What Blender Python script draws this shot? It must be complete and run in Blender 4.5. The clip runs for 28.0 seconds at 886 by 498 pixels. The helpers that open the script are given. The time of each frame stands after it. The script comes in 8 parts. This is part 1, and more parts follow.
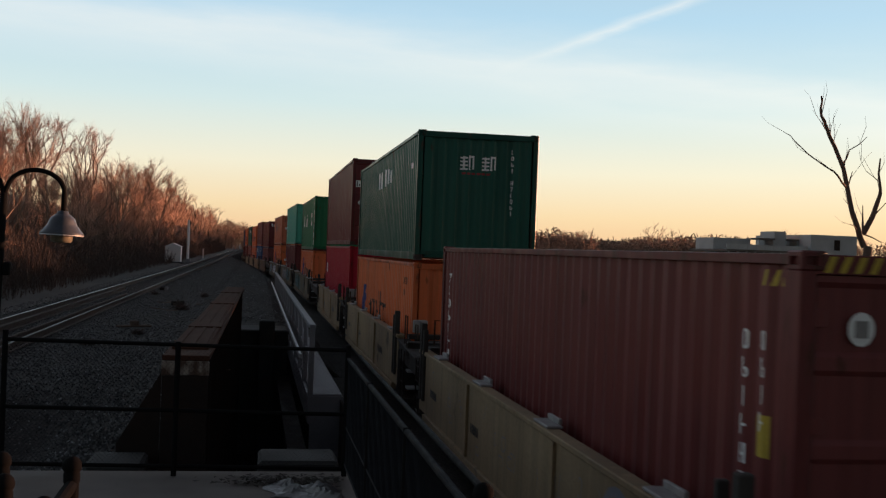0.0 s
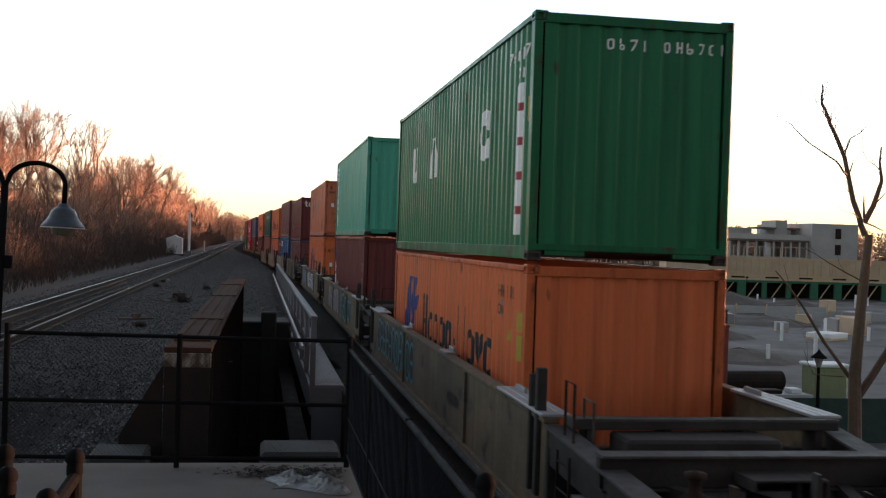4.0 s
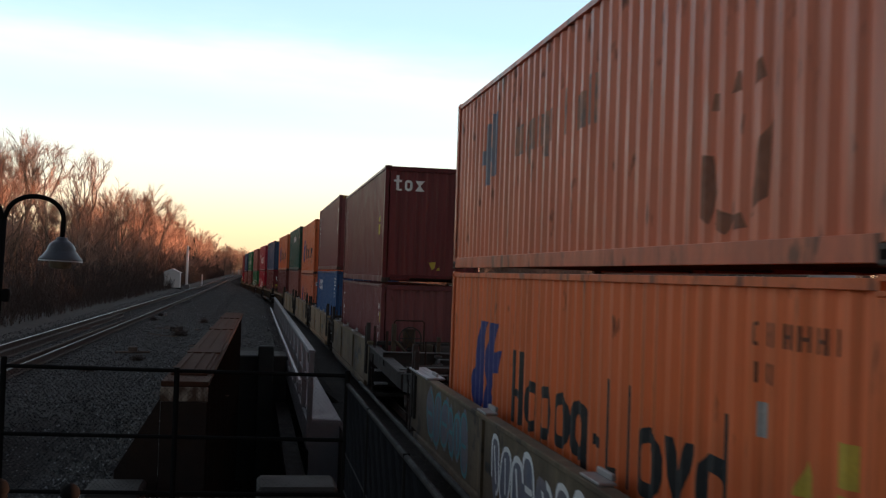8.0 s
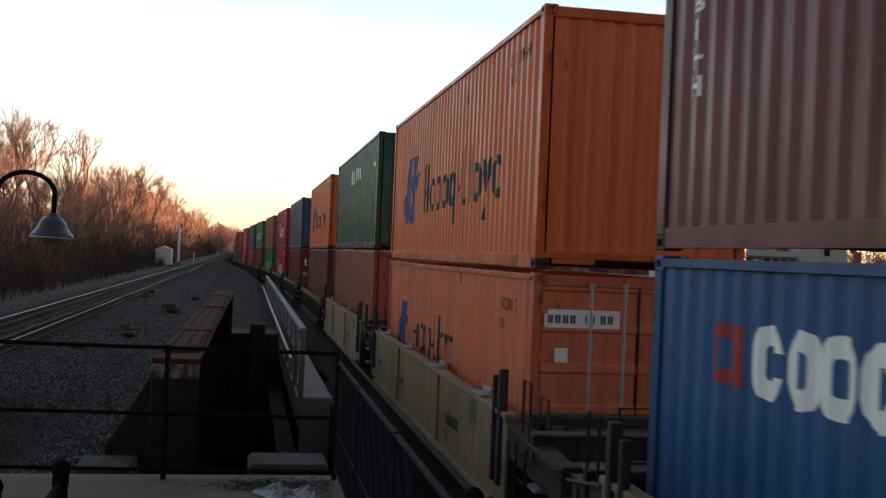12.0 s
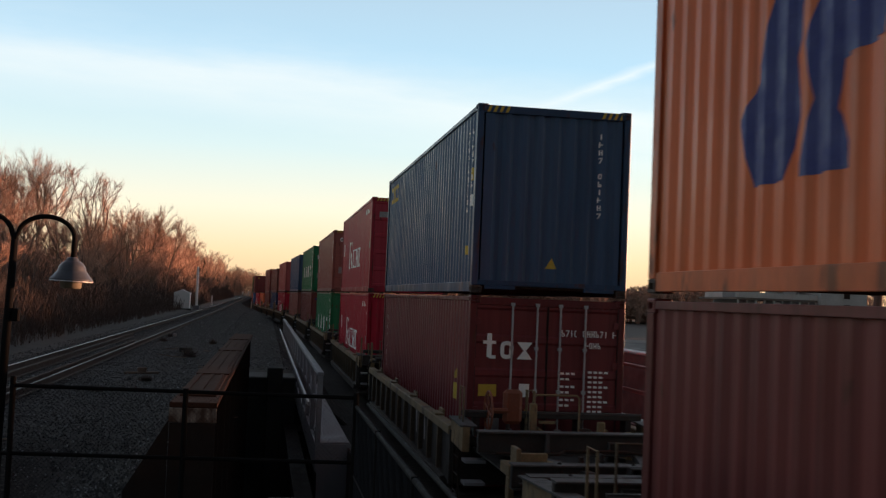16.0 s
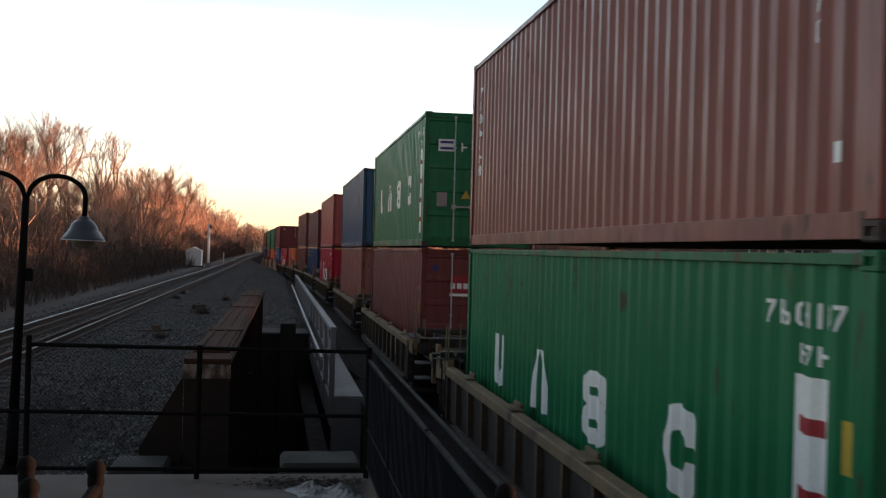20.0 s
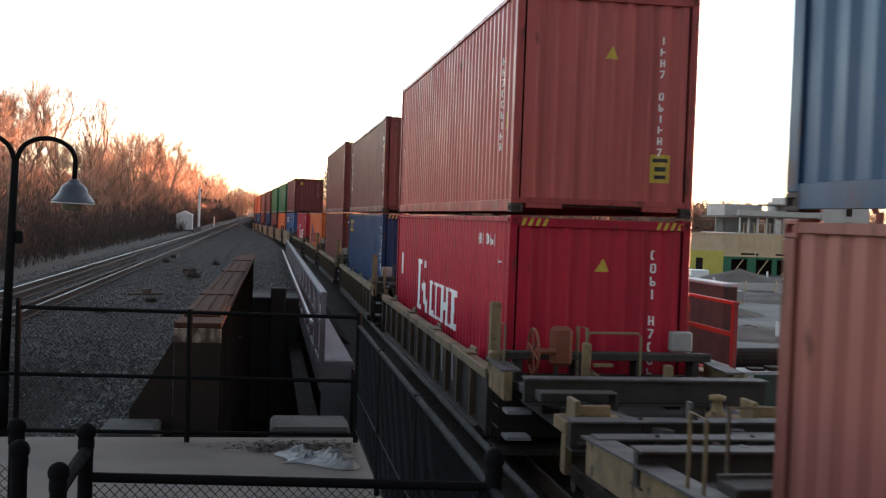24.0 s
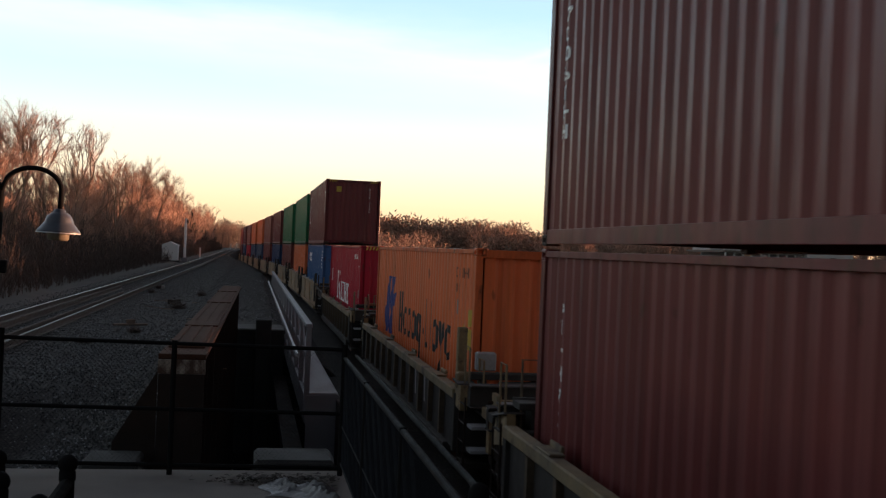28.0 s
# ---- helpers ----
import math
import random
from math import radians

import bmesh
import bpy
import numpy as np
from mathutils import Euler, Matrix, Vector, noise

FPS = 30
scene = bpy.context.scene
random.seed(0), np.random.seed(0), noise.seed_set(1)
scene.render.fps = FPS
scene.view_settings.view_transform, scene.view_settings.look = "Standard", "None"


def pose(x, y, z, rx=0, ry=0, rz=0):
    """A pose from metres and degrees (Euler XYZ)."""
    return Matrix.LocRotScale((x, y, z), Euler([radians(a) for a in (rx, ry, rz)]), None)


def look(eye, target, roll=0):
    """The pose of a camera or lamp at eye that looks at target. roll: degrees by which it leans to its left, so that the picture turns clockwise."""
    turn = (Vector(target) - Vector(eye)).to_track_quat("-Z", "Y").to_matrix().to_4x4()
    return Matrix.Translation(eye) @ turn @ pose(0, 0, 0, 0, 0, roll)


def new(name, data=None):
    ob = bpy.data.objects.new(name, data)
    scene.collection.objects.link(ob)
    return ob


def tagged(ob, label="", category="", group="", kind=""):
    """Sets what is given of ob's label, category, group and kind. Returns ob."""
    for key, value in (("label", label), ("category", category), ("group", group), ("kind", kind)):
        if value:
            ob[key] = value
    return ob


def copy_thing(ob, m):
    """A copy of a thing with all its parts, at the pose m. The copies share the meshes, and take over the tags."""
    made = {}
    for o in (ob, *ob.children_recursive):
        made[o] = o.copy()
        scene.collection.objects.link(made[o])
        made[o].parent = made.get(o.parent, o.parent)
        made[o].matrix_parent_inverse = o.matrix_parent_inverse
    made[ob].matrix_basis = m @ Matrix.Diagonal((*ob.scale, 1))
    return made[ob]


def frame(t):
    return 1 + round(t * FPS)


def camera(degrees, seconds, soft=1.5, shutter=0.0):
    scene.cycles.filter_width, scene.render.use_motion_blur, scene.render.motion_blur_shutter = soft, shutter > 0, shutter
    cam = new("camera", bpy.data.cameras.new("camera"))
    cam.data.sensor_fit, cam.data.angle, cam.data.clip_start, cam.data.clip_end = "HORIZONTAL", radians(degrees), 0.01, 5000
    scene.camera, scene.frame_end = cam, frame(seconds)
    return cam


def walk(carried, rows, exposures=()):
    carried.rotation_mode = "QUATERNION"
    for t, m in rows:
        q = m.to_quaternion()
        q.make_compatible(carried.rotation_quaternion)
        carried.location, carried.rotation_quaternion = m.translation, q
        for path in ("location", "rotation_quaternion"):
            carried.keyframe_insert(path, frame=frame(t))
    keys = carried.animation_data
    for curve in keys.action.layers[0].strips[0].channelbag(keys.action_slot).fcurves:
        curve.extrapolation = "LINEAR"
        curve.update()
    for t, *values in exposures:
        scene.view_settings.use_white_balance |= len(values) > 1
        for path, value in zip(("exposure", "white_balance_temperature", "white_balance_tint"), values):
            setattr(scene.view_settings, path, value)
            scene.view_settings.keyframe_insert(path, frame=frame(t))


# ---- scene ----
# ------------------------------------------------------------------ camera
EYE = Vector((0.0, 0.0, 3.15))
cam = camera(43.95, 28.0, soft=1.25, shutter=0.15)


def aim(yaw, pitch, roll):
    a, b = radians(yaw), radians(pitch)
    way = Vector((-math.sin(a) * math.cos(b), math.cos(a) * math.cos(b), math.sin(b)))
    return look(EYE, EYE + way, roll)


# seconds, yaw, pitch, roll of a camera held by hand on the platform
HELD = [
    (0, -9.635, 0.132, 2.169), (0.5, -9.649, 0.260, 1.769), (1, -9.750, 0.178, 2.149),
    (1.5, -9.842, 0.050, 2.212), (2, -9.905, -0.147, 2.271), (2.5, -9.971, -0.346, 2.206),
    (4.5, -9.367, -0.331, 1.662), (5, -9.059, -0.079, 1.528), (5.5, -8.804, 0.255, 1.385),
    (6, -8.527, 0.387, 1.235), (6.5, -8.571, 0.856, 1.556), (7, -8.818, 1.048, 2.099),
    (7.5, -9.249, 1.299, 1.392), (8, -9.638, 1.427, 1.967), (8.5, -9.793, 1.512, 1.790),
    (9, -9.999, 1.453, 1.769), (9.5, -9.960, 1.269, 1.794), (10, -9.872, 1.138, 1.949),
    (10.5, -9.894, 0.898, 2.035), (11, -10.020, 0.603, 1.855), (11.5, -10.037, 0.478, 2.260),
    (12, -10.089, 0.358, 2.404), (12.5, -9.970, 0.296, 1.371), (13, -9.524, 0.784, 2.095),
    (13.5, -9.437, 1.219, 2.258), (15.5, -9.111, 2.431, 1.967), (16, -9.086, 2.585, 2.352),
    (16.5, -9.046, 2.587, 2.340), (17, -8.819, 2.451, 1.838), (17.5, -8.644, 1.870, 1.705),
    (18, -8.684, 1.290, 2.296), (18.5, -8.789, 0.794, 2.193), (19, -8.903, 0.593, 1.970),
    (19.5, -8.912, 0.363, 1.534), (20, -8.617, 0.155, 1.523), (20.5, -8.267, 0.037, 1.192),
    (21, -7.754, -0.442, 0.606), (21.5, -7.416, -0.943, 1.077), (23.5, -8.894, -1.994, 1.757),
    (24, -9.144, -1.598, 2.012), (24.5, -9.480, -0.784, 1.583), (25, -9.580, 0.112, 1.552),
    (25.5, -9.604, 0.454, 1.865), (26, -9.605, 0.571, 1.935), (26.5, -9.628, 0.443, 1.767),
    (27, -9.558, 0.175, 1.812), (27.5, -9.627, 0.017, 1.769), (28, -9.790, 0.131, 2.443),
]
EXPOSED = [(0, -0.15), (1, 0.45), (2, 0.97), (5, 0.85), (7, 0.28), (8, 0.34), (9, 0.07), (10, 0.6), (11, 0.6), (12, 0.7), (13, 0.5), (16, 0.05), (18, 0.25), (19, 0.45), (20, 0.72), (21, 0.6), (21.5, 0.7), (23.5, 1.62), (24, 1.69), (25, 0.9), (26, 0.63), (27, 0.63), (28, 0.25)]
walk(cam, [(t, aim(y, p, r)) for t, y, p, r in HELD], EXPOSED)

# ------------------------------------------------------------------ sky and sun
SUN_EL, SUN_AZ = 1.9, 79.0     # degrees above the horizon, degrees to the right of the line of the track
SKY_BANDS = [
    ((-0.173, 0.965, 0.194), (0.449, 0.882, 0.143), 0.024, 0.34, (2, 2, 14), 0.0),
    ((-0.217, 0.960, 0.180), (0.179, 0.972, 0.153), 0.030, 0.26, (2, 2, 10), 3.1),
    ((0.366, 0.903, 0.226), (0.245, 0.953, 0.179), 0.0075, 0.55, (5, 5, 20), 6.2),
    ((-0.232, 0.954, 0.190), (0.161, 0.971, 0.176), 0.050, 0.22, (2, 2, 9), 9.4),
]
world = bpy.data.worlds.new("dusk_sky")
scene.world = world
world.use_nodes = True
wn, wl = world.node_tree.nodes, world.node_tree.links
wn.clear()


def wnode(kind, **values):
    n = wn.new(kind)
    for k, v in values.items():
        n.inputs[k].default_value = v
    return n


def wmath(op, a, b=None):
    n = wn.new("ShaderNodeMath")
    n.operation = op
    for i, v in enumerate((a, b)):
        if v is None:
            continue
        if isinstance(v, (int, float)):
            n.inputs[i].default_value = v
        else:
            wl.new(v, n.inputs[i])
    return n.outputs[0]


def wmix(fac, a, b, mode="MIX"):
    n = wn.new("ShaderNodeMix")
    n.data_type, n.blend_type = "RGBA", mode
    for slot, v in ((0, fac), (6, a), (7, b)):
        if isinstance(v, (int, float, tuple)):
            n.inputs[slot].default_value = v
        else:
            wl.new(v, n.inputs[slot])
    return n.outputs[2]


def wramp(fac, stops):
    n = wn.new("ShaderNodeValToRGB")
    e = n.color_ramp.elements
    while len(e) < len(stops):
        e.new(0.5)
    for q, (p, c) in zip(e, stops):
        q.position, q.color = p, (*c, 1) if len(c) == 3 else c
    wl.new(fac, n.inputs[0])
    return n.outputs[0]


coord = wn.new("ShaderNodeTexCoord")
sep = wn.new("ShaderNodeSeparateXYZ")
wl.new(coord.outputs["Generated"], sep.inputs[0])
up = sep.outputs[2]
# clear evening sky: cream near the horizon, pale blue higher up, deep blue overhead
high = wmath("MULTIPLY", wmath("MAXIMUM", up, 0.0), 1.0)
tone = wramp(high, [(0.0, (0.92, 0.58, 0.33)), (0.035, (0.92, 0.73, 0.47)), (0.075, (0.88, 0.85, 0.70)), (0.13, (0.64, 0.80, 0.84)),
                    (0.21, (0.44, 0.68, 0.87)), (0.42, (0.375, 0.395, 0.475)), (0.75, (0.125, 0.118, 0.14)), (1.0, (0.02, 0.035, 0.065))])
# thin cirrus: broad bands and a contrail, each lying along a great circle, broken up by drawn-out noise


def band(a, b, width, strength, stretch, seed):
    n = Vector(a).cross(Vector(b)).normalized()
    dot = wn.new("ShaderNodeVectorMath")
    dot.operation = "DOT_PRODUCT"
    wl.new(coord.outputs["Generated"], dot.inputs[0])
    dot.inputs[1].default_value = n
    ragged = wnode("ShaderNodeTexNoise", Scale=3.0, Detail=5.0, Roughness=0.6)
    mp = wn.new("ShaderNodeMapping")
    mp.inputs["Location"].default_value = (seed, 0, 0)
    mp.inputs["Scale"].default_value = stretch
    wl.new(coord.outputs["Generated"], mp.inputs[0])
    wl.new(mp.outputs[0], ragged.inputs["Vector"])
    off = wmath("ADD", dot.outputs["Value"], wmath("MULTIPLY", wmath("SUBTRACT", ragged.outputs[0], 0.5), width * 1.3))
    near = wmath("SUBTRACT", 1.0, wmath("DIVIDE", wmath("ABSOLUTE", off), width))
    soft = wmath("POWER", wmath("MAXIMUM", near, 0.0), 1.3)
    return wmath("MULTIPLY", wmath("MULTIPLY", soft, strength), wmath("ADD", ragged.outputs[0], 0.35))


PALE = (1.0, 0.97, 0.92, 1)
for args in SKY_BANDS:
    amount = band(*args)
    if args[2] < 0.01:      # the contrail fades out low to the left
        fade = wn.new("ShaderNodeMapRange")
        for i, v in zip((1, 2), (0.20, 0.29)):
            fade.inputs[i].default_value = v
        wl.new(sep.outputs[0], fade.inputs[0])
        amount = wmath("MULTIPLY", amount, fade.outputs[0])
    tone = wmix(amount, tone, PALE)
sky = wn.new("ShaderNodeTexSky")
sky.sky_type, sky.sun_disc = "NISHITA", False
sky.sun_elevation, sky.sun_rotation = radians(SUN_EL), radians(SUN_AZ)
air = wmix(0.08, tone, sky.outputs[0], "ADD")
# the eastern half behind the platform is already darkening
dusk = wn.new("ShaderNodeMapRange")
for i, v in zip((1, 2, 3, 4), (-0.7, 0.35, 0.30, 1.0)):
    dusk.inputs[i].default_value = v
wl.new(sep.outputs[1], dusk.inputs[0])
bg = wn.new("ShaderNodeBackground")
wl.new(air, bg.inputs[0])
wl.new(dusk.outputs[0], bg.inputs[1])
out = wn.new("ShaderNodeOutputWorld")
wl.new(bg.outputs[0], out.inputs[0])

sun = new("sun", bpy.data.lights.new("sun", "SUN"))
sun.data.energy, sun.data.angle, sun.data.color = 10.5, radians(0.6), (1.0, 0.47, 0.27)
toward = Vector((math.sin(radians(SUN_AZ)) * math.cos(radians(SUN_EL)), math.cos(radians(SUN_AZ)) * math.cos(radians(SUN_EL)), math.sin(radians(SUN_EL))))
sun.matrix_world = look(toward * 100, (0, 0, 0))

# ------------------------------------------------------------------ materials
def material(name, base, rough=0.6, metal=0.0, second=None, scale=4.0, amount=0.5, grain=60.0, bump=0.15, stretch=(1, 1, 1),
             rust=0.0, rust_colour=(0.12, 0.045, 0.02), rust_scale=1.5, random_tone=0.0, spread=0.25, space="Object", gloss=0.5, pebbles=0.0, streaks=0.0, pieces=False):
    """Two scales of variation on one base colour, with fine relief, and stains or rust with edges of their own."""
    m = bpy.data.materials.new(name)
    m.use_nodes = True
    n, l = m.node_tree.nodes, m.node_tree.links
    bsdf = n["Principled BSDF"]
    tc = n.new("ShaderNodeTexCoord")
    mapped = n.new("ShaderNodeMapping")
    mapped.inputs["Scale"].default_value = stretch
    l.new(tc.outputs[space], mapped.inputs[0])

    def tex(s, detail=4.0):
        t = n.new("ShaderNodeTexNoise")
        t.inputs["Scale"].default_value, t.inputs["Detail"].default_value = s, detail
        l.new(mapped.outputs[0], t.inputs["Vector"])
        return t.outputs[0]

    def ramp(src, a, b, lo=0.0, hi=1.0):
        r = n.new("ShaderNodeMapRange")
        for i, v in zip((1, 2, 3, 4), (a, b, lo, hi)):
            r.inputs[i].default_value = v
        l.new(src, r.inputs[0])
        return r.outputs[0]

    def mix(fac, a, b, mode="MIX"):
        x = n.new("ShaderNodeMix")
        x.data_type, x.blend_type = "RGBA", mode
        for slot, v in ((0, fac), (6, a), (7, b)):
            if isinstance(v, (int, float)):
                x.inputs[slot].default_value = v
            elif isinstance(v, tuple):
                x.inputs[slot].default_value = (*v, 1)
            else:
                l.new(v, x.inputs[slot])
        return x.outputs[2]

    second = second or tuple(c * 0.6 for c in base)
    col = mix(ramp(tex(scale), 0.5 - spread, 0.5 + spread, 0.0, amount), base, second)
    fine = tex(grain, 3.0)
    col = mix(ramp(fine, 0.35, 0.65, 0.0, 0.30), col, tuple(c * 0.8 for c in second))
    rgh = ramp(tex(scale * 2.7), 0.3, 0.7, max(rough - 0.12, 0.02), min(rough + 0.12, 1.0))
    if rust:
        spots = ramp(tex(rust_scale, 8.0), 0.70 - 0.2 * rust, 0.78 - 0.2 * rust, 0.0, 0.8)
        col = mix(spots, col, rust_colour)
    if streaks:       # rain-washed dirt in upright streaks, and shallow dents
        run = n.new("ShaderNodeMapping")
        run.inputs["Scale"].default_value = (7.0, 7.0, 0.22)
        l.new(tc.outputs[space], run.inputs[0])
        wash = n.new("ShaderNodeTexNoise")
        wash.inputs["Scale"].default_value, wash.inputs["Detail"].default_value = 1.0, 5.0
        l.new(run.outputs[0], wash.inputs["Vector"])
        col = mix(ramp(wash.outputs[0], 0.48, 0.78, 0.0, streaks), col, (base[0] * 0.38, base[1] * 0.45, base[2] * 0.45))
        col = mix(ramp(wash.outputs[0], 0.42, 0.22, 0.0, streaks * 0.5), col, tuple(min(c * 1.3 + 0.01, 1) for c in base))
    if pebbles:       # loose stones, each with a tone of its own
        cell = n.new("ShaderNodeTexVoronoi")
        cell.inputs["Scale"].default_value = pebbles
        l.new(mapped.outputs[0], cell.inputs["Vector"])
        one = n.new("ShaderNodeSeparateColor")
        l.new(cell.outputs["Color"], one.inputs[0])
        col = mix(ramp(one.outputs[0], 0.0, 1.0, 0.0, 0.75), col, tuple(c * 0.25 for c in base))
        col = mix(ramp(one.outputs[1], 0.86, 1.0, 0.0, 0.8), col, tuple(c * 2.2 for c in base))
        # shade in the gaps between stones, put into the colour at cell edges
        col = mix(ramp(cell.outputs["Distance"], 0.3, 0.8, 0.0, 0.6), col, tuple(c * 0.15 for c in base))
    if pieces:        # loose pieces in one mesh: a few pale, many dark
        geo = n.new("ShaderNodeNewGeometry")
        col = mix(ramp(geo.outputs["Random Per Island"], 0.0, 0.7, 0.75, 0.0), col, tuple(c * 0.2 for c in base))
        col = mix(ramp(geo.outputs["Random Per Island"], 0.80, 1.0, 0.0, 0.9), col, tuple(c * 3.4 for c in base))
    if random_tone:
        info = n.new("ShaderNodeObjectInfo")
        col = mix(ramp(info.outputs["Random"], 0, 1, 0, random_tone), col, tuple(c * 0.35 for c in base))
    l.new(col, bsdf.inputs["Base Color"])
    l.new(rgh, bsdf.inputs["Roughness"])
    bsdf.inputs["Metallic"].default_value = metal
    bsdf.inputs["Specular IOR Level"].default_value = gloss
    if bump:
        b = n.new("ShaderNodeBump")
        b.inputs["Strength"].default_value, b.inputs["Distance"].default_value = bump, 0.01
        l.new(fine, b.inputs["Height"])
        l.new(b.outputs[0], bsdf.inputs["Normal"])
    return m


BASES = {}


def paint(name, base, faded=None, rust=0.3, fade=0.5):
    """Container paint: chalky fading in tall streaks, rust along scrapes."""
    BASES[name] = base
    return material(name, base, rough=0.40, second=faded or tuple(min(c * 1.35 + 0.02, 1) for c in base), scale=1.1, amount=fade, grain=26, bump=0.1,
                    stretch=(1.0, 1.0, 0.35), rust=rust, rust_scale=5.5, rust_colour=(0.075, 0.03, 0.018), gloss=0.25, streaks=0.6)


BALLAST = material("ballast", (0.060, 0.052, 0.047), rough=1.0, second=(0.026, 0.024, 0.022), scale=0.55, amount=0.8, grain=22, bump=1.0, gloss=0.2, pebbles=27.0)
STONE = material("stone", (0.10, 0.10, 0.102), rough=1.0, second=(0.045, 0.043, 0.042), scale=9.0, amount=0.6, grain=45, bump=0.3, spread=0.16, gloss=0.2, pieces=True)
CONCRETE = material("concrete", (0.190, 0.158, 0.130), rough=0.95, second=(0.10, 0.09, 0.083), scale=1.3, amount=0.7, grain=70, bump=0.2, rust=0.25, rust_colour=(0.10, 0.09, 0.08))
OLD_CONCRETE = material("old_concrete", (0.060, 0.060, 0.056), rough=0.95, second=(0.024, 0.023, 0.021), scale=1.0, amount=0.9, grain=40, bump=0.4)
BLACK_PAINT = material("black_paint", (0.011, 0.011, 0.012), rough=0.8, gloss=0.02, second=(0.014, 0.013, 0.012), scale=6, amount=0.5, grain=120, bump=0.05)
WIRE = material("coated_wire", (0.011, 0.012, 0.015), rough=0.9, grain=120, bump=0.0, gloss=0.04)
RAIL_PAINT = material("worn_black_rail_paint", (0.022, 0.023, 0.026), rough=0.75, second=(0.012, 0.012, 0.013), scale=7, amount=0.8, grain=90, bump=0.05, gloss=0.05)
RUSTY = material("rusty_steel", (0.085, 0.040, 0.026), rough=1.0, gloss=0.12, second=(0.07, 0.032, 0.02), scale=2.5, amount=0.9, grain=35, bump=0.5, stretch=(1, 0.3, 1))
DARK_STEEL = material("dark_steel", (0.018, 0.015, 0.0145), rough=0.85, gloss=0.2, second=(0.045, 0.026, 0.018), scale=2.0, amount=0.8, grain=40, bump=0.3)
RAIL_TOP = material("rail_top", (0.40, 0.385, 0.375), rough=0.42, metal=0.9, second=(0.28, 0.27, 0.26), scale=3, grain=80, bump=0.02, stretch=(1, 0.1, 1))
# inner rail head: its weaker glint from this angle is put into the colour
RAIL_DIM_GLINT = material("dim_glint_rail_top", (0.17, 0.16, 0.155), rough=0.55, metal=0.8, second=(0.11, 0.10, 0.095), scale=3, grain=80, bump=0.02, stretch=(1, 0.1, 1))
RAIL_SIDE = material("rail_side", (0.075, 0.042, 0.03), rough=0.85, second=(0.04, 0.026, 0.02), scale=3, grain=60, bump=0.3)
TIMBER = material("tie_timber", (0.055, 0.045, 0.038), rough=0.95, second=(0.028, 0.023, 0.02), scale=3, grain=50, bump=0.6, stretch=(0.4, 3, 3), random_tone=0.5)
GALV = material("galvanised_steel", (0.46, 0.46, 0.47), rough=0.55, metal=0.35, second=(0.33, 0.33, 0.35), scale=4, grain=60, bump=0.08)
GREY_PAINT = material("grey_paint", (0.24, 0.235, 0.25), rough=0.7, second=(0.16, 0.155, 0.165), scale=2, grain=50, bump=0.15, rust=0.15)
WHITE = material("white_paint", (0.93, 0.93, 0.91), rough=0.55, second=(0.88, 0.88, 0.86), scale=5, amount=0.4, grain=40, bump=0.05)
BLACK_MARK = material("black_marking", (0.016, 0.016, 0.018), rough=0.6, grain=40, bump=0.03)
BLUE_MARK = material("blue_marking", (0.020, 0.035, 0.22), rough=0.55, grain=40, bump=0.03)
YELLOW_MARK = material("yellow_marking", (0.60, 0.42, 0.04), rough=0.55, second=(0.42, 0.29, 0.04), scale=6, grain=40, bump=0.03)
RED_MARK = material("red_marking", (0.42, 0.02, 0.03), rough=0.55, grain=40, bump=0.03)
GREY_MARK = material("grey_label", (0.36, 0.34, 0.33), rough=0.6, scale=6, grain=30, bump=0.03)
TEAL_MARK = material("teal_graffiti", (0.05, 0.23, 0.27), rough=0.6, second=(0.08, 0.32, 0.34), scale=5, grain=40, bump=0.03)

PAINT = {
    "green": paint("green_paint", (0.014, 0.182, 0.074), (0.026, 0.205, 0.092), 0.25),
    "dark_green": paint("dark_green_paint", (0.012, 0.098, 0.070), (0.022, 0.125, 0.090), 0.15),
    "teal": paint("teal_paint", (0.085, 0.46, 0.33), (0.12, 0.52, 0.38), 0.18),
    "orange": paint("orange_paint", (0.79, 0.178, 0.058), (0.82, 0.22, 0.092), 0.12),
    "faded_orange": paint("faded_orange_paint", (0.66, 0.170, 0.088), (0.71, 0.225, 0.13), 0.42, 0.8),
    "salmon": paint("salmon_paint", (0.75, 0.195, 0.095), (0.77, 0.235, 0.13), 0.15, 0.7),
    "maroon": paint("maroon_paint", (0.165, 0.030, 0.034), (0.205, 0.050, 0.052), 0.12),
    "dusky": paint("dusky_maroon_paint", (0.20, 0.060, 0.064), (0.235, 0.085, 0.086), 0.12, 0.7),
    "brown": paint("brown_paint", (0.19, 0.046, 0.044), (0.225, 0.068, 0.062), 0.10),
    "pink_brown": paint("faded_brown_paint", (0.315, 0.100, 0.082), (0.355, 0.138, 0.115), 0.22, 0.7),
    "clay": paint("clay_brown_paint", (0.18, 0.058, 0.055), (0.215, 0.082, 0.076), 0.2, 0.7),
    "red": paint("red_paint", (0.46, 0.010, 0.036), (0.48, 0.024, 0.050), 0.08),
    "faded_red": paint("faded_red_paint", (0.47, 0.085, 0.080), (0.50, 0.125, 0.115), 0.18, 0.7),
    "rose": paint("rosy_red_paint", (0.44, 0.032, 0.055), (0.47, 0.065, 0.085), 0.12, 0.6),
    "blue": paint("blue_paint", (0.032, 0.108, 0.275), (0.066, 0.150, 0.315), 0.15),
    "navy": paint("navy_paint", (0.014, 0.045, 0.130), (0.026, 0.064, 0.155), 0.15),
    "slate": paint("slate_blue_paint", (0.036, 0.085, 0.175), (0.062, 0.118, 0.205), 0.10, 0.6),
}
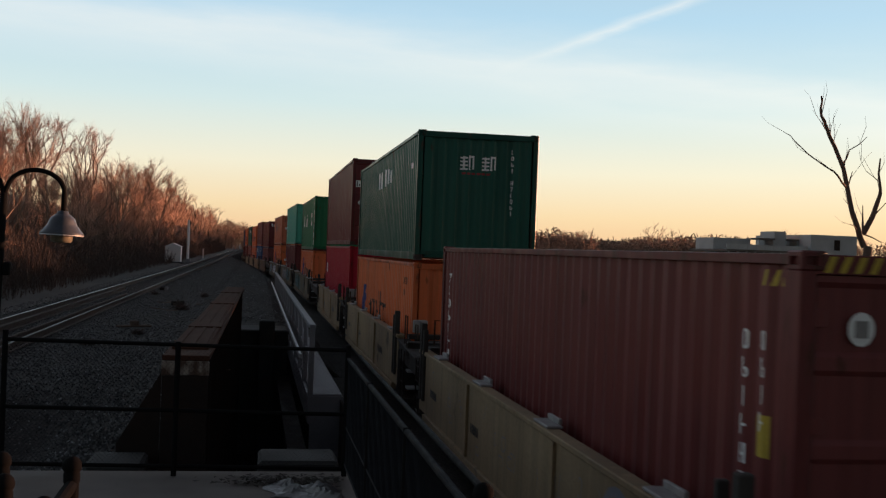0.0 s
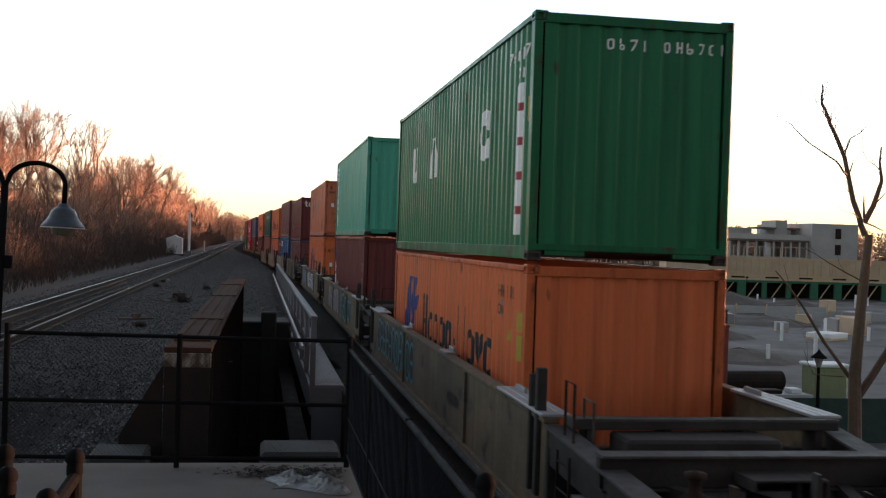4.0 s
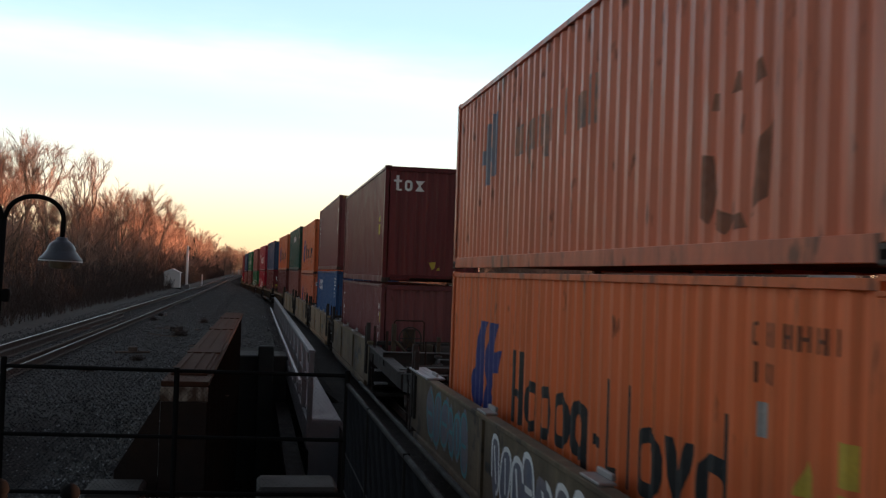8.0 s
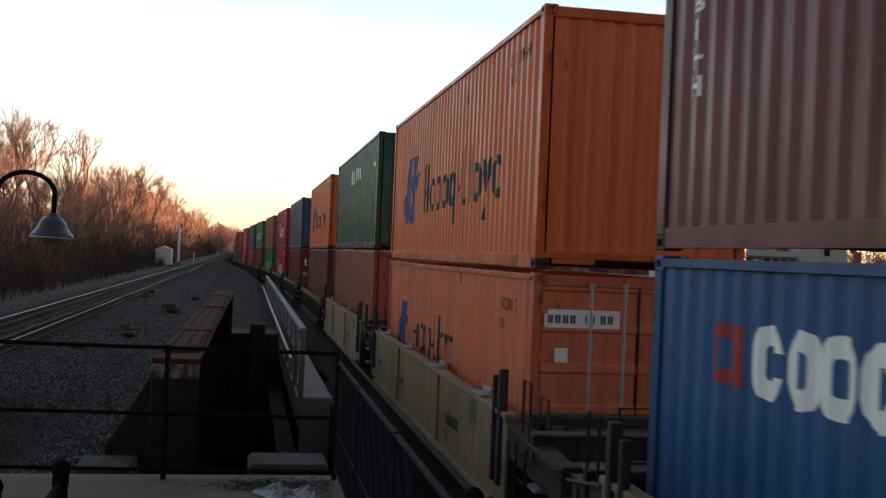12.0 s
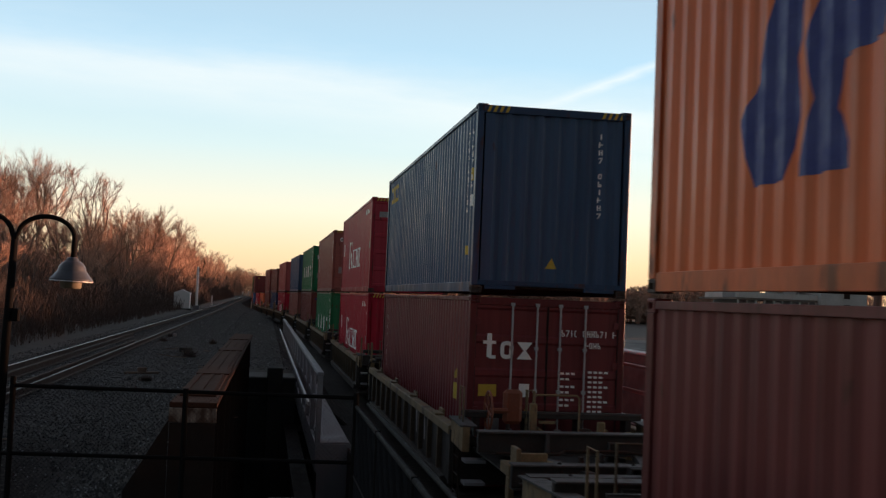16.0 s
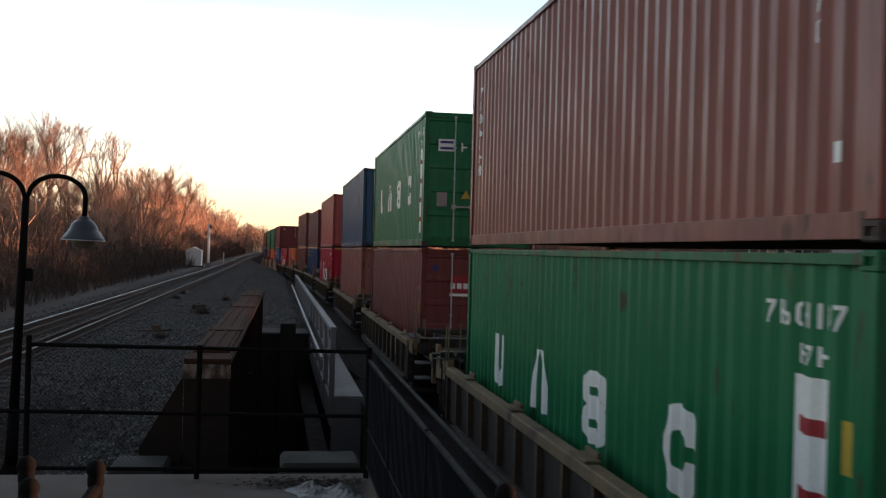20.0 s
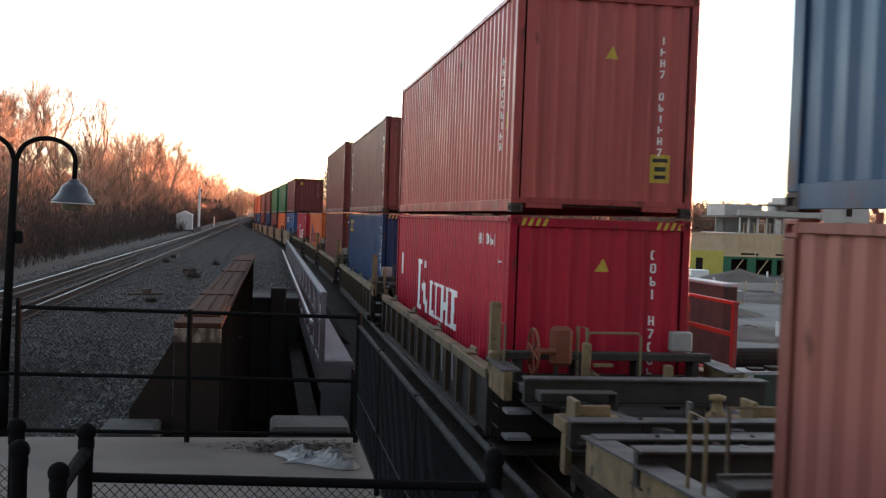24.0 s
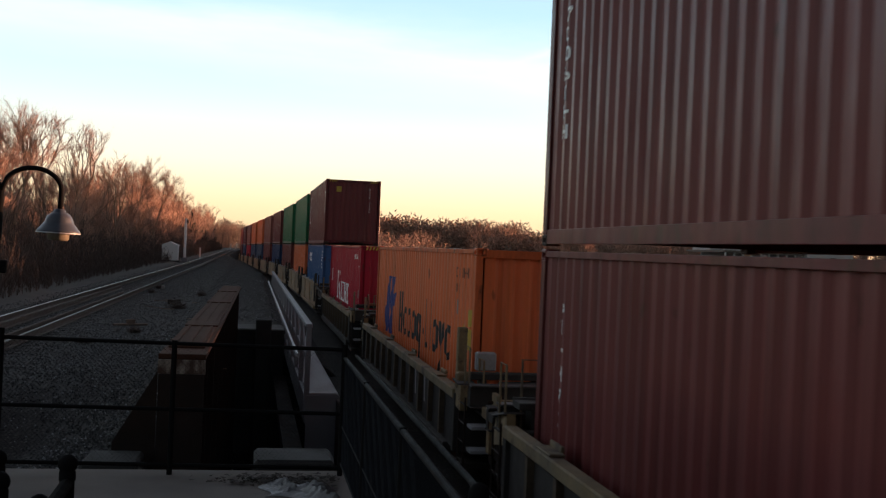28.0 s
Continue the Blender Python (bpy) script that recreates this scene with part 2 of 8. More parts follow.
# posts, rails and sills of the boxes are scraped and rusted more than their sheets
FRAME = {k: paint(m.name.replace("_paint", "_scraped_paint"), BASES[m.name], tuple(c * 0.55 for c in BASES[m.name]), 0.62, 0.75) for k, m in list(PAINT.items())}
TAN = material("tan_car_paint", (0.41, 0.285, 0.155), rough=0.85, second=(0.20, 0.135, 0.078), scale=0.8, amount=0.9, grain=22, bump=0.15, rust=0.35, rust_scale=2.0, stretch=(1, 0.6, 1), rust_colour=(0.05, 0.04, 0.032), streaks=0.6)
DIRTY_TAN = material("grimy_tan_paint", (0.235, 0.165, 0.092), rough=0.9, second=(0.075, 0.058, 0.042), scale=1.1, amount=1.0, grain=22, bump=0.2, rust=0.5, rust_scale=2.2, stretch=(1, 0.6, 1), rust_colour=(0.035, 0.028, 0.024), streaks=0.7)
CAR_YELLOW = material("yellow_car_paint", (0.28, 0.195, 0.095), rough=0.8, second=(0.115, 0.092, 0.062), scale=1.2, amount=0.95, grain=22, bump=0.15, rust=0.6, rust_scale=2.4, rust_colour=(0.07, 0.045, 0.03))
CAR_GRIME = material("grimy_car_paint", (0.055, 0.045, 0.038), rough=0.9, second=(0.024, 0.021, 0.020), scale=1.5, amount=0.9, grain=30, bump=0.3)
STEEL_FLOOR = material("container_floor", (0.06, 0.05, 0.045), rough=0.9)
BARK = material("bark", (0.36, 0.25, 0.195), rough=0.95, second=(0.17, 0.122, 0.10), scale=5, amount=0.8, grain=30, bump=0.6, random_tone=0.35)
TWIG = material("twigs", (0.60, 0.375, 0.28), rough=0.95, second=(0.42, 0.265, 0.20), scale=1.5, amount=0.7, grain=20, bump=0.0, random_tone=0.6)
PALE_BARK = material("pale_bark", (0.30, 0.21, 0.15), rough=0.95, second=(0.16, 0.11, 0.08), scale=4, amount=0.8, grain=30, bump=0.5)
CONIFER = material("conifer_needles", (0.040, 0.044, 0.030), rough=0.95, second=(0.024, 0.028, 0.020), scale=2, grain=20, bump=0.0, random_tone=0.4)
FAR_TWIG = material("far_twigs", (0.42, 0.275, 0.20), rough=1.0, second=(0.28, 0.185, 0.14), scale=0.3, amount=0.8, grain=6, bump=0.0)
BRUSH = material("dry_brush", (0.105, 0.074, 0.062), rough=1.0, second=(0.058, 0.041, 0.035), scale=0.6, amount=0.9, grain=8, bump=0.0)
DEAD_GRASS = material("dead_grass_soil", (0.060, 0.047, 0.037), rough=1.0, second=(0.030, 0.024, 0.020), scale=0.3, amount=0.9, grain=6, bump=0.5)

LOT = material("lot_gravel", (0.19, 0.18, 0.17), rough=0.95, second=(0.075, 0.070, 0.066), scale=0.22, amount=1.0, grain=1.6, bump=0.5, spread=0.15, rust=0.22, rust_scale=0.25, rust_colour=(0.32, 0.31, 0.30))
DIRT = material("dug_earth", (0.15, 0.125, 0.105), rough=1.0, second=(0.075, 0.062, 0.052), scale=0.5, amount=0.9, grain=5, bump=0.6)
GREY_BARK = material("grey_bark", (0.19, 0.125, 0.095), rough=0.95, second=(0.10, 0.068, 0.054), scale=5, amount=0.8, grain=30, bump=0.6)
RAW_WOOD = material("raw_plywood", (0.74, 0.58, 0.41), rough=0.85, second=(0.55, 0.40, 0.26), scale=0.8, amount=0.8, grain=12, bump=0.1)
STUD = material("fresh_timber", (0.74, 0.57, 0.36), rough=0.85, second=(0.58, 0.42, 0.25), scale=2, grain=12, bump=0.1)
YELLOW_BOARD = material("yellow_sheathing", (0.72, 0.62, 0.14), rough=0.8, second=(0.50, 0.44, 0.10), scale=0.9, amount=0.6, grain=10, bump=0.05)
GREEN_BOARD = material("green_sheathing", (0.06, 0.23, 0.13), rough=0.8, second=(0.03, 0.11, 0.06), scale=0.9, amount=0.6, grain=10, bump=0.05)
GREY_BLOCK = material("grey_blockwork", (0.52, 0.51, 0.50), rough=0.9, second=(0.34, 0.33, 0.325), scale=0.5, amount=0.7, grain=6, bump=0.1)
MAROON_WALL = material("maroon_wall", (0.075, 0.035, 0.033), rough=0.85, second=(0.05, 0.026, 0.025), scale=0.8, amount=0.7, grain=15, bump=0.2)
RUST_MARK = material("dull_rust_marking", (0.20, 0.06, 0.025), rough=0.7, grain=40, bump=0.03)
GHOST_MARK = material("worn_lettering", (0.22, 0.16, 0.14), rough=0.7, second=(0.45, 0.2, 0.12), scale=5, amount=1.0, grain=30, bump=0.03, spread=0.1)
SLATE_MARK = material("worn_blue_marking", (0.12, 0.15, 0.22), rough=0.7, second=(0.22, 0.18, 0.18), scale=5, amount=0.9, grain=30, bump=0.03)
SCORCH_MARK = material("scorched_paint", (0.15, 0.065, 0.042), rough=0.85, second=(0.36, 0.14, 0.08), scale=6, amount=0.9, grain=30, bump=0.1)
# ------------------------------------------------------------------ building helpers
def part(name, bm, mat, parent=None, label="", at=(0, 0, 0), smooth=False):
    """Links a bmesh (or a finished mesh) as one mesh object under a thing or a part."""
    if isinstance(bm, bpy.types.Mesh):
        me = bm
    else:
        me = bpy.data.meshes.new(name)
        bm.normal_update()
        bm.to_mesh(me)
        bm.free()
        me.materials.append(mat)
        if smooth:
            for p in me.polygons:
                p.use_smooth = True
    ob = new(name, me)
    ob.parent = parent
    ob.location = at
    if label:
        ob["label"] = label
    return ob


def box(bm, x0, y0, z0, x1, y1, z1, bevel=0.0):
    vs = [bm.verts.new((x, y, z)) for x in (x0, x1) for y in (y0, y1) for z in (z0, z1)]
    fs = [bm.faces.new([vs[i] for i in q]) for q in ((0, 1, 3, 2), (4, 6, 7, 5), (0, 4, 5, 1), (2, 3, 7, 6), (0, 2, 6, 4), (1, 5, 7, 3))]
    if bevel:
        es = {e for f in fs for e in f.edges}
        bmesh.ops.bevel(bm, geom=list(es), offset=bevel, segments=1, affect="EDGES")
    return bm


def boxes(*rows, bevel=0.0):
    bm = bmesh.new()
    for r in rows:
        box(bm, *r, bevel=bevel)
    return bm


def tube(bm, a, b, r, r2=None, sides=8, caps=True):
    a, b = Vector(a), Vector(b)
    r2 = r if r2 is None else r2
    d = (b - a).normalized()
    u = d.orthogonal().normalized()
    w = d.cross(u)
    ring = []
    for c, q in ((a, r), (b, r2)):
        ring.append([bm.verts.new(c + (u * math.cos(k * math.tau / sides) + w * math.sin(k * math.tau / sides)) * q) for k in range(sides)])
    for k in range(sides):
        j = (k + 1) % sides
        bm.faces.new((ring[0][k], ring[0][j], ring[1][j], ring[1][k]))
    if caps:
        bm.faces.new(ring[0][::-1])
        bm.faces.new(ring[1])
    return bm


def pipe(bm, points, r, sides=8):
    """A bent pipe through points."""
    pts = [Vector(p) for p in points]
    rings, u = [], None
    for i, p in enumerate(pts):
        d = (pts[min(i + 1, len(pts) - 1)] - pts[max(i - 1, 0)]).normalized()
        u = d.orthogonal().normalized() if u is None else (u - d * u.dot(d)).normalized()
        w = d.cross(u)
        rings.append([bm.verts.new(p + (u * math.cos(k * math.tau / sides) + w * math.sin(k * math.tau / sides)) * r) for k in range(sides)])
    for a, b in zip(rings, rings[1:]):
        for k in range(sides):
            j = (k + 1) % sides
            bm.faces.new((a[k], a[j], b[j], b[k]))
    bm.faces.new(rings[0][::-1])
    bm.faces.new(rings[-1])
    return bm


def lathe(bm, profile, sides=24, centre=(0, 0, 0)):
    """A round body from (radius, height) pairs."""
    cx, cy, cz = centre
    rings = [[bm.verts.new((cx + r * math.cos(k * math.tau / sides), cy + r * math.sin(k * math.tau / sides), cz + h)) for k in range(sides)] for r, h in profile]
    for a, b in zip(rings, rings[1:]):
        for k in range(sides):
            j = (k + 1) % sides
            bm.faces.new((a[k], a[j], b[j], b[k]))
    return bm


def prism(bm, outline, axis, lo, hi):
    """A flat outline of (a, b) pairs drawn out along an axis: 'x' takes (y, z), 'y' takes (x, z), 'z' takes (x, y)."""
    put = {"x": lambda a, b, c: (c, a, b), "y": lambda a, b, c: (a, c, b), "z": lambda a, b, c: (a, b, c)}[axis]
    r0 = [bm.verts.new(put(a, b, lo)) for a, b in outline]
    r1 = [bm.verts.new(put(a, b, hi)) for a, b in outline]
    n = len(outline)
    bm.faces.new(r0[::-1])
    bm.faces.new(r1)
    for k in range(n):
        bm.faces.new((r0[k], r0[(k + 1) % n], r1[(k + 1) % n], r1[k]))
    bmesh.ops.recalc_face_normals(bm, faces=bm.faces[:])
    return bm


def thing(name, label, category, group="", at=(0, 0, 0), rz=0.0):
    ob = new(name)
    ob.empty_display_size = 0.2
    ob.matrix_basis = pose(*at, 0, 0, rz)
    return tagged(ob, label, category, group)


# ------------------------------------------------------------------ the line of the railway
TRAIN_X, LEFT_X, LEFT_Z = 4.29, -5.35, 1.09


def ease(y, a, b):
    """Distance gained past a by a slope that grows smoothly from 0 at a to 1 at b."""
    k = min(max((y - a) / (b - a), 0.0), 1.0)
    return (b - a) * (k ** 3 - k ** 4 / 2) + max(y - b, 0.0)


def bend(y):
    """Sideways shift of the train's track: straight by the platform, then drawing in towards the other track."""
    return -0.045 * ease(y, 30, 130) + 0.045 * ease(y, 175, 235)


def dip(y):
    return -0.0045 * ease(y, 60, 140) + 0.0045 * ease(y, 220, 300)


def drift(y):
    """The slighter shift of the other track."""
    return -0.005 * ease(y, 70, 140)


def turn(y):
    return math.degrees(math.atan((bend(y + 0.5) - bend(y - 0.5))))

# ------------------------------------------------------------------ ground
def smooth(a, b, v):
    k = min(max((v - a) / (b - a), 0.0), 1.0)
    return k * k * (3 - 2 * k)


def ground_height(x, y):
    z = 0.90 + 0.14 * min(max((x + 2.0) / 0.6, 0.0), 1.0) + 0.12 * min(max((-7.0 - x), 0.0), 1.0) - 0.20 * smooth(-9.5, -12, x) + 2.6 * smooth(-15, -40, x)
    z -= 0.68 * math.exp(-((x + 3.1) / 1.0) ** 2 - ((y - 13.7) / 2.2) ** 2)        # hollow at the lamp's foot
    low = -0.28 + dip(y)
    edge = TRAIN_X + bend(y) - 1.9
    if y > 29:
        z += (low - z) * smooth(min(0.8, edge - 1.5), edge, x)
    else:
        z = z if x < -0.88 else low
        if 9.2 < y < 27.5 and -0.5 < x < 1.35:
            z = -2.6
    z += (-2.6 - low) * smooth(8.6, 12.5, x)
    z += (7.4 + 4.0 * smooth(28, 40, y)) * smooth(110, 170, x) * smooth(200, 165, y)        # unseen rise added beyond the lot to block the low sun
    return z


def ground():
    xs = [-3000, -900, -300, -120, -60, -40, -30, -24, -18, -15, -12, -11, -10, -9, -8, -7, -6, -5, -4.5, -4, -3.6, -3.2, -2.8, -2.4, -2, -1.4, -0.90, -0.86, -0.52, -0.48, 0, 0.6, 1.32, 1.38,
          1.8, 2.3, 3, 4.3, 5.6, 6.5, 7, 8, 8.6, 9, 10, 11, 12, 13, 16, 20, 30, 45, 70, 110, 180, 300, 900, 3000]
    ys = [-3000, -300, -60, -20, -8, 0, 4, 8, 9.15, 9.25, 10, 11, 12, 12.7, 13.4, 14, 14.6, 15.3, 16, 17, 18, 20, 22, 25, 27.4, 27.6, 28.95, 29.05, 34, 40] + list(range(46, 340, 8)) + [360, 400, 460, 560, 800, 1500, 3500]
    verts = [(x, y, ground_height(x, y)) for y in ys for x in xs]
    n = len(xs)
    faces = [(j * n + i, j * n + i + 1, (j + 1) * n + i + 1, (j + 1) * n + i) for j in range(len(ys) - 1) for i in range(n - 1)]
    me = bpy.data.meshes.new("ground")
    me.from_pydata(verts, [], faces)
    for m in (BALLAST, DEAD_GRASS, LOT):
        me.materials.append(m)
    for p in me.polygons:
        p.material_index = 2 if p.center.x > 12 and p.center.y < 180 else 1 if p.center.x > 8.6 or p.center.x < -7.1 else 0
    return tagged(new("ground", me), "dark grey ballast and bare winter ground under the tracks", "ground", kind="structure")


ground()


def rail_line(name, x, z, y0, y1, step, shift, fall, polish=True, top=None):
    """One running rail: foot, web and polished head, following its track."""
    ob = tagged(new(name), "steel running rail with a polished head", "rail", kind="structure")
    for nm, mat, sec in (("rail_foot_and_web", RAIL_SIDE, [(-0.07, -0.17), (0.07, -0.17), (0.07, -0.155), (0.012, -0.14), (0.012, -0.05), (0.036, -0.04), (0.036, -0.010), (-0.036, -0.010), (-0.036, -0.04), (-0.012, -0.05), (-0.012, -0.14), (-0.07, -0.155)]),
                         ("rail_head", (top or RAIL_TOP) if polish else RAIL_SIDE, [(-0.020, -0.022), (0.020, -0.022), (0.020, -0.006), (0.014, 0.0), (-0.014, 0.0), (-0.020, -0.006)])):
        ys = [y0]
        while ys[-1] < y1:
            ys.append(ys[-1] + step)
        verts = [(x + shift(y) + a, y, z + fall(y) + b) for y in ys for a, b in sec]
        k = len(sec)
        faces = [(j * k + i, j * k + (i + 1) % k, (j + 1) * k + (i + 1) % k, (j + 1) * k + i) for j in range(len(ys) - 1) for i in range(k)]
        me = bpy.data.meshes.new(nm)
        me.from_pydata(verts, [], faces)
        me.materials.append(mat)
        part(nm, me, mat, ob)
    return ob


for side in (-0.75, 0.75):
    rail_line("left_track_rail", LEFT_X + side, LEFT_Z, -30, 420, 6.0, drift, lambda y: 0.0, top=RAIL_TOP if side < 0 else RAIL_DIM_GLINT)
    rail_line("train_track_rail", TRAIN_X + side, 0.0, -30, 600, 6.0, bend, dip)


for side, y1 in ((-0.31, 46), (0.45, 40)):
    rail_line("guard_rail", LEFT_X + side, LEFT_Z - 0.01, -10, y1, 6.0, drift, lambda y: 0.0, False)


# ------------------------------------------------------------------ platform end, fences
FLOOR = 1.30


def platform():
    ob = tagged(new("platform"), "pale concrete platform end, worn and dusty", "platform", kind="structure")
    part("slab", boxes((-2.5, 6.6, FLOOR - 0.32, 0.92, 9.10, FLOOR), bevel=0.02), CONCRETE, ob)
    part("slab", boxes((-2.5, -9.0, FLOOR - 0.32, 0.92, 3.79, FLOOR), bevel=0.02), CONCRETE, ob)
    part("slab", boxes((-2.5, 3.80, FLOOR - 0.32, 0.92, 6.59, FLOOR), bevel=0.02), CONCRETE, ob)
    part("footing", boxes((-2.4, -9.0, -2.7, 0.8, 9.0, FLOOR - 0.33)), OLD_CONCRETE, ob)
    return ob


platform()


def chain_link(x0, z0, x1, z1, pitch=0.055, wire=0.0022):
    """A sheet of woven wire in the xz plane: two crossing families of wires."""
    bm = bmesh.new()
    w, h = x1 - x0, z1 - z0
    for s in (1, -1):
        k = -h
        while k < w:
            a0, a1 = max(k, 0.0), min(k + h, w)
            if a1 - a0 > 0.01:
                pa, pb = (a0, a0 - k), (a1, a1 - k)
                if s < 0:
                    pa, pb = (pa[0], h - pa[1]), (pb[0], h - pb[1])
                tube(bm, (x0 + pa[0], s * wire, z0 + pa[1]), (x0 + pb[0], s * wire, z0 + pb[1]), wire, sides=4, caps=False)
            k += pitch * 1.414
    return bm


def post(parent, x, y, z0, z1, r=0.034, ball=True):
    bm = bmesh.new()
    tube(bm, (x, y, z0), (x, y, z1), r, sides=12)
    p = part("post", bm, BLACK_PAINT, parent)
    if ball:
        b2 = bmesh.new()
        prof = [(0.001, r * 2.2)] + [(r * 1.32 * math.cos(a), r * (0.85 + 1.32 * math.sin(a))) for a in (1.25, 0.9, 0.5, 0.1, -0.3, -0.7)] + [(r * 1.12, -0.004), (r * 1.12, -0.03)]
        lathe(b2, prof, 12, (x, y, z1))
        part("post_cap", b2, BLACK_PAINT, p, smooth=True)
    return p


def fence_far():
    ob = thing("railing", "black painted steel pipe railing across the platform's end", "railing")
    for x, z in ((-1.88, 2.42), (-0.58, 2.36), (0.765, 2.36)):
        post(ob, x, 8.9, FLOOR - 0.02, z, 0.022, ball=False)
    for z in (2.32, 1.80, 1.36):
        part("rail", tube(bmesh.new(), (-1.88, 8.9, z + 0.03), (0.765, 8.9, z), 0.0155, sides=10), BLACK_PAINT, ob)
    part("rail", tube(bmesh.new(), (-4.2, 8.9, 1.85), (-1.88, 8.9, 1.83), 0.015, sides=10), BLACK_PAINT, ob)
    part("chain_link", chain_link(-1.88, 1.36, 0.765, 2.33, 0.025, 0.0007), WIRE, ob, at=(0, 8.9, 0))
    return ob


def fence_side():
    ob = thing("side_fence", "black chain-link fence with pipe rails beside the track", "fence")
    for y in (-0.1, 1.73, 3.56, 5.4, 7.2):
        post(ob, 0.77, y, FLOOR - 0.02, 2.27 if y != 3.56 else 2.33, 0.019 if y != 3.56 else 0.028, ball=y == 3.56)
    for z, r in ((2.25, 0.0165), (1.40, 0.012), (1.70, 0.010)):
        part("rail", tube(bmesh.new(), (0.77, -3.0, z), (0.77, 8.87, z), r, sides=10), RAIL_PAINT, ob)
    part("rail", tube(bmesh.new(), (0.86, -3.0, 2.275), (0.86, 8.87, 2.275), 0.014, sides=10), RAIL_PAINT, ob)
    mesh = part("chain_link", chain_link(-3.0, 1.38, 8.85, 2.24, 0.012, 0.0030), WIRE, ob)
    mesh.matrix_basis = pose(0.77, 0, 0, 0, 0, 90)
    return ob


def fence_near():
    ob = thing("near_fence", "black chain-link barrier with ball-topped posts", "fence")
    for x, y, z in ((-0.54, 3.56, 2.42), (-0.54, 3.1, 2.40), (-0.753, 3.58, 2.43), (-0.685, 3.3, 2.42)):
        post(ob, x, y, FLOOR - 0.02, z, 0.023)
    part("rail", tube(bmesh.new(), (-0.54, 3.56, 2.298), (0.77, 3.56, 2.262), 0.016, sides=10), BLACK_PAINT, ob)
    part("rail", tube(bmesh.new(), (-0.54, 3.56, 1.40), (0.77, 3.56, 1.40), 0.02, sides=10), BLACK_PAINT, ob)
    part("rail", tube(bmesh.new(), (-0.54, 3.56, 2.38), (-0.54, 3.1, 2.37), 0.02, sides=10), BLACK_PAINT, ob)
    part("chain_link", chain_link(-0.54, 1.40, 0.75, 2.275, 0.022, 0.0014), BLACK_PAINT, ob, at=(0, 3.56, 0))
    part("chain_link", chain_link(-2.3, 1.40, -0.75, 2.33, 0.022, 0.0014), BLACK_PAINT, ob, at=(0, 3.60, 0))
    return ob


fence_far()
fence_side()
fence_near()


# ------------------------------------------------------------------ bridge girder, walkway
def girder():
    ob = thing("plate_girder", "old riveted plate girder with a rusty top flange", "girder")
    y0, y1, top = 10.6, 27.4, 2.08
    ob.matrix_basis = pose(-0.085, 0, 0, 0, 0, -0.48)
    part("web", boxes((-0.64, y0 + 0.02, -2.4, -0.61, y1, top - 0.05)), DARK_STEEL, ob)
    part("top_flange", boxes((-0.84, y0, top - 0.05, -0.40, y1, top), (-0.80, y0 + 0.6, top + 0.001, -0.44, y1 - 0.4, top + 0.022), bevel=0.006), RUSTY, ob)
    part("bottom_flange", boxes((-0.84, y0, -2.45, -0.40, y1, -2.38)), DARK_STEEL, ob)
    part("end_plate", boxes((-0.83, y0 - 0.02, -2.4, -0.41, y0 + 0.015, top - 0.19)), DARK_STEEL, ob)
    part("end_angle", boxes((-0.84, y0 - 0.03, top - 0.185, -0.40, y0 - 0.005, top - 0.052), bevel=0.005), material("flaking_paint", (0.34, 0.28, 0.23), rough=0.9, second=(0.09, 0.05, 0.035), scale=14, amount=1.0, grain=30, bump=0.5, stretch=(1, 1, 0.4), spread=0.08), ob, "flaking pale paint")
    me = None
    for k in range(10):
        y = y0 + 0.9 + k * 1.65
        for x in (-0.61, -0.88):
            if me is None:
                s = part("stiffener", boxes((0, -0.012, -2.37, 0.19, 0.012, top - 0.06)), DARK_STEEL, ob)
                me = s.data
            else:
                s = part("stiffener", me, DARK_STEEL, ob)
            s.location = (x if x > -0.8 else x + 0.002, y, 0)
    for x in (-0.76, -0.62, -0.50):
        part("rivet_strip", boxes((x - 0.02, y0 + 0.7, top + 0.023, x + 0.02, y1 - 0.5, top + 0.034)), RUSTY, ob)
    for y in (y0 + 3.2, y0 + 8.6, y0 + 13.0):
        part("splice_plate", boxes((-0.82, y, top + 0.024, -0.42, y + 0.7, top + 0.04)), RUSTY, ob)
    gus = bmesh.new()
    prism(gus, [(-0.84, 1.92), (-1.23, 1.24), (-1.23, 1.0), (-0.84, 1.0)], "y", y0 + 0.0, y0 + 0.02)
    part("gusset", gus, DARK_STEEL, ob)
    return ob


girder()


def abutment():
    ob = tagged(new("abutment"), "stained concrete bridge abutment and bearing shelf", "abutment", kind="structure")
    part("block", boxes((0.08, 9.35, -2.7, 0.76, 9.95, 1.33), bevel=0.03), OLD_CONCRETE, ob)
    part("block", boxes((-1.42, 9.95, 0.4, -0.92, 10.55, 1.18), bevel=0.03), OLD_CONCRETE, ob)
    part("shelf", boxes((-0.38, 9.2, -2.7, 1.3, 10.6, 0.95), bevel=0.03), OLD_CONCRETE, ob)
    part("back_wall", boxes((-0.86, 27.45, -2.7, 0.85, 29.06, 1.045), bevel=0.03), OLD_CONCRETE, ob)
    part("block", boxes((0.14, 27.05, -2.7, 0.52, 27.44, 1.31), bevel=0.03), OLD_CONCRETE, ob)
    return ob


abutment()


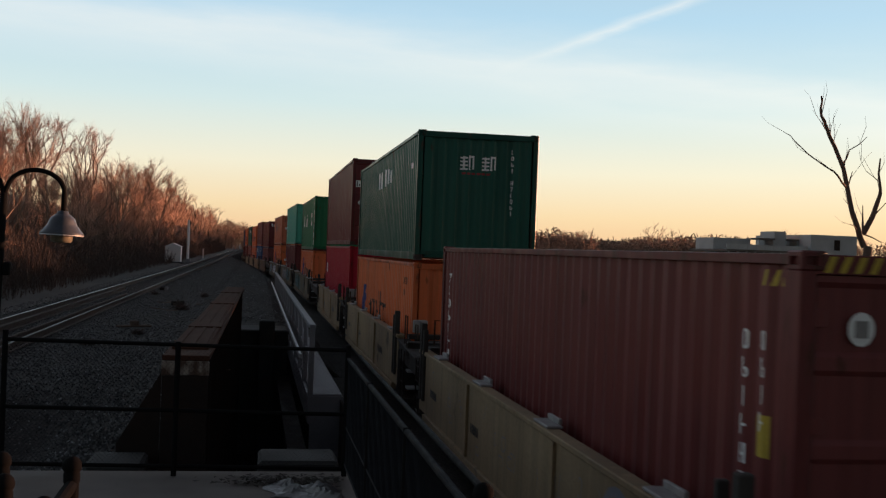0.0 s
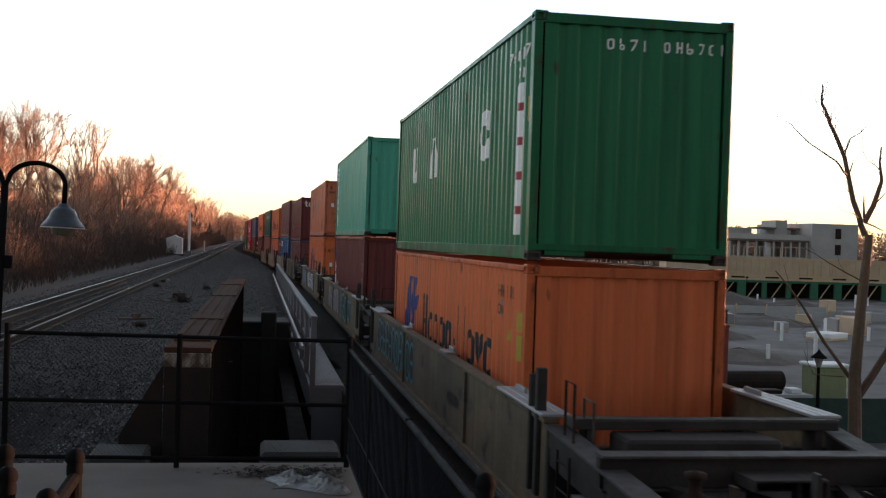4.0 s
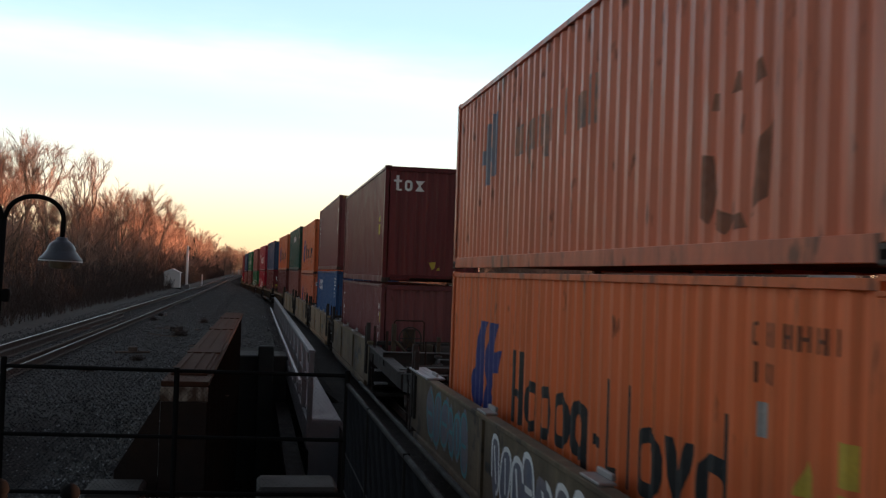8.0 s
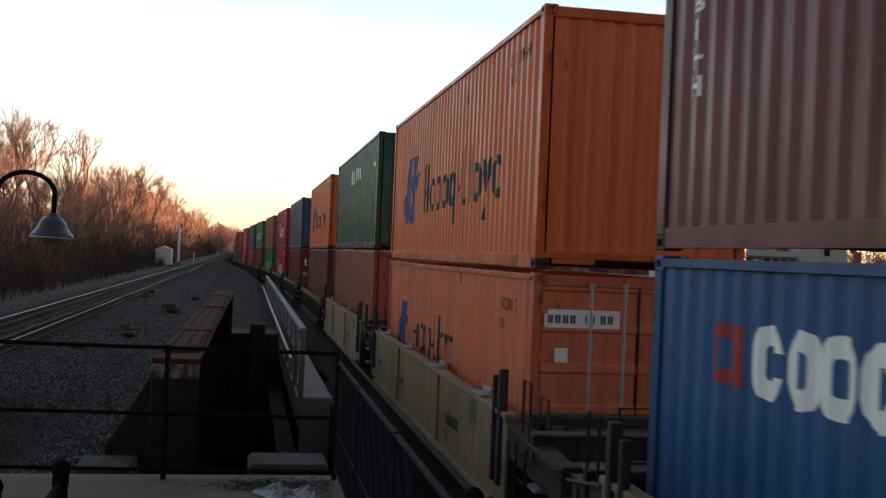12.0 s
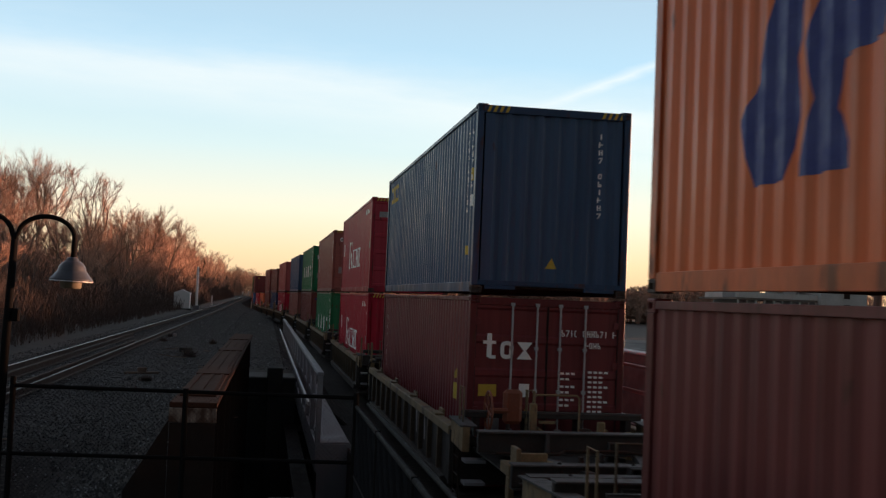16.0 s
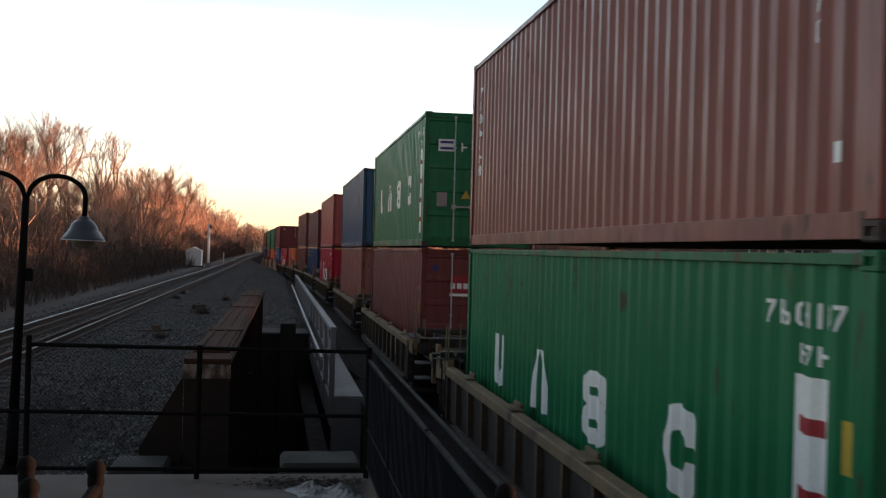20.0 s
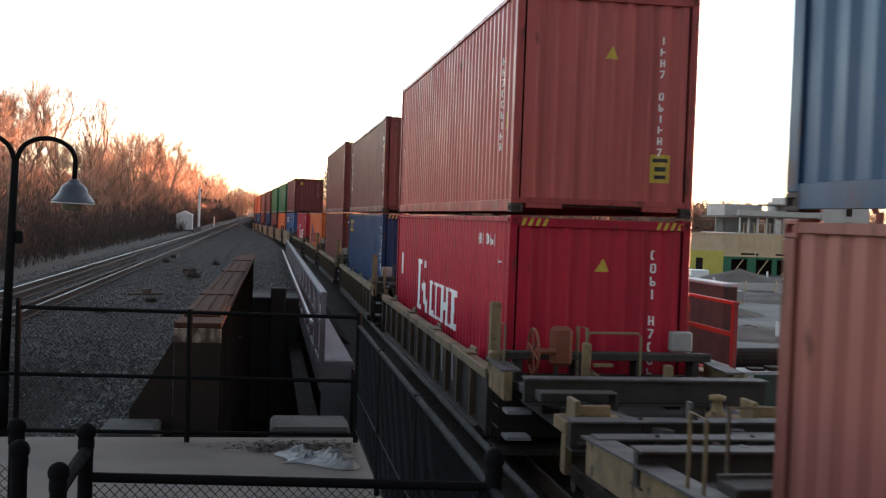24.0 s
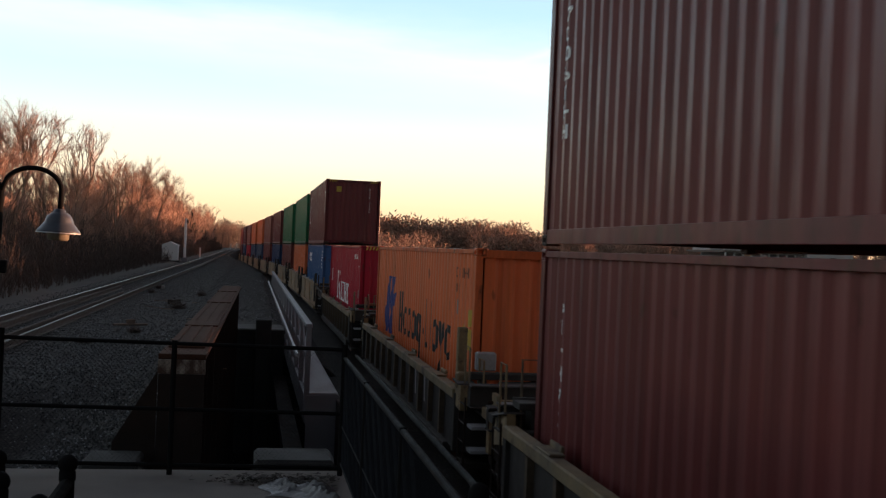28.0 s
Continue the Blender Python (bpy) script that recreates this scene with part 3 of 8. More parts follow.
def walkway(x0, x1, rail_x, rail_mat, name, label):
    ob = thing(name, label, "walkway")
    y0, y1, z = 17.0, 50.0, 0.87
    part("floor_plate", boxes((x0 + 0.02, y0, z - 0.04, x1, y1, z)), GREY_PAINT, ob)
    me = None
    for k in range(60):
        y = y0 + 0.05 + k * 0.14
        if me is None:
            b = part("grating_bar", boxes((x0 + 0.03, -0.03, z + 0.001, x1 - 0.01, 0.03, z + 0.02)), GALV, ob)
            me = b.data
        else:
            b = part("grating_bar", me, GALV, ob)
        b.location.y = y
    part("fascia", boxes((x0, y0 - 0.03, -0.3, x1 + 0.02, y0 - 0.005, z - 0.02)), GREY_PAINT, ob)
    part("edge_beam", boxes((rail_x - 0.03, y0, z - 0.45, rail_x + 0.015, y1, z - 0.045)), GREY_PAINT, ob)
    part("top_rail", boxes((rail_x - 0.05, y0 - 0.02, z + 1.02, rail_x + 0.05, y1, z + 1.08), bevel=0.008), rail_mat, ob)
    part("middle_rail", boxes((rail_x - 0.015, y0, z + 0.49, rail_x + 0.015, y1, z + 0.57)), rail_mat, ob)
    me = None
    for k in range(17):
        y = y0 + 0.04 + k * 2.04
        if me is None:
            b = part("post", boxes((rail_x - 0.04, -0.05, z - 0.4, rail_x + 0.04, 0.05, z + 1.02), bevel=0.005), rail_mat, ob)
            me = b.data
        else:
            b = part("post", me, GREY_PAINT, ob)
        b.location.y = y
    if rail_mat is GREY_PAINT:
        # plate added beside the pit to block low sun under the train
        part("edge_girder", boxes((1.36, 10.65, -2.6, 1.385, 29.0, 0.80)), DARK_STEEL, ob)
        part("toe_rail", boxes((rail_x - 0.19, y0, z + 0.56, rail_x - 0.15, y1, z + 0.62)), GALV, ob)
        me = None
        for k in range(16):
            y = y0 + 0.1 + k * 2.04
            if me is None:
                bm = bmesh.new()
                prism(bm, [(0.0, 0.05), (0.08, 0.05), (1.94, 1.0), (1.86, 1.0)], "x", rail_x - 0.012, rail_x + 0.012)
                b = part("brace", bm, GREY_PAINT, ob)
                me = b.data
            else:
                b = part("brace", me, GREY_PAINT, ob)
            b.location = (0, y, z)
        part("beam", boxes((0.70, 10.7, -0.9, 0.80, 27.4, -0.1), (0.6, 10.7, -0.12, 0.9, 27.4, -0.08)), DARK_STEEL, ob)
    return ob


RED_RAIL = material("red_rail_paint", (0.20, 0.045, 0.045), rough=0.7, second=(0.13, 0.03, 0.03), scale=3, grain=50, bump=0.08)
walkway(0.90, 1.39, 0.90, GREY_PAINT, "bridge_walkway", "grey steel bridge walkway with a braced handrail")
walkway(7.15, 7.62, 7.64, RED_RAIL, "far_walkway", "bridge walkway with a red painted handrail")


# ------------------------------------------------------------------ platform lamp
FROSTED = material("frosted_glass", (0.26, 0.23, 0.17), rough=0.25, grain=20, bump=0.0)


def lamp():
    ob = thing("platform_lamp", "dark twin-armed gooseneck lamp post with bell shades", "lamp")
    ob.matrix_basis = pose(-3.117, 13.93, 0.286, 0, 1.6, 0)
    ob.scale = (1.548,) * 3
    bm = bmesh.new()
    tube(bm, (0, 0, 0), (0, 0, 0.5), 0.05, 0.045, 14)
    tube(bm, (0, 0, 0.5), (0, 0, 2.18), 0.038, 0.028, 14)
    part("pole", bm, BLACK_PAINT, ob, smooth=True)
    bm = lathe(bmesh.new(), [(0.10, 0), (0.10, 0.03), (0.07, 0.06), (0.055, 0.10)], 16)
    part("base", bm, BLACK_PAINT, ob, smooth=True)
    for s in (1, -1):
        pts = [(0, 0, 2.15), (s * 0.01, 0, 2.20)] + [(s * (0.235 - 0.215 * math.cos(a)), 0, 2.21 + 0.165 * math.sin(a)) for a in np.linspace(0.15, math.pi, 13)] + [(s * 0.45, 0, 2.06)]
        part("arm", pipe(bmesh.new(), pts, 0.019, 10), BLACK_PAINT, ob, smooth=True)
        prof = [(0.02, 0.100), (0.040, 0.094), (0.046, 0.074), (0.062, 0.068), (0.088, 0.046), (0.103, 0.020), (0.108, -0.004), (0.116, -0.016), (0.140, -0.046), (0.163, -0.074), (0.166, -0.085), (0.152, -0.076), (0.12, -0.03), (0.085, 0.01)]
        sh = part("shade", lathe(bmesh.new(), prof, 28, (s * 0.45, 0, 1.97)), material("shade_enamel", (0.075, 0.085, 0.105), rough=0.4, second=(0.05, 0.055, 0.07), scale=8, grain=50, bump=0.03), ob, smooth=True)
        part("rim", lathe(bmesh.new(), [(0.150, -0.084), (0.166, -0.084), (0.168, -0.093), (0.150, -0.093)], 28, (s * 0.45, 0, 1.97)), GALV, sh)
        prof = [(0.082, -0.03), (0.086, -0.085), (0.083, -0.135), (0.070, -0.148), (0.001, -0.152)]
        part("bulb_glass", lathe(bmesh.new(), prof, 18, (s * 0.45, 0, 1.97)), FROSTED, sh, smooth=True)
    part("switch_box", boxes((0.03, -0.03, 1.54, 0.085, 0.03, 1.64), bevel=0.008), BLACK_PAINT, ob)
    return ob


lamp()

# ------------------------------------------------------------------ trees and brush
class Sticks:
    """Tapered sticks gathered into one mesh."""

    def __init__(self):
        self.v, self.f = [], []

    def add(self, a, b, r0, r1, sides=3):
        d = (b - a).normalized()
        u = d.orthogonal().normalized()
        w = d.cross(u)
        n = len(self.v)
        for c, r in ((a, r0), (b, r1)):
            for k in range(sides):
                q = k * math.tau / sides
                self.v.append(c + (u * math.cos(q) + w * math.sin(q)) * r)
        for k in range(sides):
            j = (k + 1) % sides
            self.f.append((n + k, n + j, n + sides + j, n + sides + k))

    def blade(self, a, b, c, r):
        """A bent twig thinner than a finger: two thin faces drawing to a point."""
        d = (b - a).normalized()
        u = d.orthogonal().normalized()
        u = (u * math.cos(a.x * 37 + a.z * 91) + d.cross(u) * math.sin(a.x * 37 + a.z * 91)) * r
        n = len(self.v)
        self.v += [a - u, a + u, b + u * 0.7, b - u * 0.7, c]
        self.f += [(n, n + 1, n + 2, n + 3), (n + 3, n + 2, n + 4)]

    def mesh(self, name, mat):
        me = bpy.data.meshes.new(name)
        me.from_pydata([tuple(p) for p in self.v], [], self.f)
        me.materials.append(mat)
        return me


def wander(r, d, spread, lift=0.0):
    q = Vector((r.gauss(0, 1), r.gauss(0, 1), r.gauss(0, 1) * 0.7)).normalized()
    return (d + q * spread + Vector((0, 0, lift))).normalized()


def bough(st, fine, r, a, d, length, radius, depth, rich=5):
    """A limb in bent pieces with side shoots; thin shoots go into the fine mesh."""
    if depth == 0:
        b = a + d * length * 0.5
        fine.blade(a, b, b + wander(r, d, 0.35, 0.08) * length * 0.55, radius)
        return
    steps = 3
    for k in range(steps):
        b = a + d * (length / steps)
        r1 = radius * (1 - 0.62 * (k + 1) / steps)
        tgt = st if depth >= 2 else fine
        tgt.add(a, b, radius * (1 - 0.62 * k / steps), r1, 5 if depth >= 3 else 4 if depth == 2 else 3)
        if depth > 0:
            for _ in range(rich if depth == 1 else 4 if rich > 5 else 3):
                s = a.lerp(b, r.uniform(0.1, 1.0))
                bough(st, fine, r, s, wander(r, d, 0.95, 0.12), length * r.uniform(0.30, 0.55), max(r1 * 0.6, 0.0085 if rich > 5 else 0.015), depth - 1, rich)
        a, d = b, wander(r, d, 0.25, 0.06)


def forked(st, fine, r, a, d, length, radius, level, twig, blades):
    """A limb that bends, bears twigs and splits into two or three again."""
    for k in range(3):
        b = a + d * (length / 3)
        tgt = st if level >= 2 else fine
        tgt.add(a, b, radius * (1 - 0.12 * k), radius * (0.88 - 0.12 * k), 5 if level >= 3 else 4 if level == 2 else 3)
        if level <= 2:
            for _ in range(blades):
                s = a.lerp(b, r.random())
                q = r.uniform(0.25, 0.55)
                e = s + wander(r, d, 0.75, 0.10) * q
                fine.blade(s, e, e + wander(r, d, 0.7, 0.12) * q, twig)
        a, d = b, wander(r, d, 0.20, 0.05)
    if level > 0:
        for _ in range(3 if r.random() < 0.35 else 2):
            forked(st, fine, r, a, wander(r, d, 0.55, 0.10), length * r.uniform(0.60, 0.86), max(radius * 0.61, twig), level - 1, twig, blades)


def bare_tree(seed, height, name, bark, fork=0.35, near=True):
    r = random.Random(seed)
    trunk, crown = Sticks(), Sticks()
    a, d, rad = Vector((0, 0, -0.2)), Vector((r.uniform(-0.08, 0.08), r.uniform(-0.08, 0.08), 1)).normalized(), height * 0.0155
    n = 4
    for k in range(n):
        b = a + d * (height * fork / n)
        trunk.add(a, b, rad * (1 - 0.08 * k), rad * (0.92 - 0.08 * k), 7)
        a, d = b, wander(r, d, 0.09, 0.10)
    level, twig = (4, 0.0062) if near else (3, 0.0105)
    reach = height * (1 - fork) / (3.35 if near else 2.8)
    for k in range(3 if near else 4):
        forked(trunk, crown, r, a, wander(r, d, 0.42, 0.10), reach * r.uniform(0.8, 1.15), rad * r.uniform(0.50, 0.68), level, twig, 4)
    for k in range(5 if near else 4):
        s = Vector((0, 0, height * fork * r.uniform(0.45, 0.95)))
        forked(trunk, crown, r, s, wander(r, Vector((0, 0, 0.4)), 0.9, 0.1), reach * r.uniform(0.35, 0.6), rad * 0.25, 2, twig, 4)
    ob = thing(name, "bare winter tree with a fine brown crown of twigs", "tree", "bare trees along the line")
    part("trunk", trunk.mesh("trunk", bark), None, ob)
    part("crown", crown.mesh("crown", TWIG), None, ob)
    return ob


def conifer(seed, height):
    r = random.Random(seed)
    ob = thing("conifer", "dark green conifer standing among bare trees", "tree", "conifers by the line")
    st = Sticks()
    st.add(Vector((0, 0, -0.2)), Vector((0, 0, height)), height * 0.016, 0.01, 6)
    part("trunk", st.mesh("trunk", BARK), None, ob)
    v, f = [], []
    for k in range(900):
        q = r.random() ** 0.7
        z = height * (0.08 + 0.92 * (1 - q))
        reach = (height - z) * 0.27 * r.uniform(0.35, 1.08)
        ang = r.uniform(0, math.tau)
        c = Vector((reach * math.cos(ang), reach * math.sin(ang), z - reach * 0.25))
        s = r.uniform(0.16, 0.38)
        o = Vector((math.cos(ang), math.sin(ang), -0.35)) * s
        t = Vector((-math.sin(ang), math.cos(ang), 0)) * s * 0.45
        n = len(v)
        v += [tuple(c + o), tuple(c + t), tuple(c - o * 0.8 + Vector((0, 0, s * 0.25))), tuple(c - t)]
        f += [(n, n + 1, n + 2), (n, n + 2, n + 3)]
    me = bpy.data.meshes.new("crown")
    me.from_pydata(v, [], f)
    me.materials.append(CONIFER)
    part("crown", me, None, ob)
    return ob


def settle(x, y):
    return ground_height(x, y) - 0.05


wood = random.Random(11)
KINDS = [bare_tree(k + 1, h, "bare_tree", BARK if k % 4 else PALE_BARK, fk) for k, (h, fk) in enumerate(((11, 0.3), (9.5, 0.25), (12.5, 0.42), (8.5, 0.22), (10.5, 0.36), (7.0, 0.2)))]
used = set()


def plant(kinds, x, y, scale):
    k = wood.randrange(len(kinds))
    m = pose(x, y, settle(x, y), wood.uniform(-3, 3), wood.uniform(-3, 3), wood.uniform(0, 360))
    src = kinds[k]
    if src not in used:
        used.add(src)
        src.matrix_basis = m @ Matrix.Diagonal((scale, scale, scale, 1))
        src.scale = (scale,) * 3
        return src
    ob = copy_thing(src, m)
    ob.scale = (scale * wood.uniform(0.92, 1.08),) * 3
    return ob


# the strip of woods beside the left-hand track
FAR_KINDS = [bare_tree(k + 21, h, "bare_tree", BARK, fk, False) for k, (h, fk) in enumerate(((11, 0.25), (10, 0.2), (12, 0.3)))]
y = 42.0
while y < 330:
    for row in range(4):
        if row == 3 and wood.random() < 0.5:
            continue
        x = -11.3 - row * 3.6 + wood.uniform(-1.6, 1.2) + drift(y)
        low = 0.82 if row == 0 else 1.0
        plant(KINDS if y < 120 and row < 3 else FAR_KINDS, x, y + wood.uniform(-2.2, 2.2), wood.uniform(0.56, 1.02) * low * (1.0 if y < 68 else 1.08 if y < 110 else 1.16))
    y += 4.8 if y < 150 else 8.5
plant(KINDS, -16.0, 66.0, 1.12)
# farther woods behind the bend and beyond the train
for k in range(22):
    plant(FAR_KINDS, wood.uniform(-60, -8), wood.uniform(340, 470), wood.uniform(0.7, 0.95))
for k in range(16):
    plant(FAR_KINDS, 16 + wood.uniform(-3, 10), 180 + k * 11 + wood.uniform(-4, 4), wood.uniform(0.8, 1.1))
for k in range(40):
    plant(FAR_KINDS, 60 + k * 6.0 + wood.uniform(-4, 4), 325 + wood.uniform(-26, 40), wood.uniform(1.0, 1.4))
FIRS = [conifer(31, 9.0), conifer(32, 7.5)]
for k in range(46):
    y = wood.uniform(215, 430)
    plant(FIRS, wood.uniform(-24, -10.5) - 0.012 * (y - 215), y, wood.uniform(0.6, 0.95))


def brush():
    """Thicket of thin stems at the foot of the woods."""
    r, st = random.Random(5), Sticks()
    for k in range(6400):
        y = 30 + 300 * r.random() ** 1.35
        x = -7.9 + drift(y) - abs(r.gauss(0, 3.2))
        h = r.uniform(0.9, 4.2) * min(1.0, 0.20 + 0.22 * (-7.9 - x))
        a = Vector((x, y, settle(x, y)))
        d = wander(r, Vector((0, 0, 1)), 0.22)
        b = a + d * h
        st.add(a, b, 0.014, 0.006)
        for _ in range(11):
            s = a.lerp(b, r.uniform(0.05, 0.95))
            q = s + wander(r, d, 0.75, 0.1) * h * r.uniform(0.1, 0.28)
            st.blade(s, q, q + wander(r, d, 0.9) * h * r.uniform(0.1, 0.25), 0.009)
    me = st.mesh("brush", BRUSH)
    return tagged(new("brush", me), "leafless thicket of brown brush along the woods", "brush", kind="stuff")


brush()


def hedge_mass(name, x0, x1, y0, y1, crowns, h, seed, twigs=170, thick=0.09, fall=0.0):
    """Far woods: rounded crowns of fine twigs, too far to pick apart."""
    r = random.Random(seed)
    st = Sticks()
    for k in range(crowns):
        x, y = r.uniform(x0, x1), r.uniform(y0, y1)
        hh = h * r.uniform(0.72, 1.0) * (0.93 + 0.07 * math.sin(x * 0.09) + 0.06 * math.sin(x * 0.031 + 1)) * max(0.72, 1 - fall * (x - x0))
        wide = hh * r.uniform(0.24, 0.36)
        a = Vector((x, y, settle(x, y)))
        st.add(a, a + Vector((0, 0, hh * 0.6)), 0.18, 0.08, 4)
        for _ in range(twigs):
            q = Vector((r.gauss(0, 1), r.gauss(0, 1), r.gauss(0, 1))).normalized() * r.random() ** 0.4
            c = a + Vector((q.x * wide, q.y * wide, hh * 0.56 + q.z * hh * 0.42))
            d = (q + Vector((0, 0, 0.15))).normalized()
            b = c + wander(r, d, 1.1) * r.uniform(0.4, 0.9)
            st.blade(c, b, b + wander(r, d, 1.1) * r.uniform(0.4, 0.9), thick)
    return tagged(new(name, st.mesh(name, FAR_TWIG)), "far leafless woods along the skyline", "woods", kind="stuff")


hedge_mass("far_woods", 22, 165, 345, 405, 470, 22.6, 3, 290, 0.22, 0.0028)
hedge_mass("far_woods", 165, 400, 345, 420, 260, 16.5, 5, 190, 0.22)
hedge_mass("far_woods", 290, 350, 120, 440, 260, 17.5, 11, 150, 0.42)     # unseen woods, added to shade the foot of the woods across the track
hedge_mass("far_woods", -90, 14, 430, 500, 330, 13.0, 4)
hedge_mass("far_woods", 14, 34, 205, 430, 190, 10.5, 9, 150)
hedge_mass("far_woods", -45, -15, 235, 400, 170, 8.0, 8)
hedge_mass("far_woods", -60, -26, 60, 340, 220, 6.5, 6, 120)


def near_tree():
    """The small pruned tree beyond the train: one leaning stem, a few long bare limbs."""
    r = random.Random(21)
    trunk, crown = Sticks(), Sticks()
    ob = thing("street_tree", "pruned leafless tree with a few long grey-brown limbs", "tree", at=(14.1, 24.0, -2.65))
    stem = [Vector(p) for p in ((0.1, 0, 0), (0.0, 0, 1.5), (-0.05, 0, 3.0), (0.05, 0, 4.6), (0.2, 0, 6.3))]
    for k in range(4):
        trunk.add(stem[k], stem[k + 1], 0.185 - 0.022 * k, 0.163 - 0.022 * k, 10)

    def limb(points, rad):
        rad *= 0.80
        pts = [Vector((x, 0.3 * math.sin(3 * x + z), z)) for x, z in points]
        for k in range(len(pts) - 1):
            r0, r1 = rad * (1 - 0.75 * k / (len(pts) - 1)), rad * (1 - 0.75 * (k + 1) / (len(pts) - 1))
            mid = pts[k].lerp(pts[k + 1], 0.5) + Vector((r.uniform(-0.05, 0.05), 0, r.uniform(-0.04, 0.04)))
            trunk.add(pts[k], mid, r0, (r0 + r1) / 2, 7)
            trunk.add(mid, pts[k + 1], (r0 + r1) / 2, r1, 7)
            for _ in range(1):
                d = wander(r, (pts[k + 1] - pts[k]).normalized(), 0.6, 0.35)
                tip = mid + d * r.uniform(0.2, 0.6)
                crown.add(mid, tip, max(r1 * 0.4, 0.006), 0.004, 4)
                crown.add(tip, tip + wander(r, d, 0.5, 0.2) * 0.25, 0.004, 0.002, 3)
    limb([(0.2, 6.3), (0.0, 6.7), (-0.3, 7.6), (-0.7, 8.6), (-1.1, 9.2), (-1.2, 9.5), (-1.1, 9.8)], 0.095)
    limb([(-0.4, 7.7), (-0.7, 7.9), (-1.1, 8.1), (-1.8, 8.7), (-2.0, 8.9)], 0.035)
    limb([(0.2, 6.6), (0.5, 7.4), (0.5, 7.7), (0.4, 8.4)], 0.09)
    limb([(-0.5, 8.2), (-0.2, 8.6), (0.1, 8.9)], 0.03)
    limb([(-0.3, 7.7), (-0.1, 8.1)], 0.03)
    limb([(-0.8, 8.6), (-0.7, 8.8), (-0.6, 9.2)], 0.014)
    limb([(-0.9, 8.9), (-0.8, 9.2)], 0.02)
    limb([(-1.1, 9.0), (-1.3, 9.2), (-1.5, 9.4)], 0.014)
    limb([(0.5, 7.8), (0.2, 8.1), (0.0, 8.6)], 0.014)
    limb([(0.2, 6.7), (0.2, 7.3)], 0.04)
    limb([(-0.1, 6.7), (-0.4, 6.8)], 0.025)
    limb([(-0.2, 7.2), (-0.6, 7.4)], 0.014)
    limb([(0.2, 6.6), (0.7, 6.4)], 0.03)
    limb([(-0.1, 2.9), (-1.4, 4.6), (-2.3, 5.4)], 0.06)
    limb([(-1.0, 4.1), (-1.6, 4.0)], 0.018)
    limb([(-0.2, 2.9), (-1.2, 3.0), (-1.5, 3.6)], 0.02)
    limb([(-0.1, 5.2), (-0.8, 5.6), (-1.4, 6.0)], 0.025)
    limb([(0.1, 2.4), (0.7, 3.6), (1.1, 4.9), (1.3, 6.4), (1.7, 7.6)], 0.13)
    limb([(1.1, 4.9), (1.7, 5.6), (1.9, 6.6)], 0.05)
    part("trunk", trunk.mesh("trunk", GREY_BARK), None, ob)
    part("crown", crown.mesh("crown", GREY_BARK), None, ob)


near_tree()

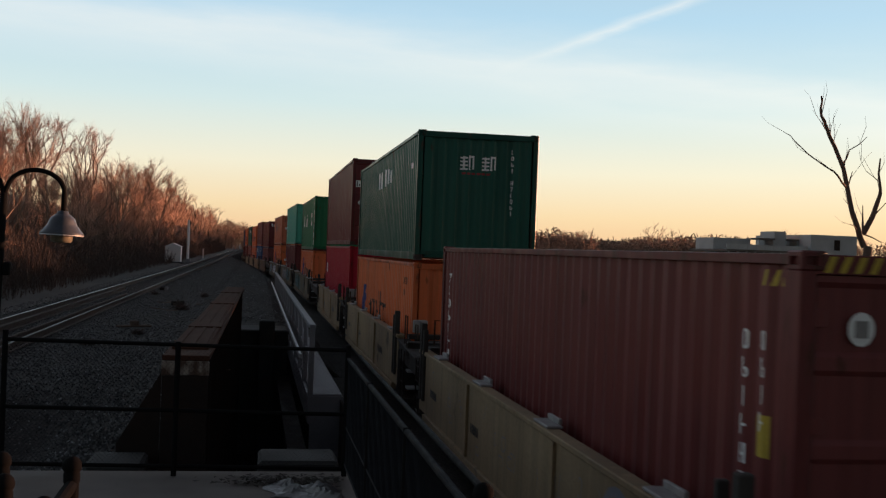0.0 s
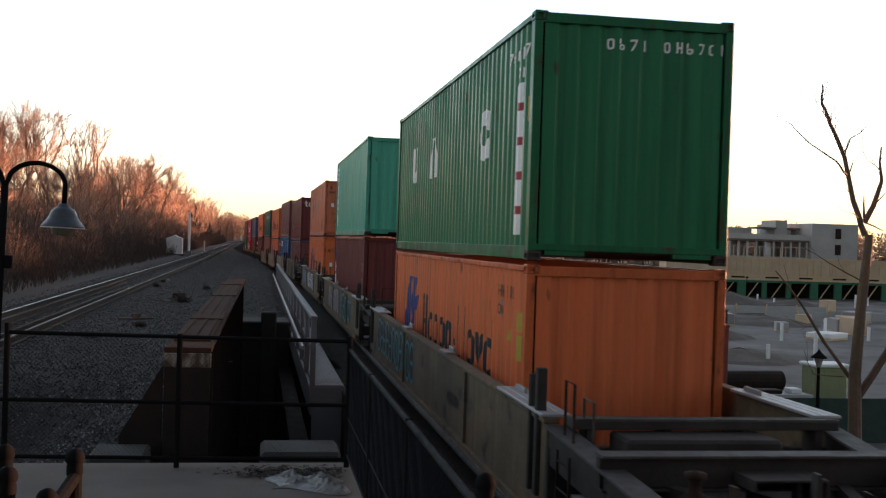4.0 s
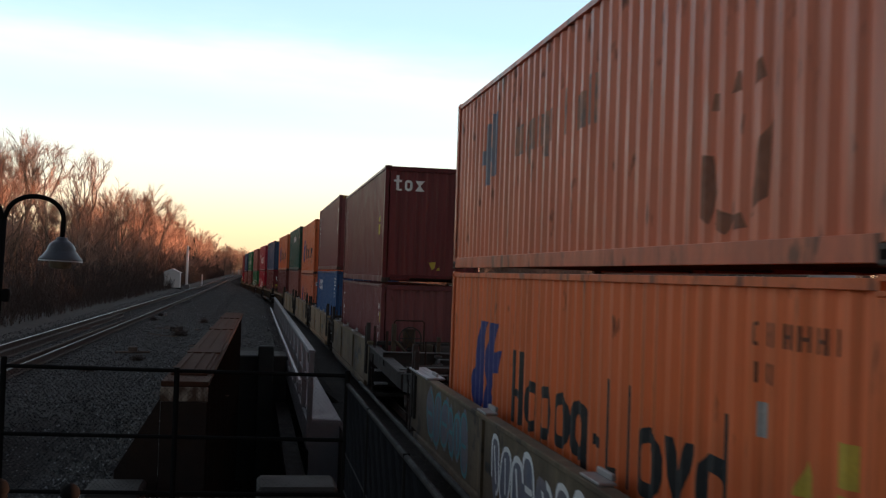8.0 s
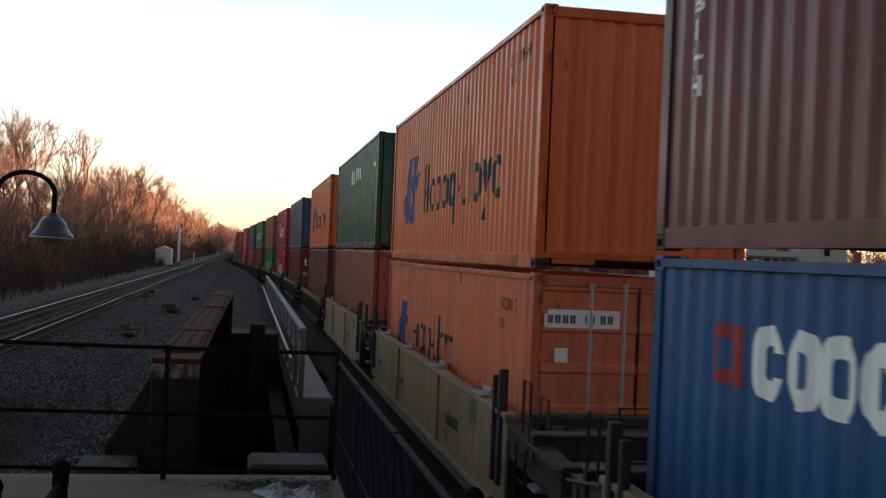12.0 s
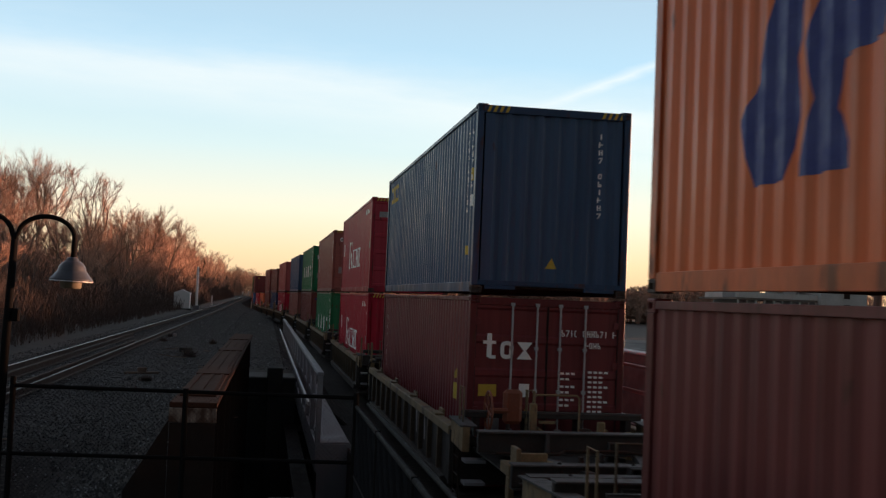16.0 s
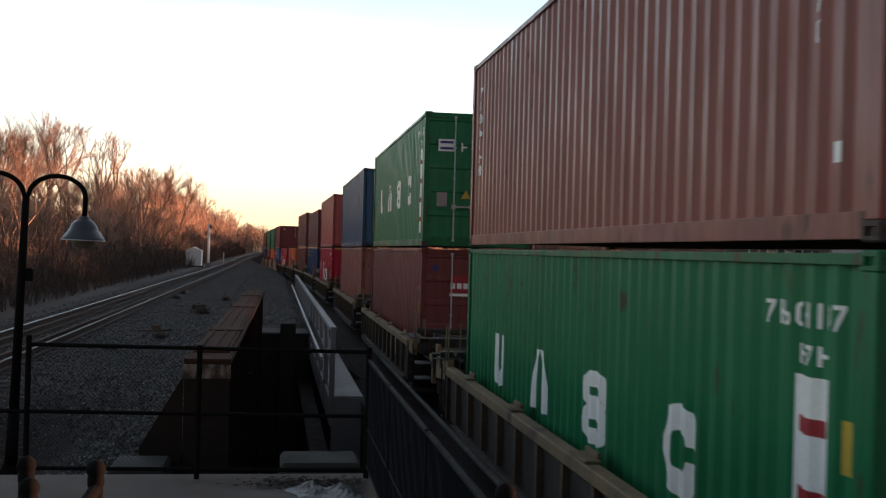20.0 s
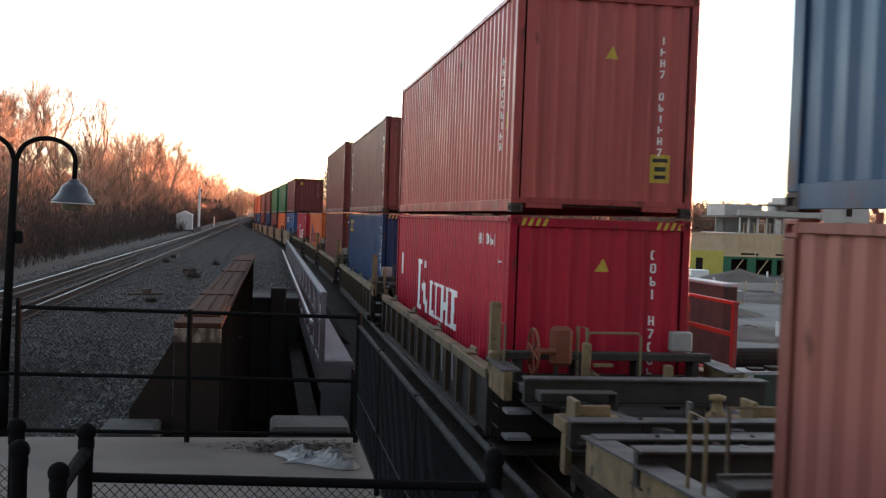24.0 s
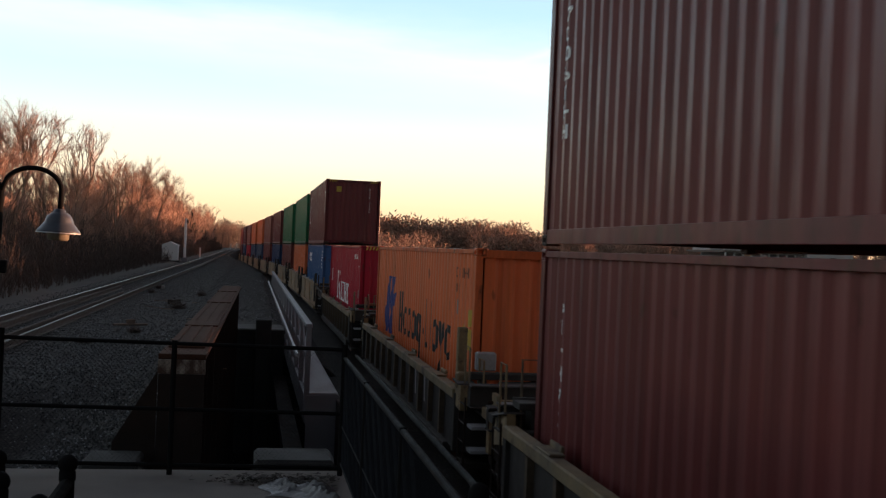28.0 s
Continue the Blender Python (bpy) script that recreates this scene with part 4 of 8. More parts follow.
# ------------------------------------------------------------------ beyond the train: building site and lot
def framed_block(x0, x1, y, z0):
    """Two storeys going up: green-sheathed ground floor with openings, raw plywood and studs above, a yellow-sheathed corner."""
    ob = thing("framed_building", "timber-framed building under construction with raw plywood walls", "building")
    yb = y + 16
    part("yellow_wall", boxes((x0, y - 0.2, z0, x0 + 6.2, y + 0.1, z0 + 2.9)), YELLOW_BOARD, ob, "yellow sheathing board wall")
    part("doorway", boxes((x0 + 2.6, y - 0.24, z0, x0 + 3.5, y - 0.205, z0 + 2.0)), DARK_STEEL, ob)
    n = 9
    w = (x1 - x0 - 6.2) / n
    r = random.Random(2)
    for k in range(n):
        xa = x0 + 6.2 + k * w
        part("pier", boxes((xa, y - 0.1, z0, xa + w * r.uniform(0.18, 0.34), y + 0.2, z0 + 2.1)), GREEN_BOARD, ob)
        part("brace", prism(bmesh.new(), [(xa + w * 0.42, z0), (xa + w * 0.47, z0), (xa + w * 0.92, z0 + 2.0), (xa + w * 0.87, z0 + 2.0)][::1 if k % 2 else -1], "y", y + 0.3, y + 0.38), STUD, ob)
    part("header", boxes((x0 + 6.2, y - 0.12, z0 + 1.95, x1, y + 0.22, z0 + 2.25)), GREEN_BOARD, ob)
    part("back_wall", boxes((x0, y + 4, z0, x1, y + 4.2, z0 + 2.25)), DARK_STEEL, ob)
    part("floor_deck", boxes((x0 + 6.2, y - 0.25, z0 + 2.251, x1, yb, z0 + 2.45)), STUD, ob)
    part("plywood_wall", boxes((x0, y, z0 + 2.91, x1, y + 0.15, z0 + 5.0), (x0 + 6.2, y, z0 + 2.451, x1, y + 0.15, z0 + 2.909)), RAW_WOOD, ob)
    part("top_plate", boxes((x0 - 0.2, y - 0.1, z0 + 5.001, x1, y + 0.25, z0 + 5.15)), STUD, ob)
    part("sill_plate", boxes((x0 + 6.2, y - 0.05, z0 + 2.75, x1, y - 0.002, z0 + 2.87)), STUD, ob)
    for k in range(30):
        xa = x0 + 6.4 + k * (x1 - x0 - 7) / 30 + r.uniform(-0.15, 0.15)
        part("stud", boxes((xa, y - 0.06, z0 + 2.88, xa + 0.10, y - 0.002, z0 + 5.0)), STUD, ob)
    for k in range(6):
        xa = x0 + 8.5 + k * 4.6
        part("window_frame", boxes((xa, y - 0.14, z0 + 3.3, xa + 0.12, y - 0.062, z0 + 4.7), (xa + 1.9, y - 0.14, z0 + 3.3, xa + 2.02, y - 0.062, z0 + 4.7), (xa, y - 0.14, z0 + 4.701, xa + 2.02, y - 0.062, z0 + 4.83), (xa, y - 0.14, z0 + 3.17, xa + 2.02, y - 0.062, z0 + 3.299)), STUD, ob)
        part("floor_opening", boxes((xa + 0.1, y - 0.03, z0 + 2.5, xa + 1.9, y - 0.004, z0 + 2.72)), DARK_STEEL, ob)
    part("side_wall", boxes((x0, y + 0.15, z0, x0 + 0.2, y + 2.4, z0 + 5.0)), RAW_WOOD, ob)
    return ob


PALE_PANEL = material("pale_panel", (0.55, 0.54, 0.53), rough=0.8, second=(0.42, 0.41, 0.40), scale=0.4, amount=0.7, grain=6, bump=0.05)


def block_building(x0, x1, y, z0):
    """A concrete shell: an open upper floor in bays under a pale parapet, a stair tower, a blind end block."""
    ob = thing("concrete_building", "grey concrete building shell with open bays on its upper floor", "building")
    part("lower_wall", boxes((x0, y, z0, x1, y + 14, 2.3)), GREY_BLOCK, ob)
    part("floor_slab", boxes((x0 - 0.3, y - 0.3, 2.301, x1, y + 14, 2.55)), PALE_PANEL, ob)
    part("roof_slab", boxes((x0 - 0.4, y - 0.6, 4.9, x1, y + 14, 5.2)), CONCRETE, ob)
    part("parapet", boxes((x0 - 0.5, y - 0.7, 5.201, x1, y - 0.45, 6.0)), PALE_PANEL, ob)
    n = 9
    w = (x1 - x0) / n
    for k in range(n + 1):
        xa = min(x0 + k * w, x1 - 0.25)
        part("column", boxes((xa, y - 0.3, 2.551, xa + 0.24, y, 4.899)), PALE_PANEL, ob)
        part("joint_strip", boxes((xa, y - 0.74, 5.25, xa + 0.08, y - 0.702, 5.95)), GREY_BLOCK, ob)
    for k in range(n):
        xa = x0 + k * w + 0.26
        part("transom", boxes((xa, y - 0.22, 4.0, xa + w - 0.29, y - 0.1, 4.12)), PALE_PANEL, ob)
        part("mullion", boxes((xa + w * (0.3 + 0.2 * (k % 3)), y - 0.2, 2.56, xa + w * (0.3 + 0.2 * (k % 3)) + 0.1, y - 0.12, 3.99)), STUD, ob)
        if k not in (5, 7):
            part("back_wall", boxes((xa - 0.2, y + 9, 2.56, xa + w, y + 9.2, 4.89)), GREY_BLOCK, ob)
    part("penthouse", boxes((x0 - 0.2, y + 5, 5.201, x0 + 6.0, y + 12, 7.0)), GREY_BLOCK, ob)
    part("stair_tower", boxes((0.506 * y, y + 3, 5.201, 0.518 * y, y + 8, 8.3)), GREY_BLOCK, ob)
    for a, b in ((x0 + 6.1, 0.506 * y - 0.1), (0.518 * y + 0.1, 0.5305 * y)):
        part("canopy_slab", boxes((a, y + 2.5, 6.9, b, y + 7, 7.15)), CONCRETE, ob)
        for q in (a + 0.2, b - 0.3):
            part("canopy_post", boxes((q, y + 2.6, 5.201, q + 0.12, y + 2.72, 6.899)), GALV, ob)
    part("end_block", boxes((0.5315 * y, y - 1.0, z0, 0.58 * y, y + 18, 7.9)), GREY_BLOCK, ob)
    for z in (3.1, 5.6):
        part("window", boxes((0.556 * y, y - 1.06, z, 0.562 * y, y - 1.004, z + 1.6)), DARK_STEEL, ob)
    return ob


framed_block(50.2, 86.0, 130.0, -2.6)
block_building(70.9, 83.7, 158.0, -2.6)


def boundary_wall():
    ob = tagged(new("boundary_wall"), "dark maroon boundary wall with a pale coping", "wall", kind="structure")
    part("wall_body", boxes((13.1, 30.0, -2.7, 13.5, 75.0, 1.45)), MAROON_WALL, ob)
    part("coping", boxes((13.05, 29.95, 1.45, 13.55, 75.0, 1.55), bevel=0.02), GALV, ob)


boundary_wall()


def lantern(x, y):
    ob = thing("lantern_post", "black post-top lantern on the lot", "street lamp", at=(x, y, -2.62))
    part("post", tube(bmesh.new(), (0, 0, 0), (0, 0, 2.45), 0.06, 0.045, 10), BLACK_PAINT, ob)
    part("glass", lathe(bmesh.new(), [(0.07, 2.45), (0.15, 2.72), (0.14, 2.74)], 6), GREY_MARK, ob)
    part("cap", lathe(bmesh.new(), [(0.24, 2.72), (0.22, 2.76), (0.08, 2.88), (0.04, 2.93), (0.001, 3.0)], 12), BLACK_PAINT, ob)
    return ob


lantern(16.4, 30.0)
lantern(57.2, 122.0)


def lot_clutter():
    r = random.Random(9)
    for k in range(44):
        y = r.uniform(50, 118)
        x = y * r.uniform(0.36, 0.60)
        if r.random() < 0.5:
            w, d, h = r.uniform(0.8, 2.6), r.uniform(0.6, 2.0), r.uniform(0.3, 1.3)
            ob = thing("pallet_stack", "stack of building materials under a tarp", "building materials", "materials on the lot", at=(x, y, -2.62), rz=r.uniform(0, 90))
            part("load", boxes((-w / 2, -d / 2, 0.14, w / 2, d / 2, h + 0.14), bevel=0.05), r.choice((GREY_MARK, RAW_WOOD, GREY_BLOCK, WHITE)), ob)
            part("pallet", boxes((-w / 2, -d / 2, 0, w / 2, d / 2, 0.138)), STUD, ob)
        else:
            ob = thing("site_post", "short white marker post on the lot", "post", "marker posts on the lot", at=(x, y, -2.62))
            part("stake", boxes((-0.08, -0.08, 0, 0.08, 0.08, r.uniform(0.9, 1.5)), bevel=0.01), WHITE, ob)
    for x, y in ((44, 96), (52, 88)):
        ob = thing("silt_fence", "grey sheeting fence round the building site", "fence", at=(x, y, -2.62))
        part("sheet", boxes((-9, -0.03, 0.1, 9, 0.03, 0.8)), PALE_PANEL, ob)
        for k in range(7):
            part("stake", boxes((-9 + k * 3 - 0.05, -0.12, 0, -9 + k * 3 + 0.05, -0.035, 0.95)), STUD, ob)


lot_clutter()


def gravel_pile(x, y, r0, h, seed):
    """A loose heap: a low cone with an uneven skin."""
    bm = bmesh.new()
    rings = []
    for j in range(7):
        q = j / 6
        rings.append([bm.verts.new(((1 - q) * r0 * math.cos(a) * (1 + 0.15 * noise.noise(Vector((math.cos(a) * 2, math.sin(a) * 2, seed + j)))),
                                    (1 - q) * r0 * math.sin(a), h * q ** 0.8 + 0.12 * noise.noise(Vector((a, j, seed))))) for a in np.linspace(0, math.tau, 18, endpoint=False)])
    for j in range(6):
        for i in range(18):
            bm.faces.new((rings[j][i], rings[j][(i + 1) % 18], rings[j + 1][(i + 1) % 18], rings[j + 1][i]))
    ob = thing("gravel_pile", "heap of pale gravel dumped on the lot", "gravel heap", "gravel heaps on the lot", at=(x, y, -2.66))
    part("mound", bm, DIRT, ob)


for k, (x, y, r0, h) in enumerate(((38.0, 96.0, 4.5, 1.5), (46.0, 102.0, 6.0, 1.9), (30.0, 70.0, 3.5, 0.8), (56.0, 108.0, 4.0, 1.0), (26.0, 56.0, 4.0, 0.6), (41.0, 84.0, 5.0, 0.7))):
    gravel_pile(x, y, r0, h, k)


def site_cabinet(x, y):
    ob = thing("site_cabinet", "pale green electrical cabinet with a white cap", "cabinet", at=(x, y, -2.64))
    part("body", boxes((-0.6, -0.5, 0.1, 0.6, 0.5, 1.85), bevel=0.03), SAGE, ob)
    part("cap", boxes((-0.68, -0.58, 1.852, 0.68, 0.58, 1.97), bevel=0.03), WHITE, ob)
    part("door", boxes((-0.5, -0.53, 0.2, 0.5, -0.502, 1.65), bevel=0.008), SAGE, ob)
    part("plinth", boxes((-0.65, -0.55, 0.0, 0.65, 0.55, 0.098)), OLD_CONCRETE, ob)


SAGE = material("sage_enamel", (0.30, 0.34, 0.18), rough=0.6, second=(0.22, 0.26, 0.14), scale=2, amount=0.6, grain=20, bump=0.05)
site_cabinet(19.9, 36.0)


def hoarding():
    """Dark green site hoarding with posts."""
    for x0, x1, y in ((14.6, 27.0, 31.0),):
        ob = thing("hoarding", "dark green sheet hoarding round the building lot", "fence", "hoardings on the lot", at=(0, 0, -2.64))
        n = int((x1 - x0) / 2.4)
        for k in range(n):
            xa = x0 + k * 2.4
            part("panel", boxes((xa, y - 0.02, 0.05, xa + 2.36, y + 0.02, 1.42)), HOARD_GREEN, ob)
            part("post", boxes((xa + 2.36, y - 0.05, 0.0, xa + 2.40, y + 0.05, 1.45)), DARK_STEEL, ob)


HOARD_GREEN = material("hoarding_green", (0.030, 0.065, 0.055), rough=0.8, second=(0.02, 0.045, 0.04), scale=1.5, amount=0.7, grain=10, bump=0.1)
hoarding()


def lot_stores():
    """Stores behind the hoarding: a slab with scrap on it, a drain pipe, a steel tank."""
    ob = thing("slab_stack", "pale slab on trestles with scrap lying on it", "building materials", at=(17.2, 35.0, -2.62))
    part("slab", boxes((-1.5, -0.5, 0.9, 1.5, 0.5, 1.0), bevel=0.01), PALE_PANEL, ob)
    for x in (-1.2, 1.2):
        part("trestle", boxes((x - 0.08, -0.4, 0, x + 0.08, 0.4, 0.898)), STUD, ob)
    for k, (x, w) in enumerate(((-0.7, 0.5), (0.1, 0.8), (1.0, 0.4))):
        part("scrap", boxes((x - w / 2, -0.3, 1.002, x + w / 2, 0.25, 1.08 + 0.05 * k), bevel=0.03), DARK_STEEL if k != 2 else WHITE, ob)
    ob = thing("drain_pipe", "dark drain pipe lying on the lot", "pipe", at=(20.0, 43.0, -2.34))
    part("barrel", tube(bmesh.new(), (-2.2, 0, 0.1), (2.0, 0.4, 0.1), 0.42, sides=16), DARK_STEEL, ob)
    ob = thing("steel_tank", "small grey steel tank on the lot", "tank", at=(18.1, 45.0, -2.62))
    part("shell", boxes((-0.6, -0.6, 0.0, 0.6, 0.6, 1.5), bevel=0.08), GREY_BLOCK, ob)


lot_stores()


# ------------------------------------------------------------------ by the left-hand track
def cabinet():
    ob = thing("relay_cabinet", "small white railway signal cabinet with a gabled roof", "cabinet", at=(-8.25, 114.0, 1.0))
    part("body", boxes((-0.78, -0.9, 0.1, 0.78, 0.9, 1.62), bevel=0.02), WHITE, ob)
    part("roof", prism(bmesh.new(), [(-0.9, 1.61), (0.9, 1.61), (0.0, 2.0)], "y", -1.0, 1.0), WHITE, ob)
    part("plinth", boxes((-0.95, -1.0, -0.3, 0.95, 1.0, 0.1)), OLD_CONCRETE, ob)
    d = part("door", boxes((-0.35, -0.93, 0.2, 0.35, -0.902, 1.5)), WHITE, ob)
    part("door_handle", boxes((0.22, -0.97, 0.8, 0.28, -0.932, 0.95)), DARK_STEEL, d)


cabinet()


def mast():
    ob = thing("signal_mast", "slim white railway signal mast beside the track", "signal", at=(-7.2, 120.0, 1.0))
    part("mast_pole", tube(bmesh.new(), (0, 0, 0), (0, 0, 4.5), 0.11, 0.11, 10), WHITE, ob)
    part("base", boxes((-0.3, -0.3, -0.3, 0.3, 0.3, 0.35), bevel=0.03), GREY_PAINT, ob)
    head = part("signal_head", boxes((0.115, -0.1, 4.0, 0.27, 0.1, 4.35), bevel=0.02), BLACK_PAINT, ob)
    part("hood", tube(bmesh.new(), (0.19, -0.2, 4.2), (0.19, -0.102, 4.2), 0.06, sides=12), BLACK_PAINT, head)
    lad = bmesh.new()
    for x in (-0.12, 0.12):
        tube(lad, (x, 0.14, 0.2), (x, 0.14, 4.2), 0.02, sides=5)
    part("ladder", lad, WHITE, ob)
    m2 = thing("marker_post", "short white marker post by the track", "post", at=(-7.0, 150.0, 1.0))
    part("stake", boxes((-0.08, -0.08, 0, 0.08, 0.08, 1.3), bevel=0.01), WHITE, m2)


mast()


def utility_pole(x, y, h, arms):
    ob = thing("utility_pole", "weathered wooden utility pole with crossarms", "utility pole", "poles along the line", at=(x, y, 0.9))
    part("pole", tube(bmesh.new(), (0, 0, 0), (0, 0, h), 0.15, 0.11, 10), BARK, ob)
    for z in arms:
        arm = part("crossarm", boxes((-1.2, -0.08, z, 1.2, 0.05, z + 0.12), bevel=0.01), BARK, ob)
        for q in (-1.1, -0.7, 0.7, 1.1):
            part("insulator", lathe(bmesh.new(), [(0.05, 0), (0.06, 0.06), (0.035, 0.10), (0.04, 0.15), (0.001, 0.17)], 8, (q, 0, z + 0.12)), GREY_MARK, arm)
    return ob


utility_pole(-17.3, 72.0, 8.1, (7.75, 6.2))
utility_pole(-15.3, 128.0, 7.6, (7.2, 6.2))
utility_pole(-13.4, 186.0, 7.6, (7.2,))


# ------------------------------------------------------------------ litter, weeds, loose stone
def plastic_sheet():
    n = 26
    verts = []
    for j in range(n):
        for i in range(n):
            u, v = i / (n - 1), j / (n - 1)
            x = 0.16 + u * 0.52 + 0.05 * math.sin(7 * v)
            y = 8.02 + v * 0.46 + 0.12 * math.sin(4 * u + 1)
            edge = min(u, v, 1 - u, 1 - v)
            q = noise.noise(Vector((u * 5, v * 5, 1.3))) * 0.5 + 0.5 * abs(noise.noise(Vector((u * 11, v * 11, 4.1))))
            z = FLOOR + 0.006 + min(edge * 6, 1) * (0.02 + 0.12 * max(q, 0) * (0.5 + u))
            verts.append((x, y, z))
    faces = [(j * n + i, j * n + i + 1, (j + 1) * n + i + 1, (j + 1) * n + i) for j in range(n - 1) for i in range(n - 1)]
    me = bpy.data.meshes.new("plastic_sheet")
    me.from_pydata(verts, [], faces)
    me.materials.append(material("pale_plastic", (0.27, 0.275, 0.28), rough=0.45, second=(0.11, 0.105, 0.10), scale=9, amount=0.8, grain=40, bump=0.1))
    ob = tagged(new("plastic_sheet", me), "crumpled pale plastic sheet lying on the concrete", "litter")
    sol = ob.modifiers.new("thickness", "SOLIDIFY")
    sol.thickness = 0.003


plastic_sheet()


def dry_leaf_heap():
    r = random.Random(13)
    v, f = [], []
    for k in range(420):
        x, y = r.gauss(0.30, 0.25), r.gauss(8.62, 0.10)
        if not -0.5 < x < 0.74 or y > 8.85:
            continue
        z = FLOOR + 0.004 + r.random() * 0.03
        a, s = r.uniform(0, math.tau), r.uniform(0.012, 0.035)
        n = len(v)
        v += [(x + s * math.cos(a + q), y + s * math.sin(a + q), z + r.uniform(0, 0.02)) for q in (0, 2.0, 4.2)]
        f.append((n, n + 1, n + 2))
    me = bpy.data.meshes.new("dry_leaves")
    me.from_pydata(v, [], f)
    me.materials.append(DEAD_GRASS)
    tagged(new("dry_leaves", me), "drift of dry leaves against the railing", "leaves", kind="stuff")


dry_leaf_heap()


def weed(x, y, size, seed):
    r, st = random.Random(seed), Sticks()
    for k in range(150):
        d = wander(r, Vector((0, 0, 0.6)), 0.8)
        d.z = abs(d.z)
        a = Vector((r.gauss(0, size * 0.12), r.gauss(0, size * 0.12), 0))
        st.add(a, a + d * size * r.uniform(0.4, 1.0), 0.010, 0.003)
    ob = tagged(new("weed_clump", st.mesh("weed_clump", BRUSH)), "dry brown weed clump growing in the ballast", "weed", "weeds in the ballast")
    ob.location = (x, y, ground_height(x, y) - 0.02)


for k, (x, y, s) in enumerate(((-2.4, 37.0, 0.42), (-2.7, 27.0, 0.22), (-4.1, 47.0, 0.25), (-3.4, 24.0, 0.2), (-2.0, 46, 0.3))):
    weed(x, y, s, 40 + k)


def stones():
    """Loose ballast stones near the platform."""
    r = random.Random(17)
    v, f = [], []
    shape = [(0, 0, 1), (1, 0, -0.4), (0, 1, -0.4), (-1, 0, -0.4), (0, -1, -0.4)]
    tri_ = [(0, 1, 2), (0, 2, 3), (0, 3, 4), (0, 4, 1)]
    for k in range(85000):
        y = 9.3 + 170 * r.random() ** 2.9
        x = r.uniform(-7.4, -0.95) if y < 30 else r.uniform(-7.4, 1.0)
        s = r.uniform(0.010, 0.026)
        c = Vector((x, y, ground_height(x, y) + s * 0.3))
        q = Euler((r.uniform(-0.6, 0.6), r.uniform(-0.6, 0.6), r.uniform(0, 6))).to_matrix()
        n = len(v)
        v += [tuple(c + q @ Vector((p[0] * s * r.uniform(0.7, 1.3), p[1] * s * r.uniform(0.7, 1.2), p[2] * s * r.uniform(0.5, 1.0)))) for p in shape]
        f += [(n + a, n + b, n + d) for a, b, d in tri_]
    me = bpy.data.meshes.new("ballast_stones")
    me.from_pydata(v, [], f)
    me.materials.append(STONE)
    tagged(new("ballast_stones", me), "loose crushed grey stone between the tracks", "ballast", kind="stuff")


stones()



def trackside_scrap():
    """Bits left lying on the ballast."""
    ob = thing("scrap_board", "short splintered board lying on the ballast", "scrap wood", "scraps on the ballast", at=(-3.05, 29.31, 0.90), rz=25)
    part("board", boxes((-0.45, -0.06, 0.0, 0.45, 0.06, 0.05), (-0.1, -0.05, 0.051, 0.12, 0.05, 0.16), bevel=0.012), GREY_BARK, ob)
    ob = thing("scrap_board", "broken tie end lying on the ballast", "scrap wood", "scraps on the ballast", at=(-2.68, 39.96, 0.90), rz=70)
    part("board", boxes((-0.35, -0.1, 0.0, 0.35, 0.1, 0.16), bevel=0.02), TIMBER, ob)
    ob = thing("marker_stub", "small pale marker stub beside the ballast", "marker", at=(-4.00, 51.81, 0.90))
    part("stub", boxes((-0.07, -0.07, 0.0, 0.07, 0.07, 0.16), bevel=0.02), GREY_MARK, ob)
    part("base", boxes((-0.3, -0.15, 0.0, -0.102, 0.15, 0.12), bevel=0.02), DARK_STEEL, ob)
    r = random.Random(77)
    for k in range(9):
        x, y = r.uniform(-3.6, -1.2), r.uniform(14, 46)
        st = Sticks()
        a = Vector((0, 0, 0.02))
        d = Vector((1, 0, 0.02))
        for j in range(4):
            b = a + d * r.uniform(0.12, 0.3)
            st.add(a, b, 0.014 - 0.002 * j, 0.012 - 0.002 * j, 4)
            if j in (1, 2):
                st.add(b, b + wander(r, d, 0.8) * 0.18, 0.006, 0.002, 3)
            a, d = b, (d + Vector((0, r.uniform(-0.5, 0.5), r.uniform(-0.04, 0.06)))).normalized()
        br = tagged(new("dead_branch", st.mesh("dead_branch", PALE_BARK)), "dry broken branch lying on the ballast", "branch", "dead branches on the ballast")
        br.matrix_basis = pose(x, y, ground_height(x, y) + 0.01, 0, 0, r.uniform(0, 360))


trackside_scrap()
# ------------------------------------------------------------------ shipping containers
LEN, HALF_L, HALF_W = 12.192, 6.096, 1.219
WAVE = [(0.0, 0.0), (0.076, 0.0), (0.140, 0.040), (0.214, 0.040), (0.278, 0.0)]


def wave_points(lo, hi, pitch=0.278):
    """Breakpoints (place, depth) of a trapezoid corrugation between lo and hi."""
    pts, k = [(lo, 0.0)], 0
    n = max(int((hi - lo - 0.04) / pitch), 1)
    start = lo + (hi - lo - n * pitch) / 2
    for k in range(n):
        for a, d in WAVE[:-1] if k < n - 1 else WAVE:
            pts.append((start + k * pitch + a * pitch / 0.278, d))
    pts.append((hi, 0.0))
    return pts


SIDE_WAVE = wave_points(-HALF_L + 0.15, HALF_L - 0.15)
END_WAVE = wave_points(-HALF_W + 0.13, HALF_W - 0.13, 0.252)


def wave_sheet(pts, z0, z1, put):
    bm = bmesh.new()
    lo = [bm.verts.new(put(a, d, z0)) for a, d in pts]
    hi = [bm.verts.new(put(a, d, z1)) for a, d in pts]
    for k in range(len(pts) - 1):
        bm.faces.new((lo[k], lo[k + 1], hi[k + 1], hi[k]))
    return bm


